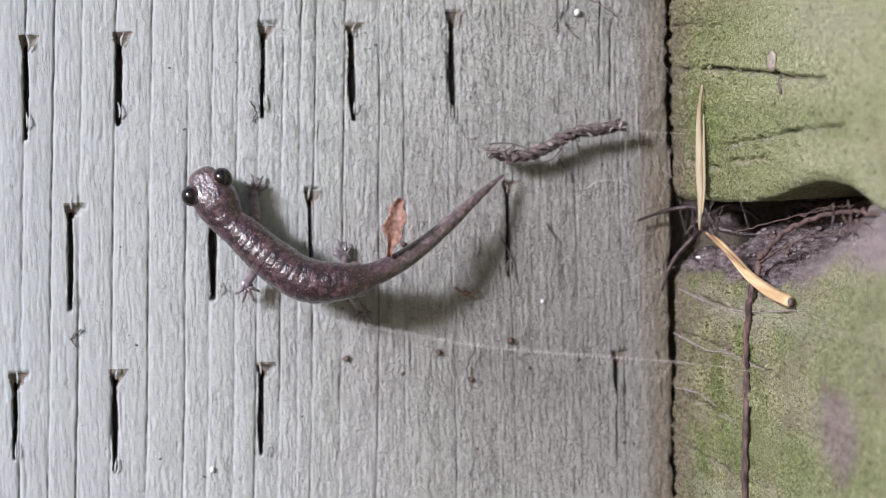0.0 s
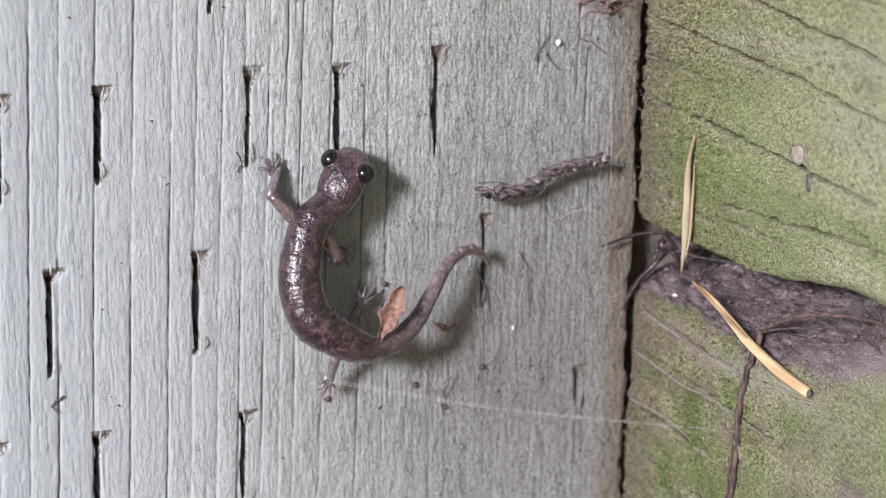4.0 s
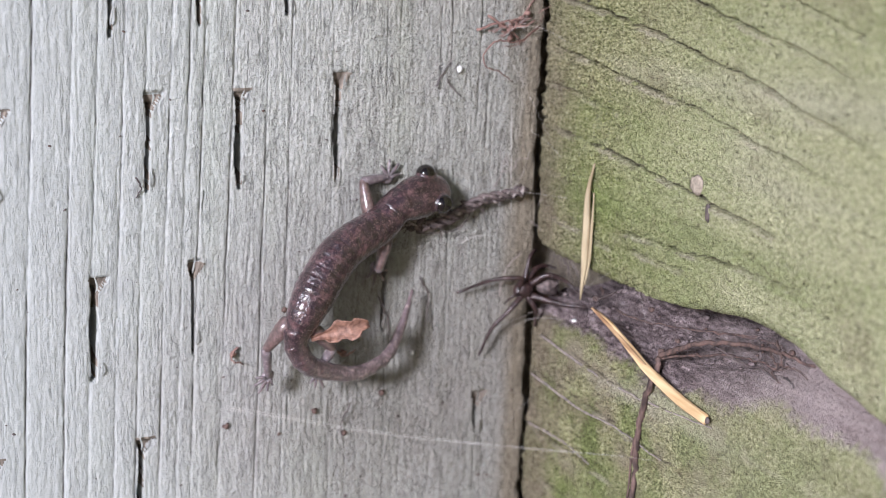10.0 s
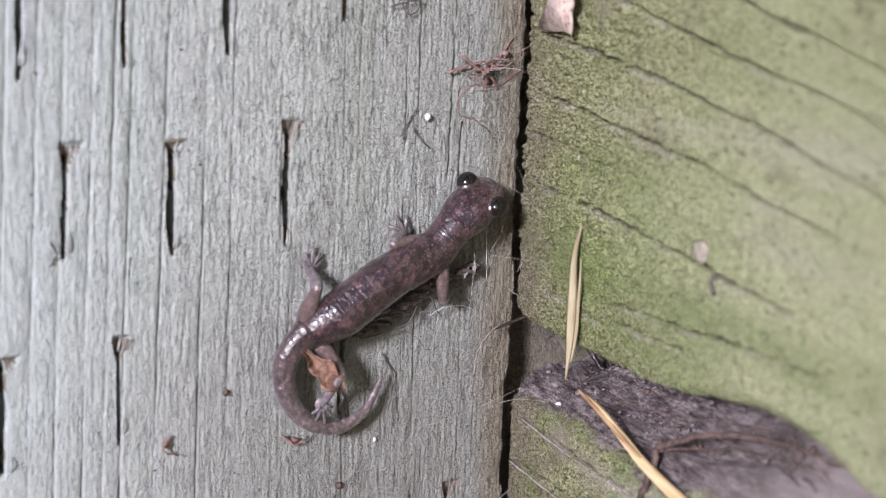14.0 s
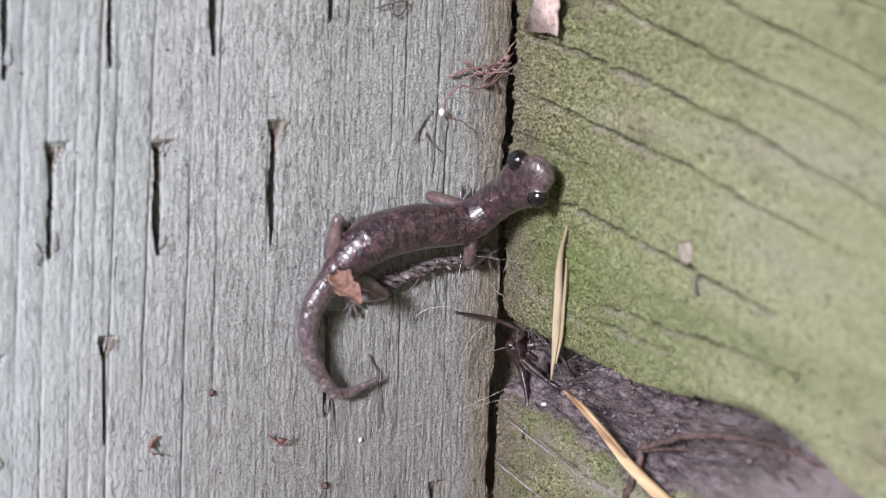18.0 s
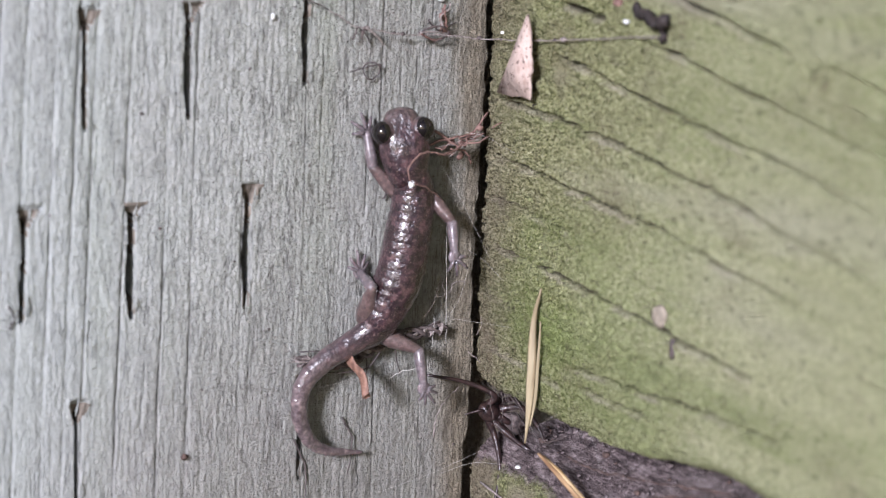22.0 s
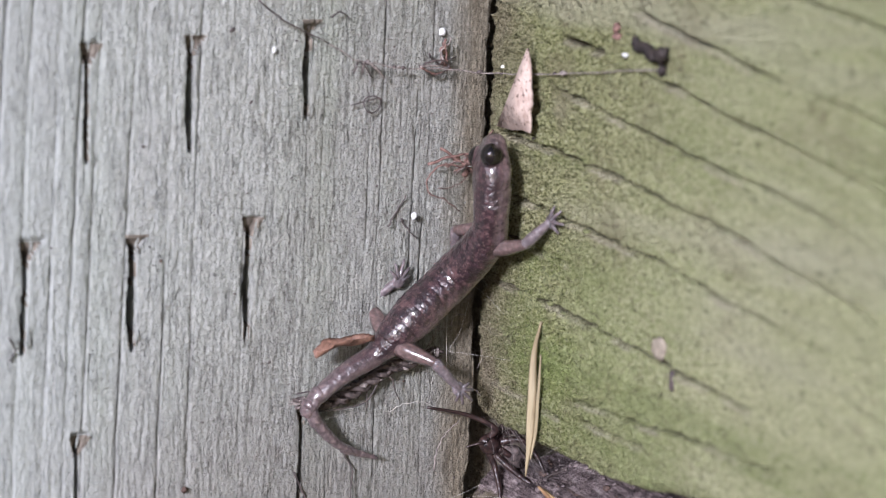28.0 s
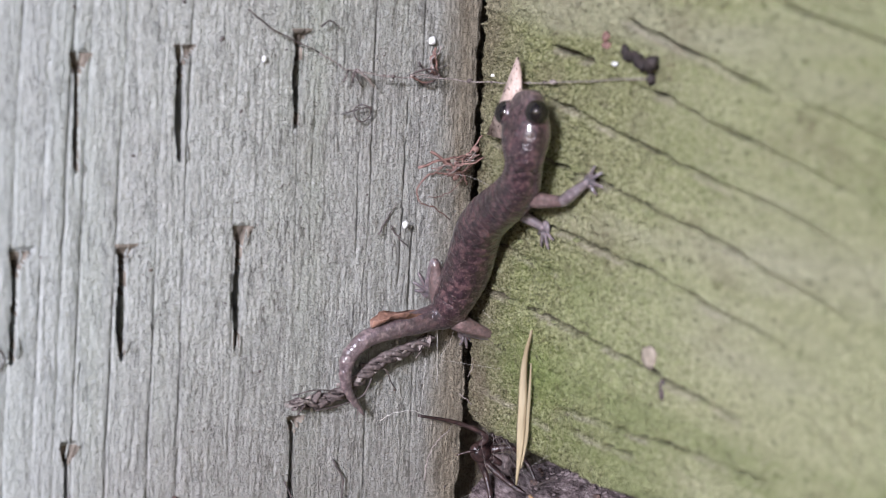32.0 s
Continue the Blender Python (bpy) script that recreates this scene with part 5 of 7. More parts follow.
def along(spine, s):
    """Place on the body line at s from 0 to 1: six stations from snout to hips, then the tail by its length."""
    n = len(spine)
    knots = [0.0]
    for p, q in zip(spine, spine[1:]):
        knots.append(knots[-1] + float(np.linalg.norm(q - p)))
    tail = knots[-1] - knots[5]
    marks = STATIONS[:6] + [0.56 + 0.44 * (knots[i] - knots[5]) / tail for i in range(6, n)]
    s = min(max(s, 0.0), 1.0)
    k = float(np.interp(s, marks, knots))
    i = min(max(j for j in range(n - 1) if knots[j] <= k + 1e-9), n - 2)
    h = knots[i + 1] - knots[i]
    f = (k - knots[i]) / h

    def slope(j):
        a, b = max(j - 1, 0), min(j + 1, n - 1)
        return (spine[b] - spine[a]) / (knots[b] - knots[a])
    p = (2 * f ** 3 - 3 * f * f + 1) * spine[i] + (f ** 3 - 2 * f * f + f) * h * slope(i) \
        + (-2 * f ** 3 + 3 * f * f) * spine[i + 1] + (f ** 3 - f * f) * h * slope(i + 1)
    return Vector(p)


def frame_at(spot, ahead, crown):
    """A pose whose z axis points ahead and whose y axis leans to the crown."""
    z = ahead.normalized()
    x = crown.cross(z).normalized()
    y = z.cross(x)
    m = Matrix((x, y, z)).transposed().to_4x4()
    m.translation = spot * MM
    return m


def motions():
    rows = {}
    base_rows = []
    leaf_rows = []
    for t, tilt, spine, feet, leaf in STRIDES:
        base = along(spine, 0.4)
        base.y = -0.2
        shift = Matrix.Translation(-base * MM)
        base_rows.append((t, Matrix.Translation(base * MM)))

        def crown(s):
            w = tilt * max(min((0.40 - s) / 0.22, 1), 0.72 * min(tilt, 1) if s < 0.95 else 0)
            lift = 0.4 * min(1.0, tilt / 0.3) * max(0.0, min((0.32 - s) / 0.2, 1.0)) if tilt < 0.58 else 0.0
            return Vector((-w, -(1 - w), lift)).normalized()

        def put(ob, m):
            rows.setdefault(ob, []).append((t, shift @ m))
        snout, nape = along(spine, 0.0), along(spine, 0.13)
        ahead = (snout - nape).normalized()
        put(head, frame_at(snout - ahead * 7.3, ahead, crown(0)))
        for ob, s in zip(segments, CENTRES):
            way = along(spine, s - HALF) - along(spine, s + HALF)
            put(ob, frame_at(along(spine, s), way, crown(s)))
        for (s, side, upper, lower, sole, long), foot in zip(leg_sets, feet):
            spot = along(spine, s)
            way = (along(spine, s - 0.03) - along(spine, s + 0.03)).normalized()
            up = crown(s)
            right = way.cross(up).normalized()
            joint = spot + right * side * girth(s) * 0.72 - up * 0.6
            reach = foot - joint
            dist = min(max(reach.length, 2.5), sum(long) - 0.4)
            aim = reach.normalized()
            foot = joint + aim * dist
            # elbow from the two bones
            c = (dist * dist + long[0] ** 2 - long[1] ** 2) / (2 * dist)
            # elbows point backwards, knees forwards
            bend = (up * 0.3 + right * side * 0.5 + way * (-0.6 if s < 0.3 else 0.5)).normalized()
            bend = (bend - aim * bend.dot(aim)).normalized()
            elbow = joint + aim * c + bend * math.sqrt(max(long[0] ** 2 - c * c, 0.0))
            put(upper, frame_at(joint, elbow - joint, up))
            put(lower, frame_at(elbow, foot - elbow, up))
            on_board = foot.x > CORNER - 2.5 and foot.y < -2.5
            sole_up = Vector((-1, 0, 0)) if on_board else Vector((0, -1, 0))
            toe = (aim + right * side * 0.3)
            toe = toe - sole_up * toe.dot(sole_up)
            put(sole, frame_at(foot, toe, sole_up))
        # it shows its flat side at first, later its edge
        flat = Vector((-0.35, -0.9, 0.3)) if t < 18.8 else Vector((0.85, -0.42, 0.3)) if t < 24.5 else Vector((0.1, 0.05, 1.0))
        leaf_rows.append((t, leaf[0], leaf[1] - leaf[0], flat))
    # the twig is nudged along as the animal climbs over it: left end and right end
    ends = ((0, 5.7, 2.4, 24.5, 4.6), (2, 5.9, 2.8, 25.2, 5.1), (6, 6.5, 3.2, 25.4, 3.2), (7, 6.2, 4.5, 26.1, 2.8), (8, 6.0, 2.9, 25.9, 4.4), (9, 7.2, 1.0, 26.4, 4.1), (10, 10.6, 0.6, 29.7, 2.9),
            (11, 8.6, -4.2, 25.6, 2.9), (12, 9.6, -4.4, 28.3, 1.6), (14, 8.4, -3.8, 26.0, 1.6), (18, 10.0, 2.2, 28.6, 2.5), (19, 11.0, -2.2, 28.4, 5.2), (20, 9.6, -1.6, 28.0, 2.0), (21, 7.6, 0.0, 27.2, 1.4),
            (23, 7.8, 0.5, 27.6, 1.9), (24, 7.8, -0.2, 27.4, 0.0), (25, 9.4, -1.2, 25.2, 5.8), (28, 7.8, -0.6, 26.4, 2.9), (30, 9.0, -1.6, 25.6, 5.9), (31, 10.4, -1.8, 28.2, 5.4), (32, 7.8, 0.0, 27.4, 6.0))
    walk(twig, [(t, pose((x0 + x1) / 2 * MM, (-3.6 if t < 9.5 else -1.3) * MM, (z0 + z1) / 2 * MM - 0.0006, 0, -math.degrees(math.atan2(z1 - z0, x1 - x0)) + 7, 0)) for t, x0, z0, x1, z1 in ends])
    # the spider comes out and draws back
    spots = ((0, 36.5, -3.0, -8.4, 0), (3.5, 36.5, -3.0, -8.4, 0), (6, 35.6, -3.0, -8.4, 4), (7, 34.6, -3.0, -8.4, 4), (8, 29.6, -3.2, -11.0, 0), (9, 29.6, -3.0, -11.2, 0), (10, 29.4, -3.0, -10.6, 0),
             (11, 27.6, -3.0, -9.0, 24), (12, 27.4, -3.0, -8.8, 24), (12.6, 34.0, -3.0, -7.0, 0), (13, 39.0, -3.0, -6.2, 0), (17, 38.6, -3.0, -6.2, 0), (17.8, 33.6, -3.2, -8.4, 30), (19, 33.4, -3.2, -8.6, 31), (32, 33.4, -3.2, -8.4, 31))
    walk(spider, [(t, pose(x * MM, y * MM, z * MM, 0, a, 0)) for t, x, y, z, a in spots])
    turns = []
    for a, b in zip(leaf_rows, leaf_rows[1:] + leaf_rows[-1:]):
        turns.append((a[0], frame_at(*a[1:])))
        if b[0] > a[0] and a[2].angle(b[2]) > 1.2:
            turns.append(((a[0] + b[0]) / 2, frame_at((a[1] + b[1]) / 2, a[2].normalized() + b[2].normalized(), a[3] + b[3])))
    walk(stuck_leaf, turns)
    # one leg is drawn in as it hides
    walk(spider_legs[1], [(t, pose(0, 0, 0, 0, 0, a)) for t, a in ((0, 0), (12.2, 0), (12.7, 75), (13.2, 150), (32, 150))])
    walk(spider_legs[3], [(t, pose(0, 0, 0, 0, a, 0)) for t, a in ((0, 0), (12.2, 0), (12.8, -60), (32, -60))])
    # crumb and scraps are dragged along when the silk is pulled
    for ob in hung:
        x, y, z = ob.location
        walk(ob, [(t, pose(x + dx * MM, y, z + dz * MM)) for t, dx, dz in ((0, 0, 0), (17, 0, 0), (18, 3.6, -0.6), (19, 4.5, 0.9), (21, 2.8, 0), (24, 3.6, 0.3), (32, 3.6, 0.8))])
    # the crumb, the bud cluster and its rootlet ride over the animal's neck for a while
    walk(crumb, [(t, pose(x * MM, y * MM, z * MM)) for t, x, y, z in (
        (0, 19.2, -0.3, 21.1), (17, 19.2, -0.3, 21.1), (17.5, 22.9, -0.8, 20.9), (18.5, 22.3, -1.0, 22.6), (19, 23.6, -1.0, 21.9), (19.5, 22.6, -1.2, 20.9), (20, 23.3, -1.2, 20.6), (20.6, 20.0, -7.0, 22.0),
        (21, 18.7, -7.0, 22.0), (22, 18.8, -7.0, 21.9), (23, 17.7, -7.0, 22.2), (23.5, 21.0, -7.0, 21.7), (24, 18.3, -7.2, 22.0), (24.5, 22.7, -1.2, 20.8), (25, 21.7, -0.8, 20.4), (25.5, 22.1, -0.8, 20.8), (32, 22.6, -0.8, 20.8))])
    drags = ((0, 1.0, 0, 0.5), (17, 1.0, 0, 0.5), (18, 3.2, 0, 0.1), (19, 3.0, -0.5, 2.1), (19.5, -3.0, -9.5, 1.9), (20, -1.6, -9.5, 1.3), (20.6, 1.0, -5.0, 0.0), (21, 1.9, -2.5, -0.7), (22, 1.7, -2.5, -0.4),
             (23, 1.2, -2.5, 0.6), (24, 0.7, -2.5, -0.6), (24.5, 2.0, -2.5, 0.4), (25, 1.7, -1.5, 2.0), (25.5, 2.9, -1.5, 1.2), (32, 2.9, -1.5, 2.0))
    for ob in cluster:
        (x, y, z), turn = ob.location, math.degrees(ob.rotation_euler.y)
        walk(ob, [(t, pose(x + dx * MM, y + dy * MM, z + dz * MM, 0, turn, 0)) for t, dx, dy, dz in drags])
    walk(draped, [(t, pose(dx * MM, dy * MM, dz * MM)) for t, dx, dy, dz in (
        (0, 0, 1.3, 0.5), (18, 2.0, 1.3, 0), (19, 2.0, 1.0, 1.5), (19.5, -2.0, -3.0, 0.5), (20.6, 0.5, -0.6, 0), (21, 0, 0, 0), (22, 0, 0, 0), (23, -0.9, 0, 0.4), (23.5, 1.6, 0, 0), (24, -0.2, -0.3, 0), (24.5, 2.6, 1.0, 1.0), (25, 3.0, 1.3, 2.0), (32, 3.0, 1.3, 2.2))])
    walk(salamander, base_rows)
    for ob, r in rows.items():
        walk(ob, r)


stride(0, 0.35,
       [(-33.6, -2.7, 0.5), (-30.3, -4.0, -5.7), (-28.1, -4.8, -7.9), (-24.6, -6.3, -11.3), (-20.1, -7.9, -14.1), (-13.8, -9.1, -14.1), (-8.2, -8.8, -12.1), (-4.6, -8.0, -10.0), (-0.8, -6.7, -7.3), (3.2, -4.9, -4.2), (6.8, -3.1, -1.7)],
       [(-27.9, -2.1, -16.1), (-26.2, -0.6, -2.5), (-12.2, -1.3, -19.4), (-14.2, -0.6, -11.7)], (-9.4, -9.7, -11.3), (-7.7, -10.6, -2.7))
stride(0.2, 0.35,
       [(-33.6, -2.7, 0.5), (-30.3, -4.0, -5.7), (-28.1, -4.8, -7.9), (-24.6, -6.3, -11.3), (-20.1, -7.9, -14.1), (-13.8, -9.1, -14.1), (-8.2, -8.8, -12.1), (-4.6, -8.0, -10.0), (-0.8, -6.7, -7.3), (3.2, -4.9, -4.2), (6.8, -3.1, -1.7)],
       [(-27.9, -2.1, -16.1), (-26.2, -0.6, -2.5), (-12.2, -1.3, -19.4), (-14.2, -0.6, -11.7)], (-9.4, -9.7, -11.3), (-7.7, -10.6, -2.7))
stride(0.4, 0.05,
       [(-37.3, -6.7, -21.5), (-33.2, -6.7, -18.0), (-29.3, -6.8, -16.1), (-24.3, -7.1, -14.3), (-20.1, -7.9, -13.8), (-12.2, -9.1, -13.1), (-8.5, -9.1, -12.1), (-4.5, -8.1, -9.8), (-0.3, -6.5, -6.3), (3.4, -4.5, -3.3), (6.2, -3.1, -2.0)],
       [(-26.4, -0.6, -19.0), (-28.8, -0.6, -15.4), (-11.9, -1.3, -18.6), (-13.7, -0.8, -17.6)], (-9.8, -9.7, -12.6), (-5.4, -10.6, -4.9))
stride(0.5, 0.05,
       [(-37.3, -6.7, -21.5), (-33.2, -6.7, -18.0), (-29.3, -6.8, -16.1), (-24.3, -7.1, -14.3), (-20.1, -7.9, -13.8), (-12.2, -9.1, -13.1), (-8.5, -9.1, -12.1), (-4.5, -8.1, -9.8), (-0.3, -6.5, -6.3), (3.4, -4.5, -3.3), (6.2, -3.1, -2.0)],
       [(-26.4, -0.6, -19.0), (-28.8, -0.6, -15.4), (-11.9, -1.3, -18.6), (-13.7, -0.8, -17.6)], (-9.8, -9.7, -12.6), (-5.4, -10.6, -4.9))
stride(1, 0.05,
       [(-38.0, -6.7, -21.2), (-31.7, -6.7, -18.6), (-27.2, -6.8, -17.1), (-22.7, -7.1, -16.0), (-18.3, -7.9, -16.0), (-13.3, -9.1, -15.5), (-7.4, -8.9, -13.9), (-3.5, -8.1, -11.9), (0.1, -7.1, -9.1), (5.0, -5.1, -5.9), (8.0, -4.1, -5.5), (11.3, -3.1, -6.0)],
       [(-25.0, -0.6, -21.5), (-26.8, -0.6, -16.5), (-9.9, -3.0, -21.9), (-13.9, -1.7, -21.5)], (-9.8, -9.7, -13.8), (-5.8, -10.6, -6.3))
stride(1.2, 0.05,
       [(-38.1, -6.7, -21.2), (-31.8, -6.7, -18.7), (-27.2, -6.8, -17.1), (-22.8, -7.1, -16.1), (-18.3, -7.9, -16.1), (-13.3, -9.1, -15.6), (-7.4, -8.9, -14.0), (-3.5, -8.1, -12.0), (0.1, -7.1, -9.2), (5.0, -5.1, -5.9), (8.0, -4.1, -5.6), (11.3, -3.1, -6.1)],
       [(-25.1, -0.6, -21.6), (-26.9, -0.6, -16.6), (-10.0, -3.0, -22.0), (-13.9, -1.7, -21.6)], (-9.8, -9.7, -13.9), (-5.8, -10.6, -6.3))
stride(1.5, 0.35,
       [(-27.7, -2.7, -7.4), (-27.2, -4.0, -14.0), (-26.4, -4.8, -17.7), (-23.5, -6.3, -21.1), (-19.8, -7.9, -20.7), (-13.5, -9.1, -18.0), (-9.5, -9.0, -14.6), (-6.9, -8.3, -12.1), (-2.9, -7.3, -8.5), (1.5, -5.8, -6.3), (5.4, -4.6, -6.4), (9.5, -3.1, -9.3)],
       [(-25.6, -0.6, -22.8), (-25.0, -0.6, -16.9), (-7.9, -3.0, -22.4), (-14.3, -0.6, -15.5)], (-9.0, -9.7, -14.8), (-6.2, -10.6, -7.5))
stride(2, 0.35,
       [(-27.8, -2.7, -7.2), (-27.9, -4.0, -11.9), (-27.0, -4.8, -15.7), (-23.8, -6.3, -18.5), (-19.2, -7.9, -19.3), (-13.2, -9.1, -18.4), (-9.2, -9.1, -16.6), (-7.2, -8.5, -13.1), (-5.1, -7.7, -9.3), (-1.8, -6.4, -5.8), (1.5, -5.4, -5.2), (4.9, -4.4, -6.5), (8.3, -3.1, -9.4)],
       [(-26.4, -0.6, -22.9), (-22.8, -0.6, -18.8), (-16.2, -6.7, -27.1), (-11.6, -0.6, -15.4)], (-8.7, -9.7, -16.4), (-7.4, -10.6, -7.4))
stride(2.5, 0.35,
       [(-26.3, -2.7, -6.0), (-27.3, -4.0, -11.5), (-27.0, -4.8, -14.5), (-23.5, -6.3, -16.6), (-19.0, -7.9, -17.7), (-11.0, -9.1, -17.4), (-7.7, -9.1, -15.0), (-5.5, -8.4, -11.6), (-3.2, -7.5, -8.2), (0.1, -6.2, -5.8), (3.2, -5.2, -5.5), (6.1, -4.2, -7.0), (8.7, -3.1, -9.3)],
       [(-26.8, -1.3, -22.2), (-21.7, -0.6, -17.0), (-12.3, -4.7, -25.8), (-10.7, -0.6, -17.6)], (-8.4, -9.7, -15.3), (-6.7, -10.6, -7.2))
stride(3, 0.35,
       [(-19.1, -2.7, 1.4), (-21.4, -4.0, -4.3), (-22.5, -4.8, -8.3), (-22.0, -6.3, -13.1), (-18.3, -7.9, -17.0), (-12.2, -9.1, -17.7), (-8.6, -9.1, -16.3), (-6.0, -8.4, -12.9), (-2.7, -7.3, -8.6), (0.8, -6.0, -6.2), (3.6, -5.1, -6.2), (6.6, -4.0, -8.0), (8.9, -3.1, -10.1)],
       [(-15.8, -3.1, -13.3), (-26.0, -0.6, -2.9), (-16.6, -5.4, -25.4), (-9.7, -0.6, -17.3)], (-8.4, -9.7, -16.1), (-5.3, -10.6, -8.4))
stride(3.5, 0.35,
       [(-14.3, -2.7, 7.8), (-17.1, -4.0, 1.6), (-19.7, -4.8, -1.3), (-20.7, -6.3, -7.6), (-18.7, -7.9, -13.4), (-12.6, -9.1, -16.9), (-8.2, -9.1, -16.0), (-5.1, -8.3, -13.1), (-2.3, -7.2, -9.1), (0.3, -5.9, -6.2), (3.3, -4.8, -5.4), (5.8, -3.9, -6.6), (7.5, -3.1, -8.6)],
       [(-13.6, -2.4, -6.8), (-21.6, -0.6, 5.3), (-15.3, -2.6, -23.2), (-9.8, -0.8, -12.9)], (-10.1, -9.7, -15.5), (-7.3, -10.6, -7.9))
stride(5.5, 0.35,
       [(-5.1, -2.7, 4.4), (-12.3, -4.0, 1.6), (-16.1, -4.8, -0.5), (-19.3, -6.3, -4.6), (-18.8, -7.9, -9.9), (-15.1, -9.1, -14.2), (-11.2, -9.1, -15.1), (-7.0, -8.6, -14.2), (-3.5, -7.9, -12.6), (-0.3, -6.9, -9.7), (1.9, -5.8, -7.1), (4.3, -4.8, -5.7), (7.3, -3.9, -5.7), (9.6, -3.1, -7.1)],
       [(-9.9, -0.6, -2.6), (-22.1, -1.3, 5.9), (-16.7, -3.9, -22.1), (-9.4, -1.7, -12.9)], (-11.0, -9.7, -13.0), (-7.3, -12.1, -5.8))
stride(6, 0.35,
       [(-4.0, -2.7, 3.6), (-11.9, -4.0, 2.5), (-15.5, -4.8, 0.5), (-19.2, -6.3, -4.6), (-18.7, -7.9, -9.9), (-15.1, -9.1, -13.8), (-12.1, -9.1, -14.4), (-8.5, -8.8, -14.1), (-5.0, -8.1, -12.5), (-2.0, -7.4, -10.2), (0.6, -6.2, -7.7), (3.1, -5.1, -5.7), (6.1, -4.0, -5.3), (8.9, -3.1, -6.4)],
       [(-9.7, -0.6, -1.8), (-21.0, -0.6, 4.9), (-16.4, -3.5, -21.4), (-9.3, -1.7, -12.6)], (-12.0, -9.7, -12.8), (-7.6, -12.1, -5.5))
stride(6.5, 0.35,
       [(0.7, -2.7, -6.7), (-8.6, -4.0, -5.4), (-12.8, -4.8, -5.6), (-17.8, -6.3, -7.5), (-19.3, -7.9, -11.9), (-17.0, -9.1, -16.2), (-13.1, -9.1, -18.4), (-9.1, -8.7, -18.7), (-5.5, -7.9, -15.5), (-2.3, -6.6, -10.5), (1.0, -5.2, -7.4), (4.2, -4.0, -6.1), (7.4, -3.1, -7.3)],
       [(-7.9, -0.6, -10.3), (-11.9, -0.6, -1.5), (-14.4, -3.7, -23.7), (-17.7, -1.9, -22.5)], (-10.8, -9.7, -16.2), (-6.6, -12.1, -7.7))
stride(7, 0.35,
       [(-1.9, -2.7, 0.3), (-9.1, -4.0, -0.6), (-12.6, -4.8, -2.8), (-14.1, -6.3, -7.6), (-13.4, -7.9, -12.5), (-11.9, -9.1, -16.1), (-8.9, -9.1, -17.3), (-5.5, -8.8, -15.9), (-2.8, -8.0, -13.2), (0.0, -6.9, -9.7), (3.5, -5.6, -7.7), (7.0, -4.3, -6.6), (10.8, -3.1, -7.2)],
       [(-6.3, -0.6, -5.3), (-17.9, -0.6, -6.4), (-4.9, -5.3, -21.5), (-22.2, -5.1, -14.3)], (-9.9, -9.7, -15.8), (-6.4, -12.1, -6.9))
stride(7.5, 0.35,
       [(4.6, -2.7, -0.2), (-2.5, -4.0, -1.2), (-6.8, -4.8, -1.5), (-12.6, -6.3, -2.7), (-17.0, -7.9, -5.5), (-18.1, -9.1, -9.4), (-14.9, -9.1, -12.3), (-10.9, -8.6, -13.9), (-6.7, -7.9, -13.7), (-2.2, -6.7, -11.4), (2.6, -5.1, -9.2), (7.6, -3.1, -7.0)],
       [(-5.7, -0.6, -5.6), (-5.4, -0.6, 2.7), (-12.2, -7.0, -16.5), (-19.5, -6.4, -18.3)], (-13.9, -9.7, -9.7), (-7.6, -12.1, -4.5))
stride(8, 0.35,
       [(4.2, -2.7, -0.3), (-3.3, -4.0, -0.6), (-7.3, -4.8, -1.9), (-12.1, -6.3, -3.4), (-14.2, -7.9, -7.3), (-13.0, -9.1, -12.1), (-9.9, -9.1, -14.2), (-5.8, -8.7, -15.5), (-1.4, -7.9, -15.5), (2.4, -6.9, -13.1), (6.5, -5.2, -10.2), (11.2, -3.1, -7.3)],
       [(-6.2, -1.0, -9.5), (-5.3, -0.6, 3.5), (-8.0, -9.0, -20.2), (-21.7, -5.7, -14.0)], (-11.0, -9.7, -12.0), (-4.1, -12.1, -6.1))
stride(8.5, 0.35,
       [(8.5, -2.7, 1.8), (1.5, -4.0, -0.7), (-2.9, -4.8, -0.9), (-8.7, -6.3, -2.2), (-12.6, -7.9, -5.0), (-14.1, -9.1, -9.2), (-11.1, -9.1, -13.1), (-6.9, -8.5, -15.1), (-1.9, -7.6, -15.5), (2.8, -6.3, -13.9), (7.0, -4.7, -11.6), (11.0, -3.1, -9.9)],
       [(3.9, -3.4, -5.9), (-1.1, -0.6, 3.8), (-9.9, -11.6, -17.5), (-17.5, -3.9, -16.5)], (-10.1, -9.7, -9.8), (-2.4, -12.1, -8.1))
stride(9, 0.35,
       [(10.5, -2.7, 3.3), (3.3, -4.0, -0.0), (-0.0, -4.8, -2.1), (-5.8, -6.3, -3.8), (-10.5, -7.9, -6.8), (-12.1, -9.1, -11.5), (-10.7, -9.1, -13.9), (-7.0, -8.8, -15.5), (-2.2, -8.0, -16.1), (2.0, -6.9, -14.5), (6.6, -5.0, -11.5), (10.7, -3.1, -9.2)],
       [(5.1, -0.6, -5.9), (-0.7, -0.6, 3.8), (-8.8, -9.4, -20.4), (-17.4, -3.0, -16.6)], (-10.5, -9.7, -10.3), (-1.9, -12.1, -8.4))
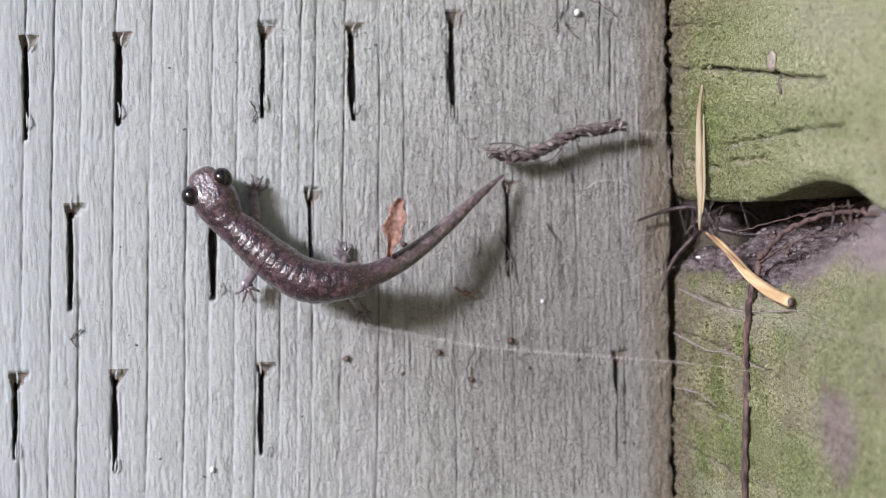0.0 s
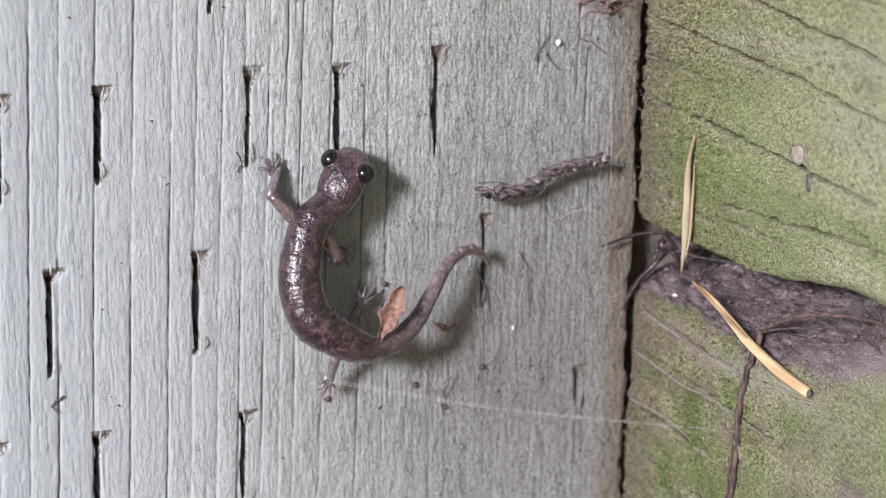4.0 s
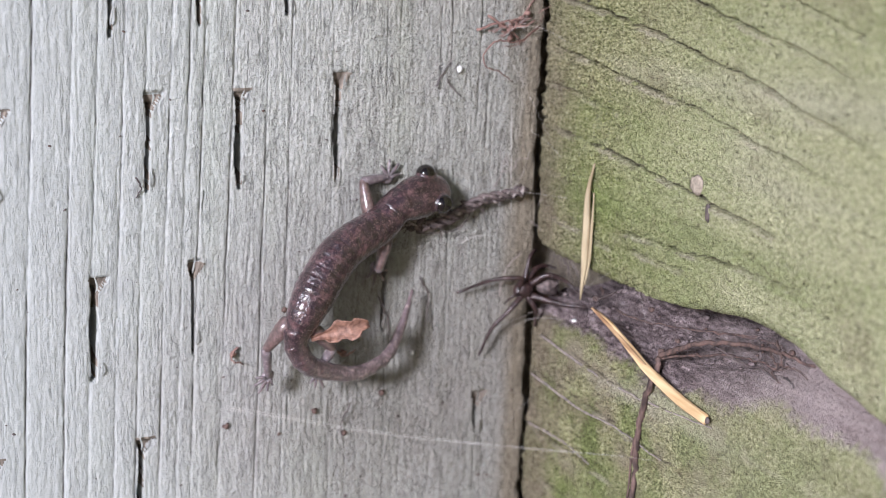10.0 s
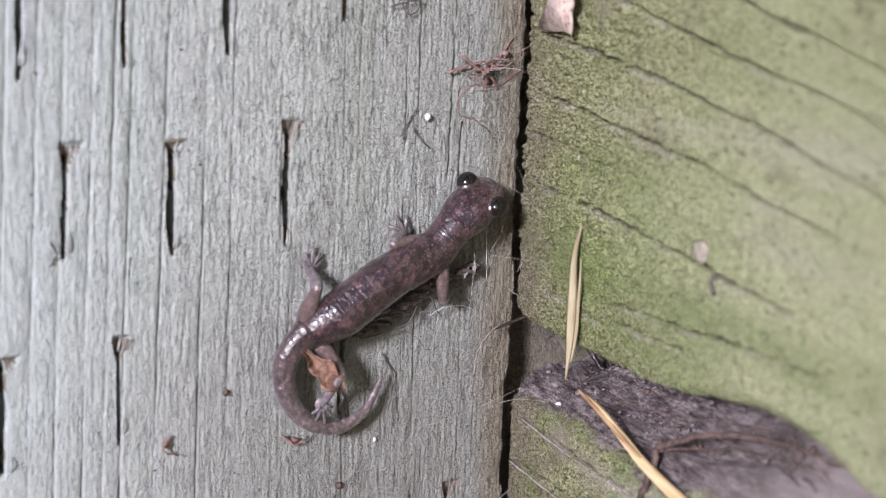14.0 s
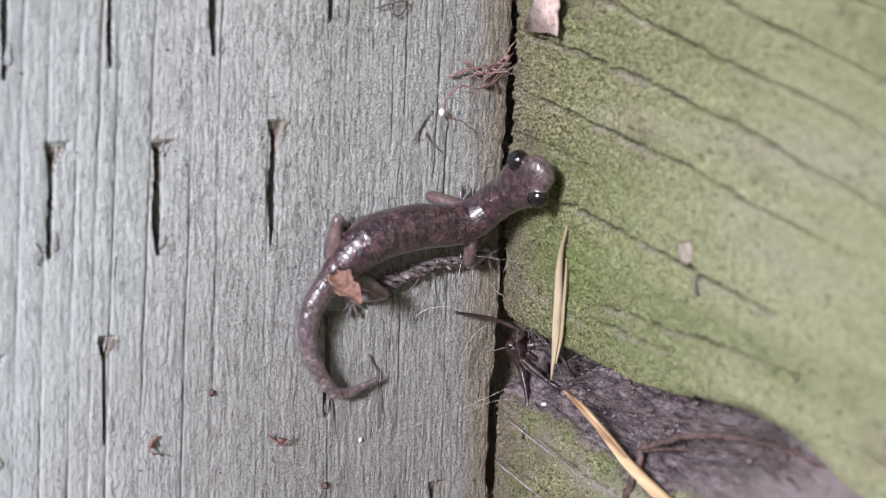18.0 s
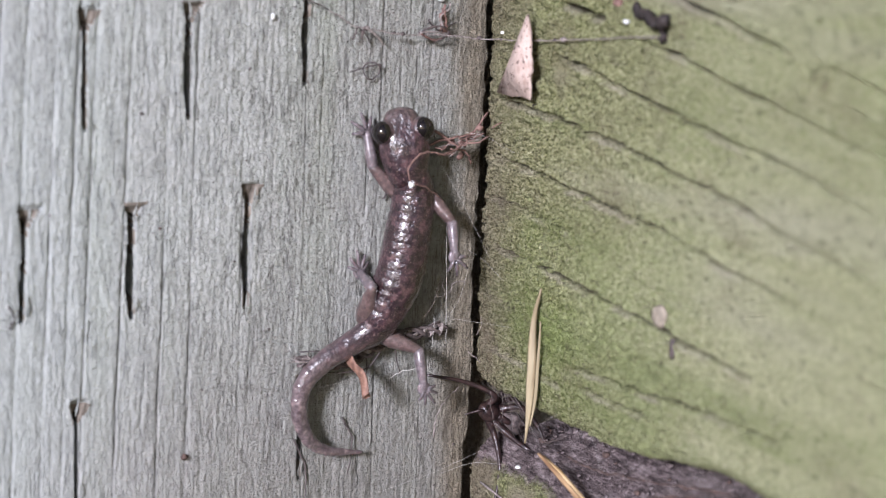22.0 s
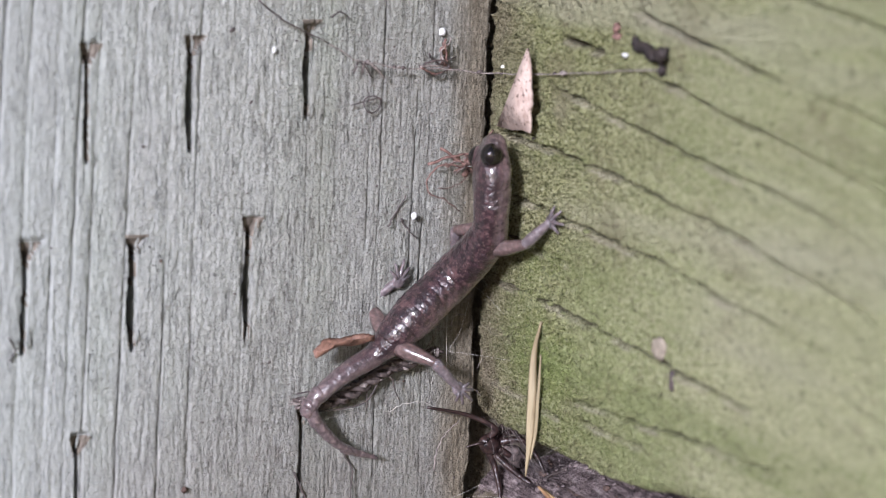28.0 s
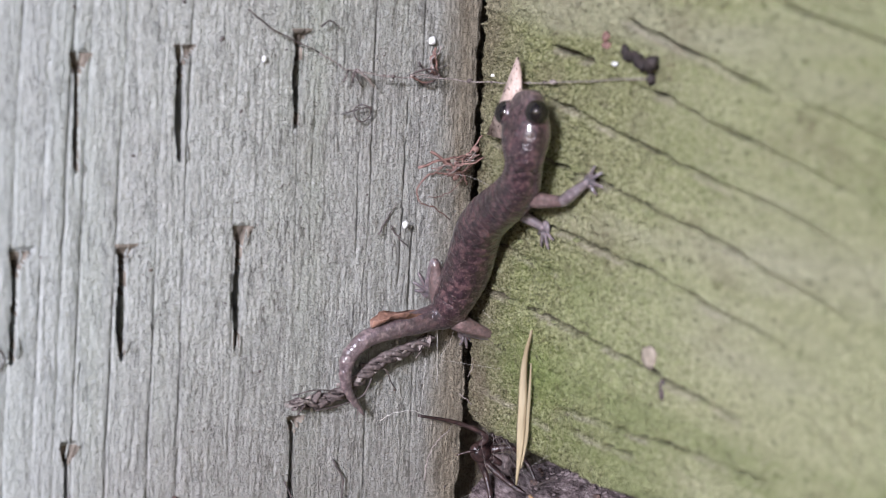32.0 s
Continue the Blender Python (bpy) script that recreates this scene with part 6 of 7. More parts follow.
stride(9.5, 0.35,
       [(16.9, -2.7, 4.6), (9.5, -4.0, 1.7), (5.7, -4.8, 0.3), (-0.4, -6.3, -0.6), (-5.1, -7.9, -2.8), (-7.2, -9.1, -7.3), (-7.4, -9.1, -11.7), (-3.8, -8.4, -16.4), (0.7, -7.7, -18.6), (5.4, -6.4, -17.0), (8.2, -4.7, -13.2), (10.7, -3.1, -10.0)],
       [(7.1, -0.6, -6.3), (0.7, -0.6, 2.9), (-5.3, -8.8, -16.7), (-13.2, -2.1, -10.0)], (-5.7, -9.7, -10.5), (1.5, -12.1, -10.0))
stride(10, 0.35,
       [(16.4, -2.7, 5.5), (9.2, -3.9, 4.0), (5.7, -4.6, 1.6), (-0.3, -5.9, -1.2), (-4.4, -7.3, -5.4), (-7.0, -8.3, -9.5), (-7.6, -8.2, -12.4), (-5.9, -8.0, -15.4), (-1.9, -7.4, -17.3), (2.5, -6.8, -18.0), (6.8, -5.7, -16.6), (9.4, -4.4, -13.4), (11.5, -2.9, -9.6)],
       [(7.2, -0.6, -5.7), (8.6, -0.6, 7.0), (-3.6, -5.5, -17.8), (-10.1, -4.5, -17.7)], (-5.8, -8.8, -11.7), (2.0, -11.2, -9.6))
stride(10.5, 0.35,
       [(17.2, -2.6, 9.7), (10.5, -3.8, 5.4), (6.6, -4.4, 2.4), (1.9, -5.6, -0.3), (-1.9, -6.7, -4.2), (-4.5, -7.4, -8.1), (-4.0, -7.3, -11.1), (-0.4, -6.8, -15.2), (4.6, -5.9, -18.8), (8.9, -4.9, -18.8), (11.3, -3.7, -16.0), (12.7, -2.7, -13.4)],
       [(13.8, -2.7, -1.8), (4.7, -0.6, 3.3), (-1.6, -3.4, -16.2), (-7.8, -0.6, -3.2)], (-2.9, -7.9, -11.0), (4.6, -10.3, -10.3))
stride(11, 0.35,
       [(18.9, -2.6, 9.6), (10.8, -3.7, 6.8), (7.0, -4.2, 3.9), (2.6, -5.1, -0.4), (-0.1, -5.9, -3.6), (-2.5, -6.3, -6.2), (-3.7, -6.2, -8.4), (-3.2, -6.0, -11.2), (-0.1, -5.5, -14.1), (4.4, -5.0, -16.1), (9.1, -4.1, -15.4), (12.5, -3.1, -12.8), (13.9, -2.3, -10.3)],
       [(11.7, -2.1, -2.8), (4.8, -0.6, 3.6), (6.9, -11.0, -5.9), (-1.8, -0.6, -0.0)], (-2.8, -6.8, -9.4), (5.4, -7.7, -9.0))
stride(11.5, 0.35,
       [(27.1, -2.5, 8.5), (19.7, -3.6, 6.5), (15.7, -4.0, 5.1), (8.0, -4.6, 2.2), (3.3, -5.1, -1.0), (0.0, -5.2, -3.8), (-1.4, -5.0, -6.2), (-0.5, -4.6, -10.5), (3.1, -4.1, -14.0), (8.1, -3.6, -15.2), (12.2, -2.8, -13.3), (14.0, -2.1, -9.4)],
       [(11.6, -4.4, -2.6), (15.4, -0.6, 8.4), (7.7, -4.0, -9.3), (-4.7, -0.6, -0.3)], (0.4, -5.6, -5.4), (6.5, -6.5, -9.6))
stride(12, 0.15,
       [(26.7, -2.5, 11.5), (18.3, -3.6, 8.4), (14.4, -3.9, 5.9), (8.6, -4.5, 2.5), (4.5, -4.9, -1.7), (1.5, -4.9, -3.7), (0.0, -4.7, -5.6), (-0.8, -4.4, -8.7), (0.1, -4.0, -12.2), (2.9, -3.5, -15.2), (6.1, -3.0, -16.0), (8.8, -2.5, -14.9), (10.5, -2.0, -12.7)],
       [(22.6, -5.8, 4.1), (13.4, -0.6, 7.8), (4.7, -4.0, -12.7), (-5.3, -0.6, 2.6)], (1.4, -5.3, -5.7), (7.1, -6.2, -10.8))
stride(12.5, 0.15,
       [(28.3, -2.7, 11.3), (21.6, -3.5, 6.7), (17.6, -3.8, 4.4), (11.7, -4.4, 1.6), (6.1, -4.7, -0.9), (2.0, -4.6, -3.4), (-0.0, -4.4, -5.8), (-0.1, -4.0, -9.4), (2.3, -3.6, -13.4), (7.3, -3.1, -14.7), (11.3, -2.5, -13.4), (13.4, -1.9, -10.3)],
       [(22.9, -0.6, 0.5), (16.7, -0.6, 7.3), (6.5, -2.5, -11.6), (5.5, -0.6, 3.3)], (2.3, -5.1, -4.2), (7.0, -6.0, -10.0))
stride(13, 0.15,
       [(28.3, -2.6, 11.4), (21.3, -3.4, 7.5), (18.3, -3.6, 5.3), (13.2, -3.9, 1.7), (8.1, -3.9, -1.4), (4.0, -3.5, -3.7), (1.5, -3.2, -5.0), (0.0, -2.9, -8.0), (0.7, -2.7, -11.3), (3.4, -2.5, -14.3), (7.7, -2.2, -16.3), (11.2, -1.9, -14.5), (12.9, -1.6, -11.2)],
       [(23.6, -0.6, 0.3), (16.3, -0.6, 8.1), (5.8, -2.9, -13.1), (5.1, -0.6, 3.8)], (1.6, -3.9, -5.5), (8.6, -4.8, -10.7))
stride(14, 0.4,
       [(27.6, -2.4, 12.7), (21.8, -3.4, 8.4), (18.9, -3.6, 5.5), (12.6, -3.9, 2.7), (7.1, -3.9, -0.8), (3.6, -3.5, -2.7), (1.5, -3.2, -4.3), (0.2, -3.0, -7.0), (0.7, -2.7, -10.7), (3.4, -2.4, -14.3), (7.7, -2.1, -15.8), (11.2, -1.9, -14.2), (13.1, -1.6, -11.2)],
       [(23.0, -0.6, -0.6), (16.7, -0.6, 7.3), (4.9, -3.2, -12.2), (4.3, -0.6, 3.9)], (1.7, -3.9, -4.5), (7.4, -4.8, -10.9))
stride(14.5, 0.4,
       [(28.3, -6.2, 14.7), (23.6, -3.4, 8.2), (20.4, -3.6, 6.8), (15.0, -3.9, 7.0), (8.4, -3.9, 6.8), (3.7, -3.5, 3.1), (2.9, -3.0, 0.0), (2.3, -2.8, -3.8), (3.2, -2.5, -7.5), (5.9, -2.3, -11.4), (9.8, -2.1, -13.4), (13.0, -1.8, -14.1), (15.3, -1.6, -12.1)],
       [(22.2, -1.7, -1.3), (22.7, -3.0, 15.8), (8.7, -0.6, -0.9), (1.3, -0.6, 2.5)], (4.9, -3.2, -0.5), (6.9, -10.0, -1.5))
stride(16.5, 0.6,
       [(28.3, -15.2, 14.3), (27.3, -5.2, 7.7), (22.9, -4.8, 6.5), (17.8, -4.3, 6.1), (12.8, -3.9, 5.8), (8.0, -3.5, 3.4), (6.1, -3.0, 0.7), (4.6, -2.7, -2.7), (5.0, -2.4, -6.3), (7.4, -2.2, -9.1), (10.6, -1.9, -10.1), (14.1, -1.6, -11.2)],
       [(21.5, -0.6, -0.0), (27.3, -0.6, 11.6), (14.0, -0.6, -2.9), (7.3, -0.6, 10.9)], (8.8, -3.2, 2.5), (10.7, -10.0, 1.8))
stride(17, 0.5,
       [(27.6, -4.4, 16.4), (25.1, -5.2, 9.3), (23.0, -4.8, 6.6), (16.8, -4.3, 5.4), (11.6, -3.9, 5.0), (7.7, -3.5, 3.4), (6.2, -3.0, 1.0), (4.2, -2.8, -1.6), (3.5, -2.5, -4.7), (4.9, -2.3, -8.1), (8.0, -2.1, -10.2), (11.1, -1.8, -10.2), (14.2, -1.6, -10.0)],
       [(23.2, -0.8, -0.9), (24.0, -0.6, 9.0), (11.7, -3.2, -5.2), (7.7, -0.6, 11.0)], (6.8, -3.2, 1.0), (9.3, -10.0, 2.5))
stride(17.5, 0.55,
       [(28.3, -15.3, 21.8), (28.3, -6.9, 15.8), (26.7, -3.6, 11.9), (20.2, -3.9, 8.1), (14.5, -3.9, 5.9), (11.5, -3.5, 4.2), (8.9, -3.2, 2.6), (7.1, -2.8, -0.8), (6.6, -2.5, -5.5), (7.9, -2.2, -9.6), (10.6, -1.9, -12.4), (14.9, -1.6, -12.0)],
       [(26.4, -0.6, 5.3), (24.9, -0.6, 11.4), (14.2, -0.6, -1.4), (15.2, -0.6, 9.3)], (8.1, -3.9, 1.6), (12.6, -4.8, -0.9))
stride(18, 0.6,
       [(28.3, -16.0, 17.6), (27.5, -7.3, 12.2), (24.4, -4.8, 9.0), (18.2, -4.3, 8.7), (12.6, -3.9, 7.6), (8.9, -3.5, 4.6), (7.1, -3.0, 2.3), (5.4, -2.8, -0.6), (5.0, -2.5, -4.2), (6.3, -2.3, -8.0), (8.7, -2.1, -11.2), (10.7, -1.8, -11.9), (14.1, -1.6, -11.0)],
       [(29.7, -1.0, 3.6), (25.8, -0.6, 10.3), (11.4, -0.6, -0.6), (10.8, -0.6, 7.7)], (7.3, -3.2, 4.3), (7.5, -10.0, 2.7))
stride(18.5, 0.2,
       [(28.3, -6.1, 25.6), (28.0, -3.4, 17.3), (26.9, -3.6, 14.6), (22.2, -3.9, 10.5), (16.3, -3.9, 5.8), (11.8, -3.5, 3.3), (9.5, -3.0, 0.6), (7.9, -2.7, -2.8), (8.4, -2.4, -6.4), (11.0, -2.2, -10.0), (13.4, -1.9, -10.4), (17.4, -1.6, -9.3)],
       [(32.1, -9.9, 15.9), (23.6, -0.6, 12.1), (11.2, -2.9, -6.3), (8.2, -0.6, 7.4)], (10.0, -3.2, 4.1), (9.6, -10.0, 3.2))
stride(19, 0.2,
       [(30.3, -8.7, 27.5), (29.3, -7.6, 21.5), (29.1, -4.7, 17.4), (24.8, -3.9, 13.0), (19.1, -3.9, 8.5), (13.4, -3.5, 5.0), (10.6, -3.0, 2.8), (8.6, -2.8, -0.2), (7.5, -2.5, -3.6), (8.3, -2.3, -7.3), (10.8, -2.1, -10.4), (13.2, -1.8, -11.2), (15.8, -1.6, -11.2)],
       [(32.1, -11.4, 14.8), (28.0, -0.6, 20.5), (12.0, -3.8, -4.5), (18.8, -1.7, 12.7)], (9.2, -0.9, 3.5), (11.6, -6.0, 1.3))
stride(19.5, 0.15,
       [(28.3, -5.3, 29.6), (28.3, -4.0, 22.6), (27.4, -3.6, 18.8), (23.1, -3.9, 13.8), (17.8, -3.9, 9.6), (13.7, -3.5, 5.8), (10.7, -3.0, 2.9), (7.8, -2.6, -1.2), (7.8, -2.2, -4.7), (10.0, -1.9, -8.7), (12.7, -1.6, -11.5)],
       [(32.1, -9.3, 13.5), (25.1, -0.6, 21.4), (21.3, -9.1, 1.9), (15.0, -0.6, 9.8)], (10.2, -0.9, 5.9), (12.0, -6.0, 3.2))
stride(20, 0.1,
       [(28.3, -7.3, 30.2), (28.3, -5.3, 24.6), (27.2, -3.6, 20.8), (23.4, -3.9, 15.2), (20.2, -3.9, 9.5), (15.9, -3.5, 4.3), (12.8, -3.0, 2.5), (9.7, -2.8, 1.4), (7.6, -2.5, -0.9), (7.3, -2.3, -4.4), (8.4, -2.1, -8.2), (10.9, -1.8, -10.8), (13.6, -1.6, -11.9)],
       [(28.4, -7.0, 10.8), (24.4, -0.6, 21.1), (20.9, -7.0, -3.1), (16.4, -0.6, 10.6)], (11.6, -0.9, 3.7), (12.8, -6.0, 0.5))
stride(20.5, 0.32,
       [(25.0, -2.4, 32.1), (24.2, -3.4, 26.3), (23.8, -3.6, 22.3), (22.2, -3.9, 17.2), (20.4, -3.9, 12.0), (18.4, -3.5, 6.4), (15.3, -3.1, 3.9), (11.5, -2.8, 1.9), (8.4, -2.5, -1.0), (7.6, -2.1, -5.6), (8.3, -2.0, -8.4), (9.4, -1.8, -11.1), (11.9, -1.6, -12.6)],
       [(26.9, -7.3, 14.6), (21.4, -0.6, 22.7), (20.4, -7.7, -2.3), (16.9, -0.6, 10.0)], (13.1, -0.9, 4.3), (13.7, -6.0, 0.8))
stride(21, 0.32,
       [(19.9, -2.4, 30.3), (20.1, -3.4, 24.4), (21.0, -3.6, 20.5), (20.4, -3.9, 15.4), (19.5, -3.9, 10.1), (16.6, -3.5, 4.2), (13.6, -3.0, 2.1), (10.4, -2.8, 0.3), (8.1, -2.5, -2.3), (7.5, -2.3, -5.8), (8.9, -2.1, -9.2), (11.3, -1.8, -11.2), (15.3, -1.6, -12.0)],
       [(25.0, -8.1, 12.4), (15.9, -0.6, 28.0), (21.7, -7.0, -3.1), (15.7, -0.6, 10.3)], (13.2, -0.9, 1.3), (13.8, -6.0, -2.2))
stride(22, 0.32,
       [(19.3, -2.4, 30.0), (19.8, -3.4, 24.2), (20.9, -3.6, 20.3), (20.3, -3.9, 15.4), (19.3, -3.9, 10.1), (16.6, -3.5, 4.2), (13.6, -3.0, 2.1), (10.4, -2.8, 0.3), (8.0, -2.5, -2.3), (7.5, -2.3, -5.8), (8.8, -2.1, -9.2), (11.3, -1.8, -11.2), (15.4, -1.6, -12.1)],
       [(25.0, -8.1, 12.0), (15.7, -0.6, 27.7), (21.8, -6.8, -3.2), (15.7, -0.6, 10.3)], (13.2, -0.9, 1.3), (13.8, -6.0, -2.2))
stride(23, 0.32,
       [(17.3, -2.4, 33.8), (17.6, -3.4, 26.8), (17.8, -3.6, 23.4), (17.5, -3.9, 17.2), (17.3, -3.9, 11.8), (16.2, -3.5, 5.5), (15.1, -3.0, 2.7), (12.7, -2.8, -0.2), (10.7, -2.5, -3.2), (9.8, -2.3, -6.7), (10.0, -2.1, -10.0), (11.3, -1.8, -12.4), (13.7, -1.6, -13.4)],
       [(23.2, -4.9, 16.9), (14.8, -0.6, 24.7), (19.7, -8.3, -2.6), (10.3, -0.6, 7.5)], (13.3, -0.9, 2.6), (13.9, -6.0, -0.8))
stride(23.5, 0.32,
       [(23.4, -2.4, 31.7), (20.9, -3.4, 25.4), (20.3, -3.6, 21.2), (19.1, -3.9, 16.1), (17.5, -3.9, 10.5), (16.1, -3.5, 4.7), (14.6, -3.2, 2.2), (11.8, -2.8, -1.0), (9.8, -2.5, -4.2), (9.5, -2.1, -8.5), (10.8, -1.9, -12.2), (14.1, -1.6, -13.9)],
       [(23.9, -7.8, 13.3), (16.6, -0.6, 29.5), (19.9, -8.5, -3.6), (12.5, -0.6, 10.9)], (13.7, -0.9, 4.0), (14.9, -6.0, 0.7))
stride(24, 0.32,
       [(22.3, -2.4, 31.5), (20.2, -3.4, 25.9), (18.4, -3.6, 22.1), (16.0, -3.9, 16.5), (15.9, -3.9, 9.9), (14.6, -3.5, 2.6), (13.8, -3.0, 0.0), (11.9, -2.8, -2.6), (10.3, -2.5, -5.3), (10.3, -2.3, -8.2), (11.3, -2.1, -10.5), (13.2, -1.8, -12.2), (15.3, -1.6, -12.8)],
       [(22.8, -7.6, 15.8), (16.1, -0.6, 28.5), (19.5, -8.7, -4.2), (7.7, -0.6, 7.8)], (11.3, -0.9, -1.1), (14.6, -6.0, -1.1))
stride(24.5, 0.9,
       [(28.3, -17.8, 29.7), (28.3, -11.3, 24.0), (28.3, -7.7, 19.6), (27.0, -3.9, 14.8), (22.5, -3.9, 10.9), (17.4, -3.5, 6.7), (14.2, -3.0, 3.8), (13.5, -2.7, 1.3), (14.3, -2.4, -2.3), (16.3, -2.0, -6.0), (19.5, -1.6, -10.5)],
       [(32.1, -5.2, 13.0), (27.9, -0.6, 16.1), (19.1, -2.7, -2.7), (21.9, -0.6, 13.6)], (13.9, -0.9, 8.7), (13.4, -6.0, 4.8))
stride(24.7, 1.1,
       [(28.3, -12.9, 31.4), (28.3, -13.0, 24.6), (28.3, -11.5, 20.9), (28.3, -5.1, 16.3), (24.5, -3.9, 12.2), (18.5, -3.5, 6.7), (14.3, -3.0, 4.4), (10.6, -2.6, 1.3), (12.3, -2.2, -4.0), (16.2, -1.9, -7.5), (19.8, -1.6, -9.4)],
       [(32.1, -17.4, 22.5), (26.4, -4.0, 17.6), (19.4, -1.9, -2.7), (21.2, -0.6, 13.4)], (16.1, -3.9, 6.0), (12.0, -4.8, 3.4))
stride(25, 1.1,
       [(28.3, -11.4, 32.6), (27.5, -12.4, 25.4), (27.9, -10.3, 21.4), (26.8, -4.3, 15.8), (22.6, -3.9, 11.9), (18.4, -3.5, 7.9), (16.3, -3.0, 6.2), (13.5, -2.8, 4.8), (11.1, -2.5, 2.4), (10.0, -2.3, 0.1), (11.1, -2.1, -2.9), (14.0, -1.8, -6.1), (18.7, -1.6, -7.6)],
       [(32.1, -18.1, 23.2), (28.5, -2.3, 18.9), (26.9, -1.6, 3.9), (19.4, -0.6, 12.8)], (17.3, -3.2, 7.6), (10.4, -6.3, 6.4))
stride(25.5, 1.25,
       [(28.3, -10.3, 31.6), (27.5, -11.4, 23.2), (27.9, -9.8, 19.9), (26.4, -4.3, 14.1), (22.1, -3.9, 10.1), (17.9, -3.5, 6.5), (16.3, -3.0, 4.8), (12.8, -2.8, 3.0), (10.0, -2.5, 0.5), (9.5, -2.3, -1.6), (11.9, -2.1, -4.4), (14.3, -1.8, -6.6), (17.6, -1.6, -8.1)],
       [(32.1, -19.3, 23.7), (28.9, -1.9, 17.3), (25.5, -5.8, 1.1), (20.2, -0.6, 14.4)], (16.1, -3.2, 7.3), (8.2, -3.0, 5.9))
stride(27.5, 1.3,
       [(28.3, -8.9, 31.5), (27.5, -10.3, 23.6), (27.9, -9.0, 19.4), (26.3, -4.3, 13.8), (22.0, -3.9, 9.8), (18.4, -3.5, 6.4), (16.5, -3.0, 4.5), (13.3, -2.8, 2.7), (10.1, -2.5, 0.4), (8.8, -2.3, -1.4), (10.9, -2.1, -4.7), (13.9, -1.8, -7.2), (17.3, -1.6, -8.7)],
       [(32.1, -17.7, 23.1), (28.1, -1.2, 15.8), (25.0, -9.1, 1.2), (20.8, -0.6, 12.9)], (16.4, -3.2, 6.6), (8.9, -3.3, 5.5))
stride(28, 1.3,
       [(28.3, -8.9, 31.5), (27.5, -10.3, 23.6), (27.9, -9.0, 19.4), (26.3, -4.3, 13.8), (22.0, -3.9, 9.8), (18.4, -3.5, 6.4), (16.5, -3.0, 4.5), (13.3, -2.8, 2.8), (10.1, -2.5, 0.4), (8.8, -2.3, -1.4), (10.9, -2.1, -4.7), (13.9, -1.8, -7.2), (17.3, -1.6, -8.6)],
       [(32.1, -17.7, 23.2), (28.1, -1.2, 15.8), (25.0, -9.1, 1.2), (20.8, -0.6, 12.9)], (16.4, -3.2, 6.6), (8.9, -3.3, 5.6))
stride(29, 1.3,
       [(28.3, -8.9, 31.5), (27.5, -10.3, 23.6), (27.9, -9.0, 19.5), (26.3, -4.3, 13.8), (22.0, -3.9, 9.8), (18.4, -3.5, 6.4), (16.5, -3.0, 4.5), (13.3, -2.8, 2.8), (10.1, -2.5, 0.4), (8.8, -2.3, -1.4), (10.9, -2.1, -4.7), (13.9, -1.8, -7.2), (17.3, -1.6, -8.6)],
       [(32.1, -17.7, 23.2), (28.1, -1.2, 15.8), (25.0, -9.1, 1.2), (20.8, -0.6, 12.9)], (16.4, -3.2, 6.6), (8.9, -3.3, 5.6))
stride(30, 1.3,
       [(28.3, -19.1, 34.4), (27.5, -18.5, 27.4), (27.9, -14.7, 22.8), (28.4, -4.7, 17.6), (23.8, -3.9, 13.2), (19.7, -3.5, 8.7), (17.5, -3.0, 6.5), (14.3, -2.8, 4.1), (11.2, -2.5, 1.9), (9.2, -2.3, -0.2), (9.7, -2.1, -2.8), (12.2, -1.8, -5.6), (15.9, -1.6, -7.2)],
       [(32.1, -18.4, 23.6), (30.3, -6.8, 24.4), (24.8, -1.0, 0.9), (20.2, -0.6, 14.1)], (18.4, -3.2, 10.8), (10.6, -3.0, 8.3))
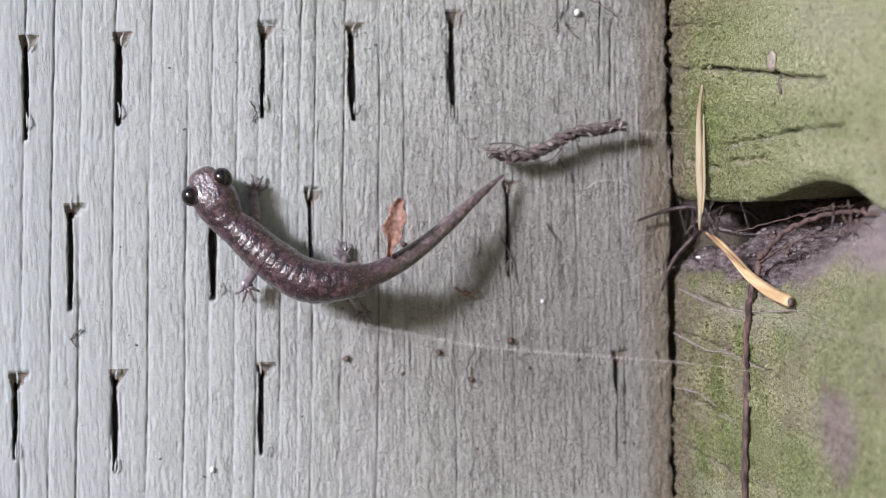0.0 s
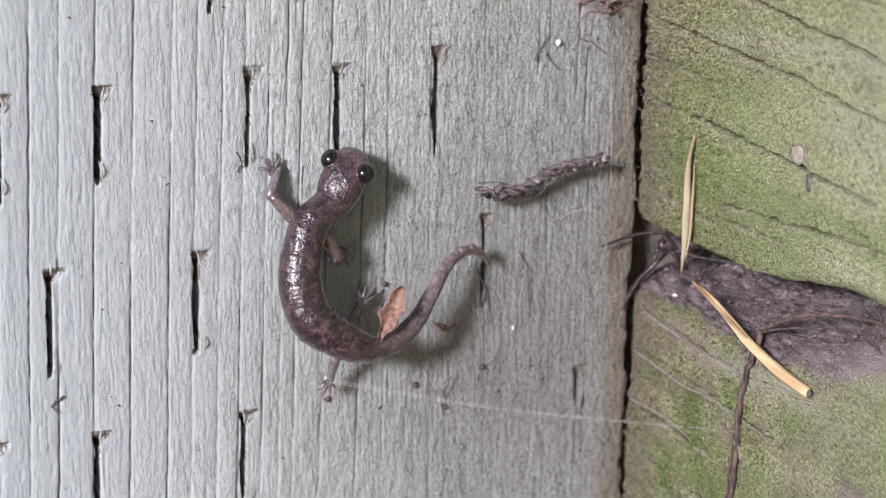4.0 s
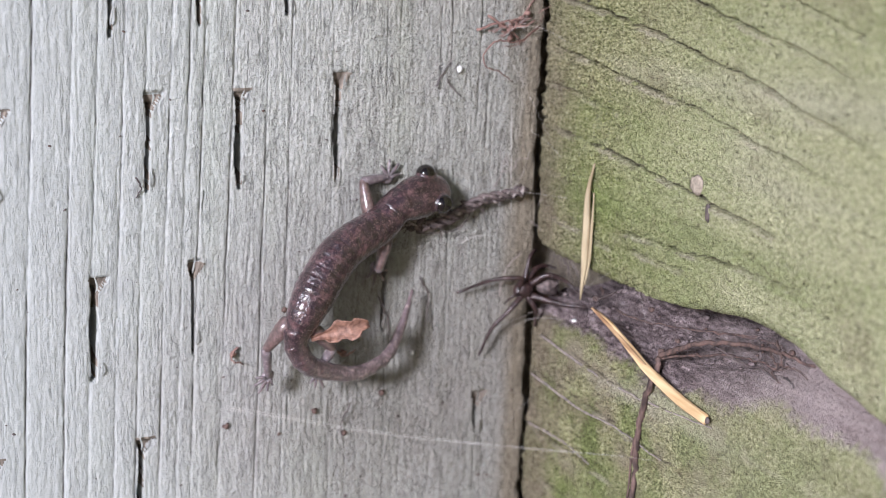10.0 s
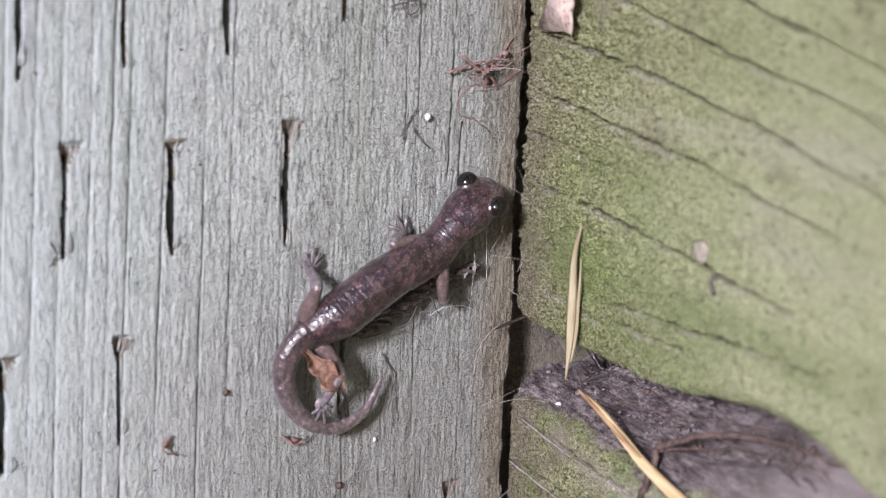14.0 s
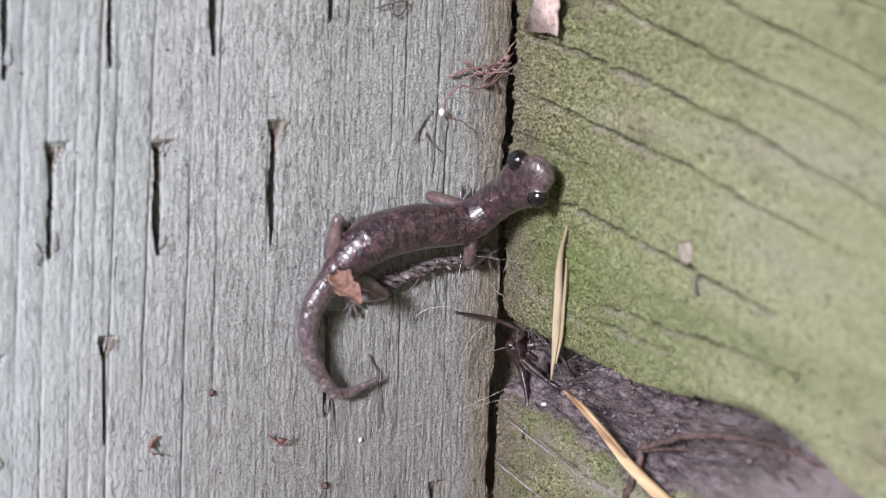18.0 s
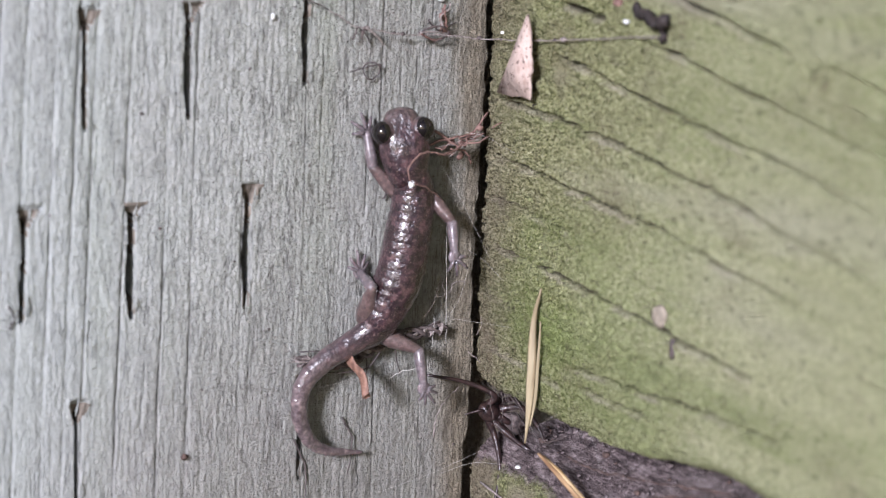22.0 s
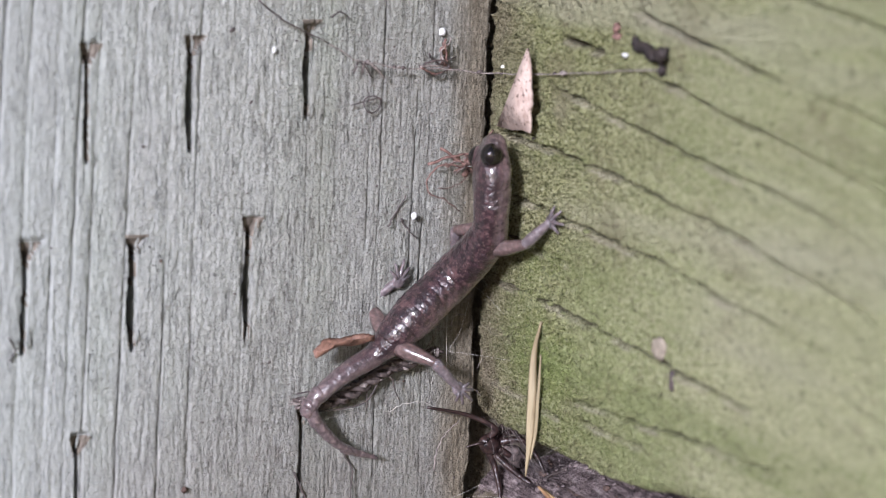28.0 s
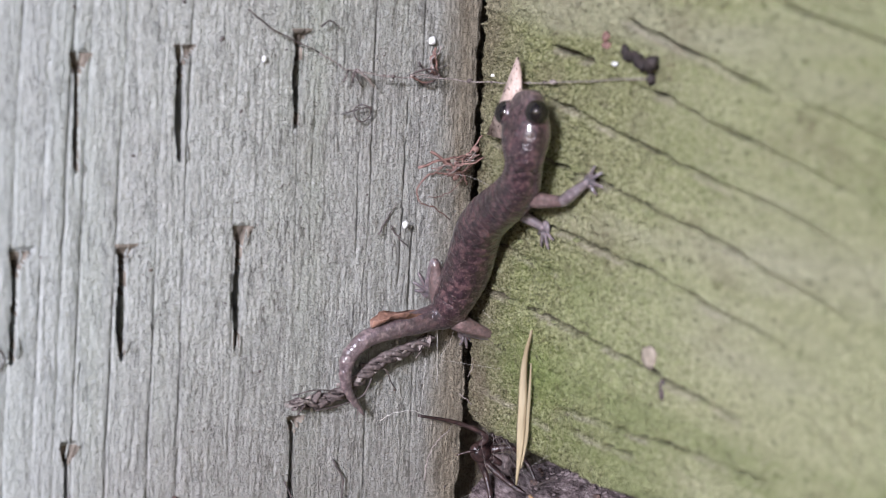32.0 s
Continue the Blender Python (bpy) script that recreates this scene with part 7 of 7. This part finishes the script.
stride(30.5, 1.3,
       [(28.3, -18.8, 34.6), (28.3, -17.1, 26.1), (28.3, -14.0, 22.4), (28.3, -6.0, 18.0), (24.7, -3.9, 13.6), (21.3, -3.5, 11.3), (17.6, -2.9, 6.4), (14.4, -2.4, 2.3), (11.6, -2.0, -0.9), (10.7, -1.8, -3.0), (12.9, -1.6, -4.5)],
       [(32.1, -16.6, 18.5), (29.3, -5.6, 22.0), (25.2, -0.6, 10.0), (21.6, -0.6, 14.0)], (21.0, -3.9, 12.2), (12.0, -4.8, 9.8))
stride(31, 1.2,
       [(28.3, -14.2, 34.2), (27.5, -17.4, 27.3), (27.9, -15.7, 23.2), (28.4, -6.1, 17.6), (25.1, -3.9, 12.0), (21.2, -3.5, 8.8), (18.7, -3.0, 6.3), (15.5, -2.8, 4.0), (13.1, -2.5, 1.4), (11.1, -2.3, -1.6), (9.8, -2.1, -3.6), (10.7, -1.8, -5.2), (12.1, -1.6, -6.1)],
       [(32.1, -17.6, 21.5), (30.0, -7.6, 22.7), (25.3, -0.6, 1.9), (21.0, -0.6, 14.1)], (20.5, -3.2, 10.8), (13.1, -3.0, 8.3))
stride(31.5, 1,
       [(28.3, -15.7, 36.2), (28.3, -17.1, 30.2), (28.3, -17.5, 26.5), (28.3, -11.8, 21.9), (28.2, -3.9, 16.4), (23.0, -3.5, 12.4), (18.8, -2.9, 9.2), (14.7, -2.4, 5.3), (13.2, -2.1, 2.8), (13.8, -1.8, -1.2), (14.9, -1.6, -2.9)],
       [(32.1, -24.3, 30.1), (31.7, -9.8, 25.8), (32.1, -1.1, 11.3), (21.8, -0.6, 11.9)], (21.9, -3.9, 11.7), (14.2, -4.8, 10.8))
stride(32, 0.8,
       [(28.3, -17.9, 38.6), (27.5, -18.9, 32.3), (27.9, -17.3, 27.8), (28.4, -8.9, 21.8), (28.8, -5.3, 15.6), (27.3, -3.5, 10.4), (24.9, -3.0, 9.4), (20.8, -2.8, 8.6), (17.1, -2.5, 7.5), (15.0, -2.3, 5.5), (14.6, -2.1, 3.1), (15.3, -1.8, 0.8), (16.8, -1.6, -1.3)],
       [(32.1, -25.3, 29.6), (32.1, -16.9, 22.7), (31.6, -0.6, 6.6), (26.5, -0.6, 12.0)], (25.1, -3.2, 9.8), (15.4, -3.0, 9.5))

motions()
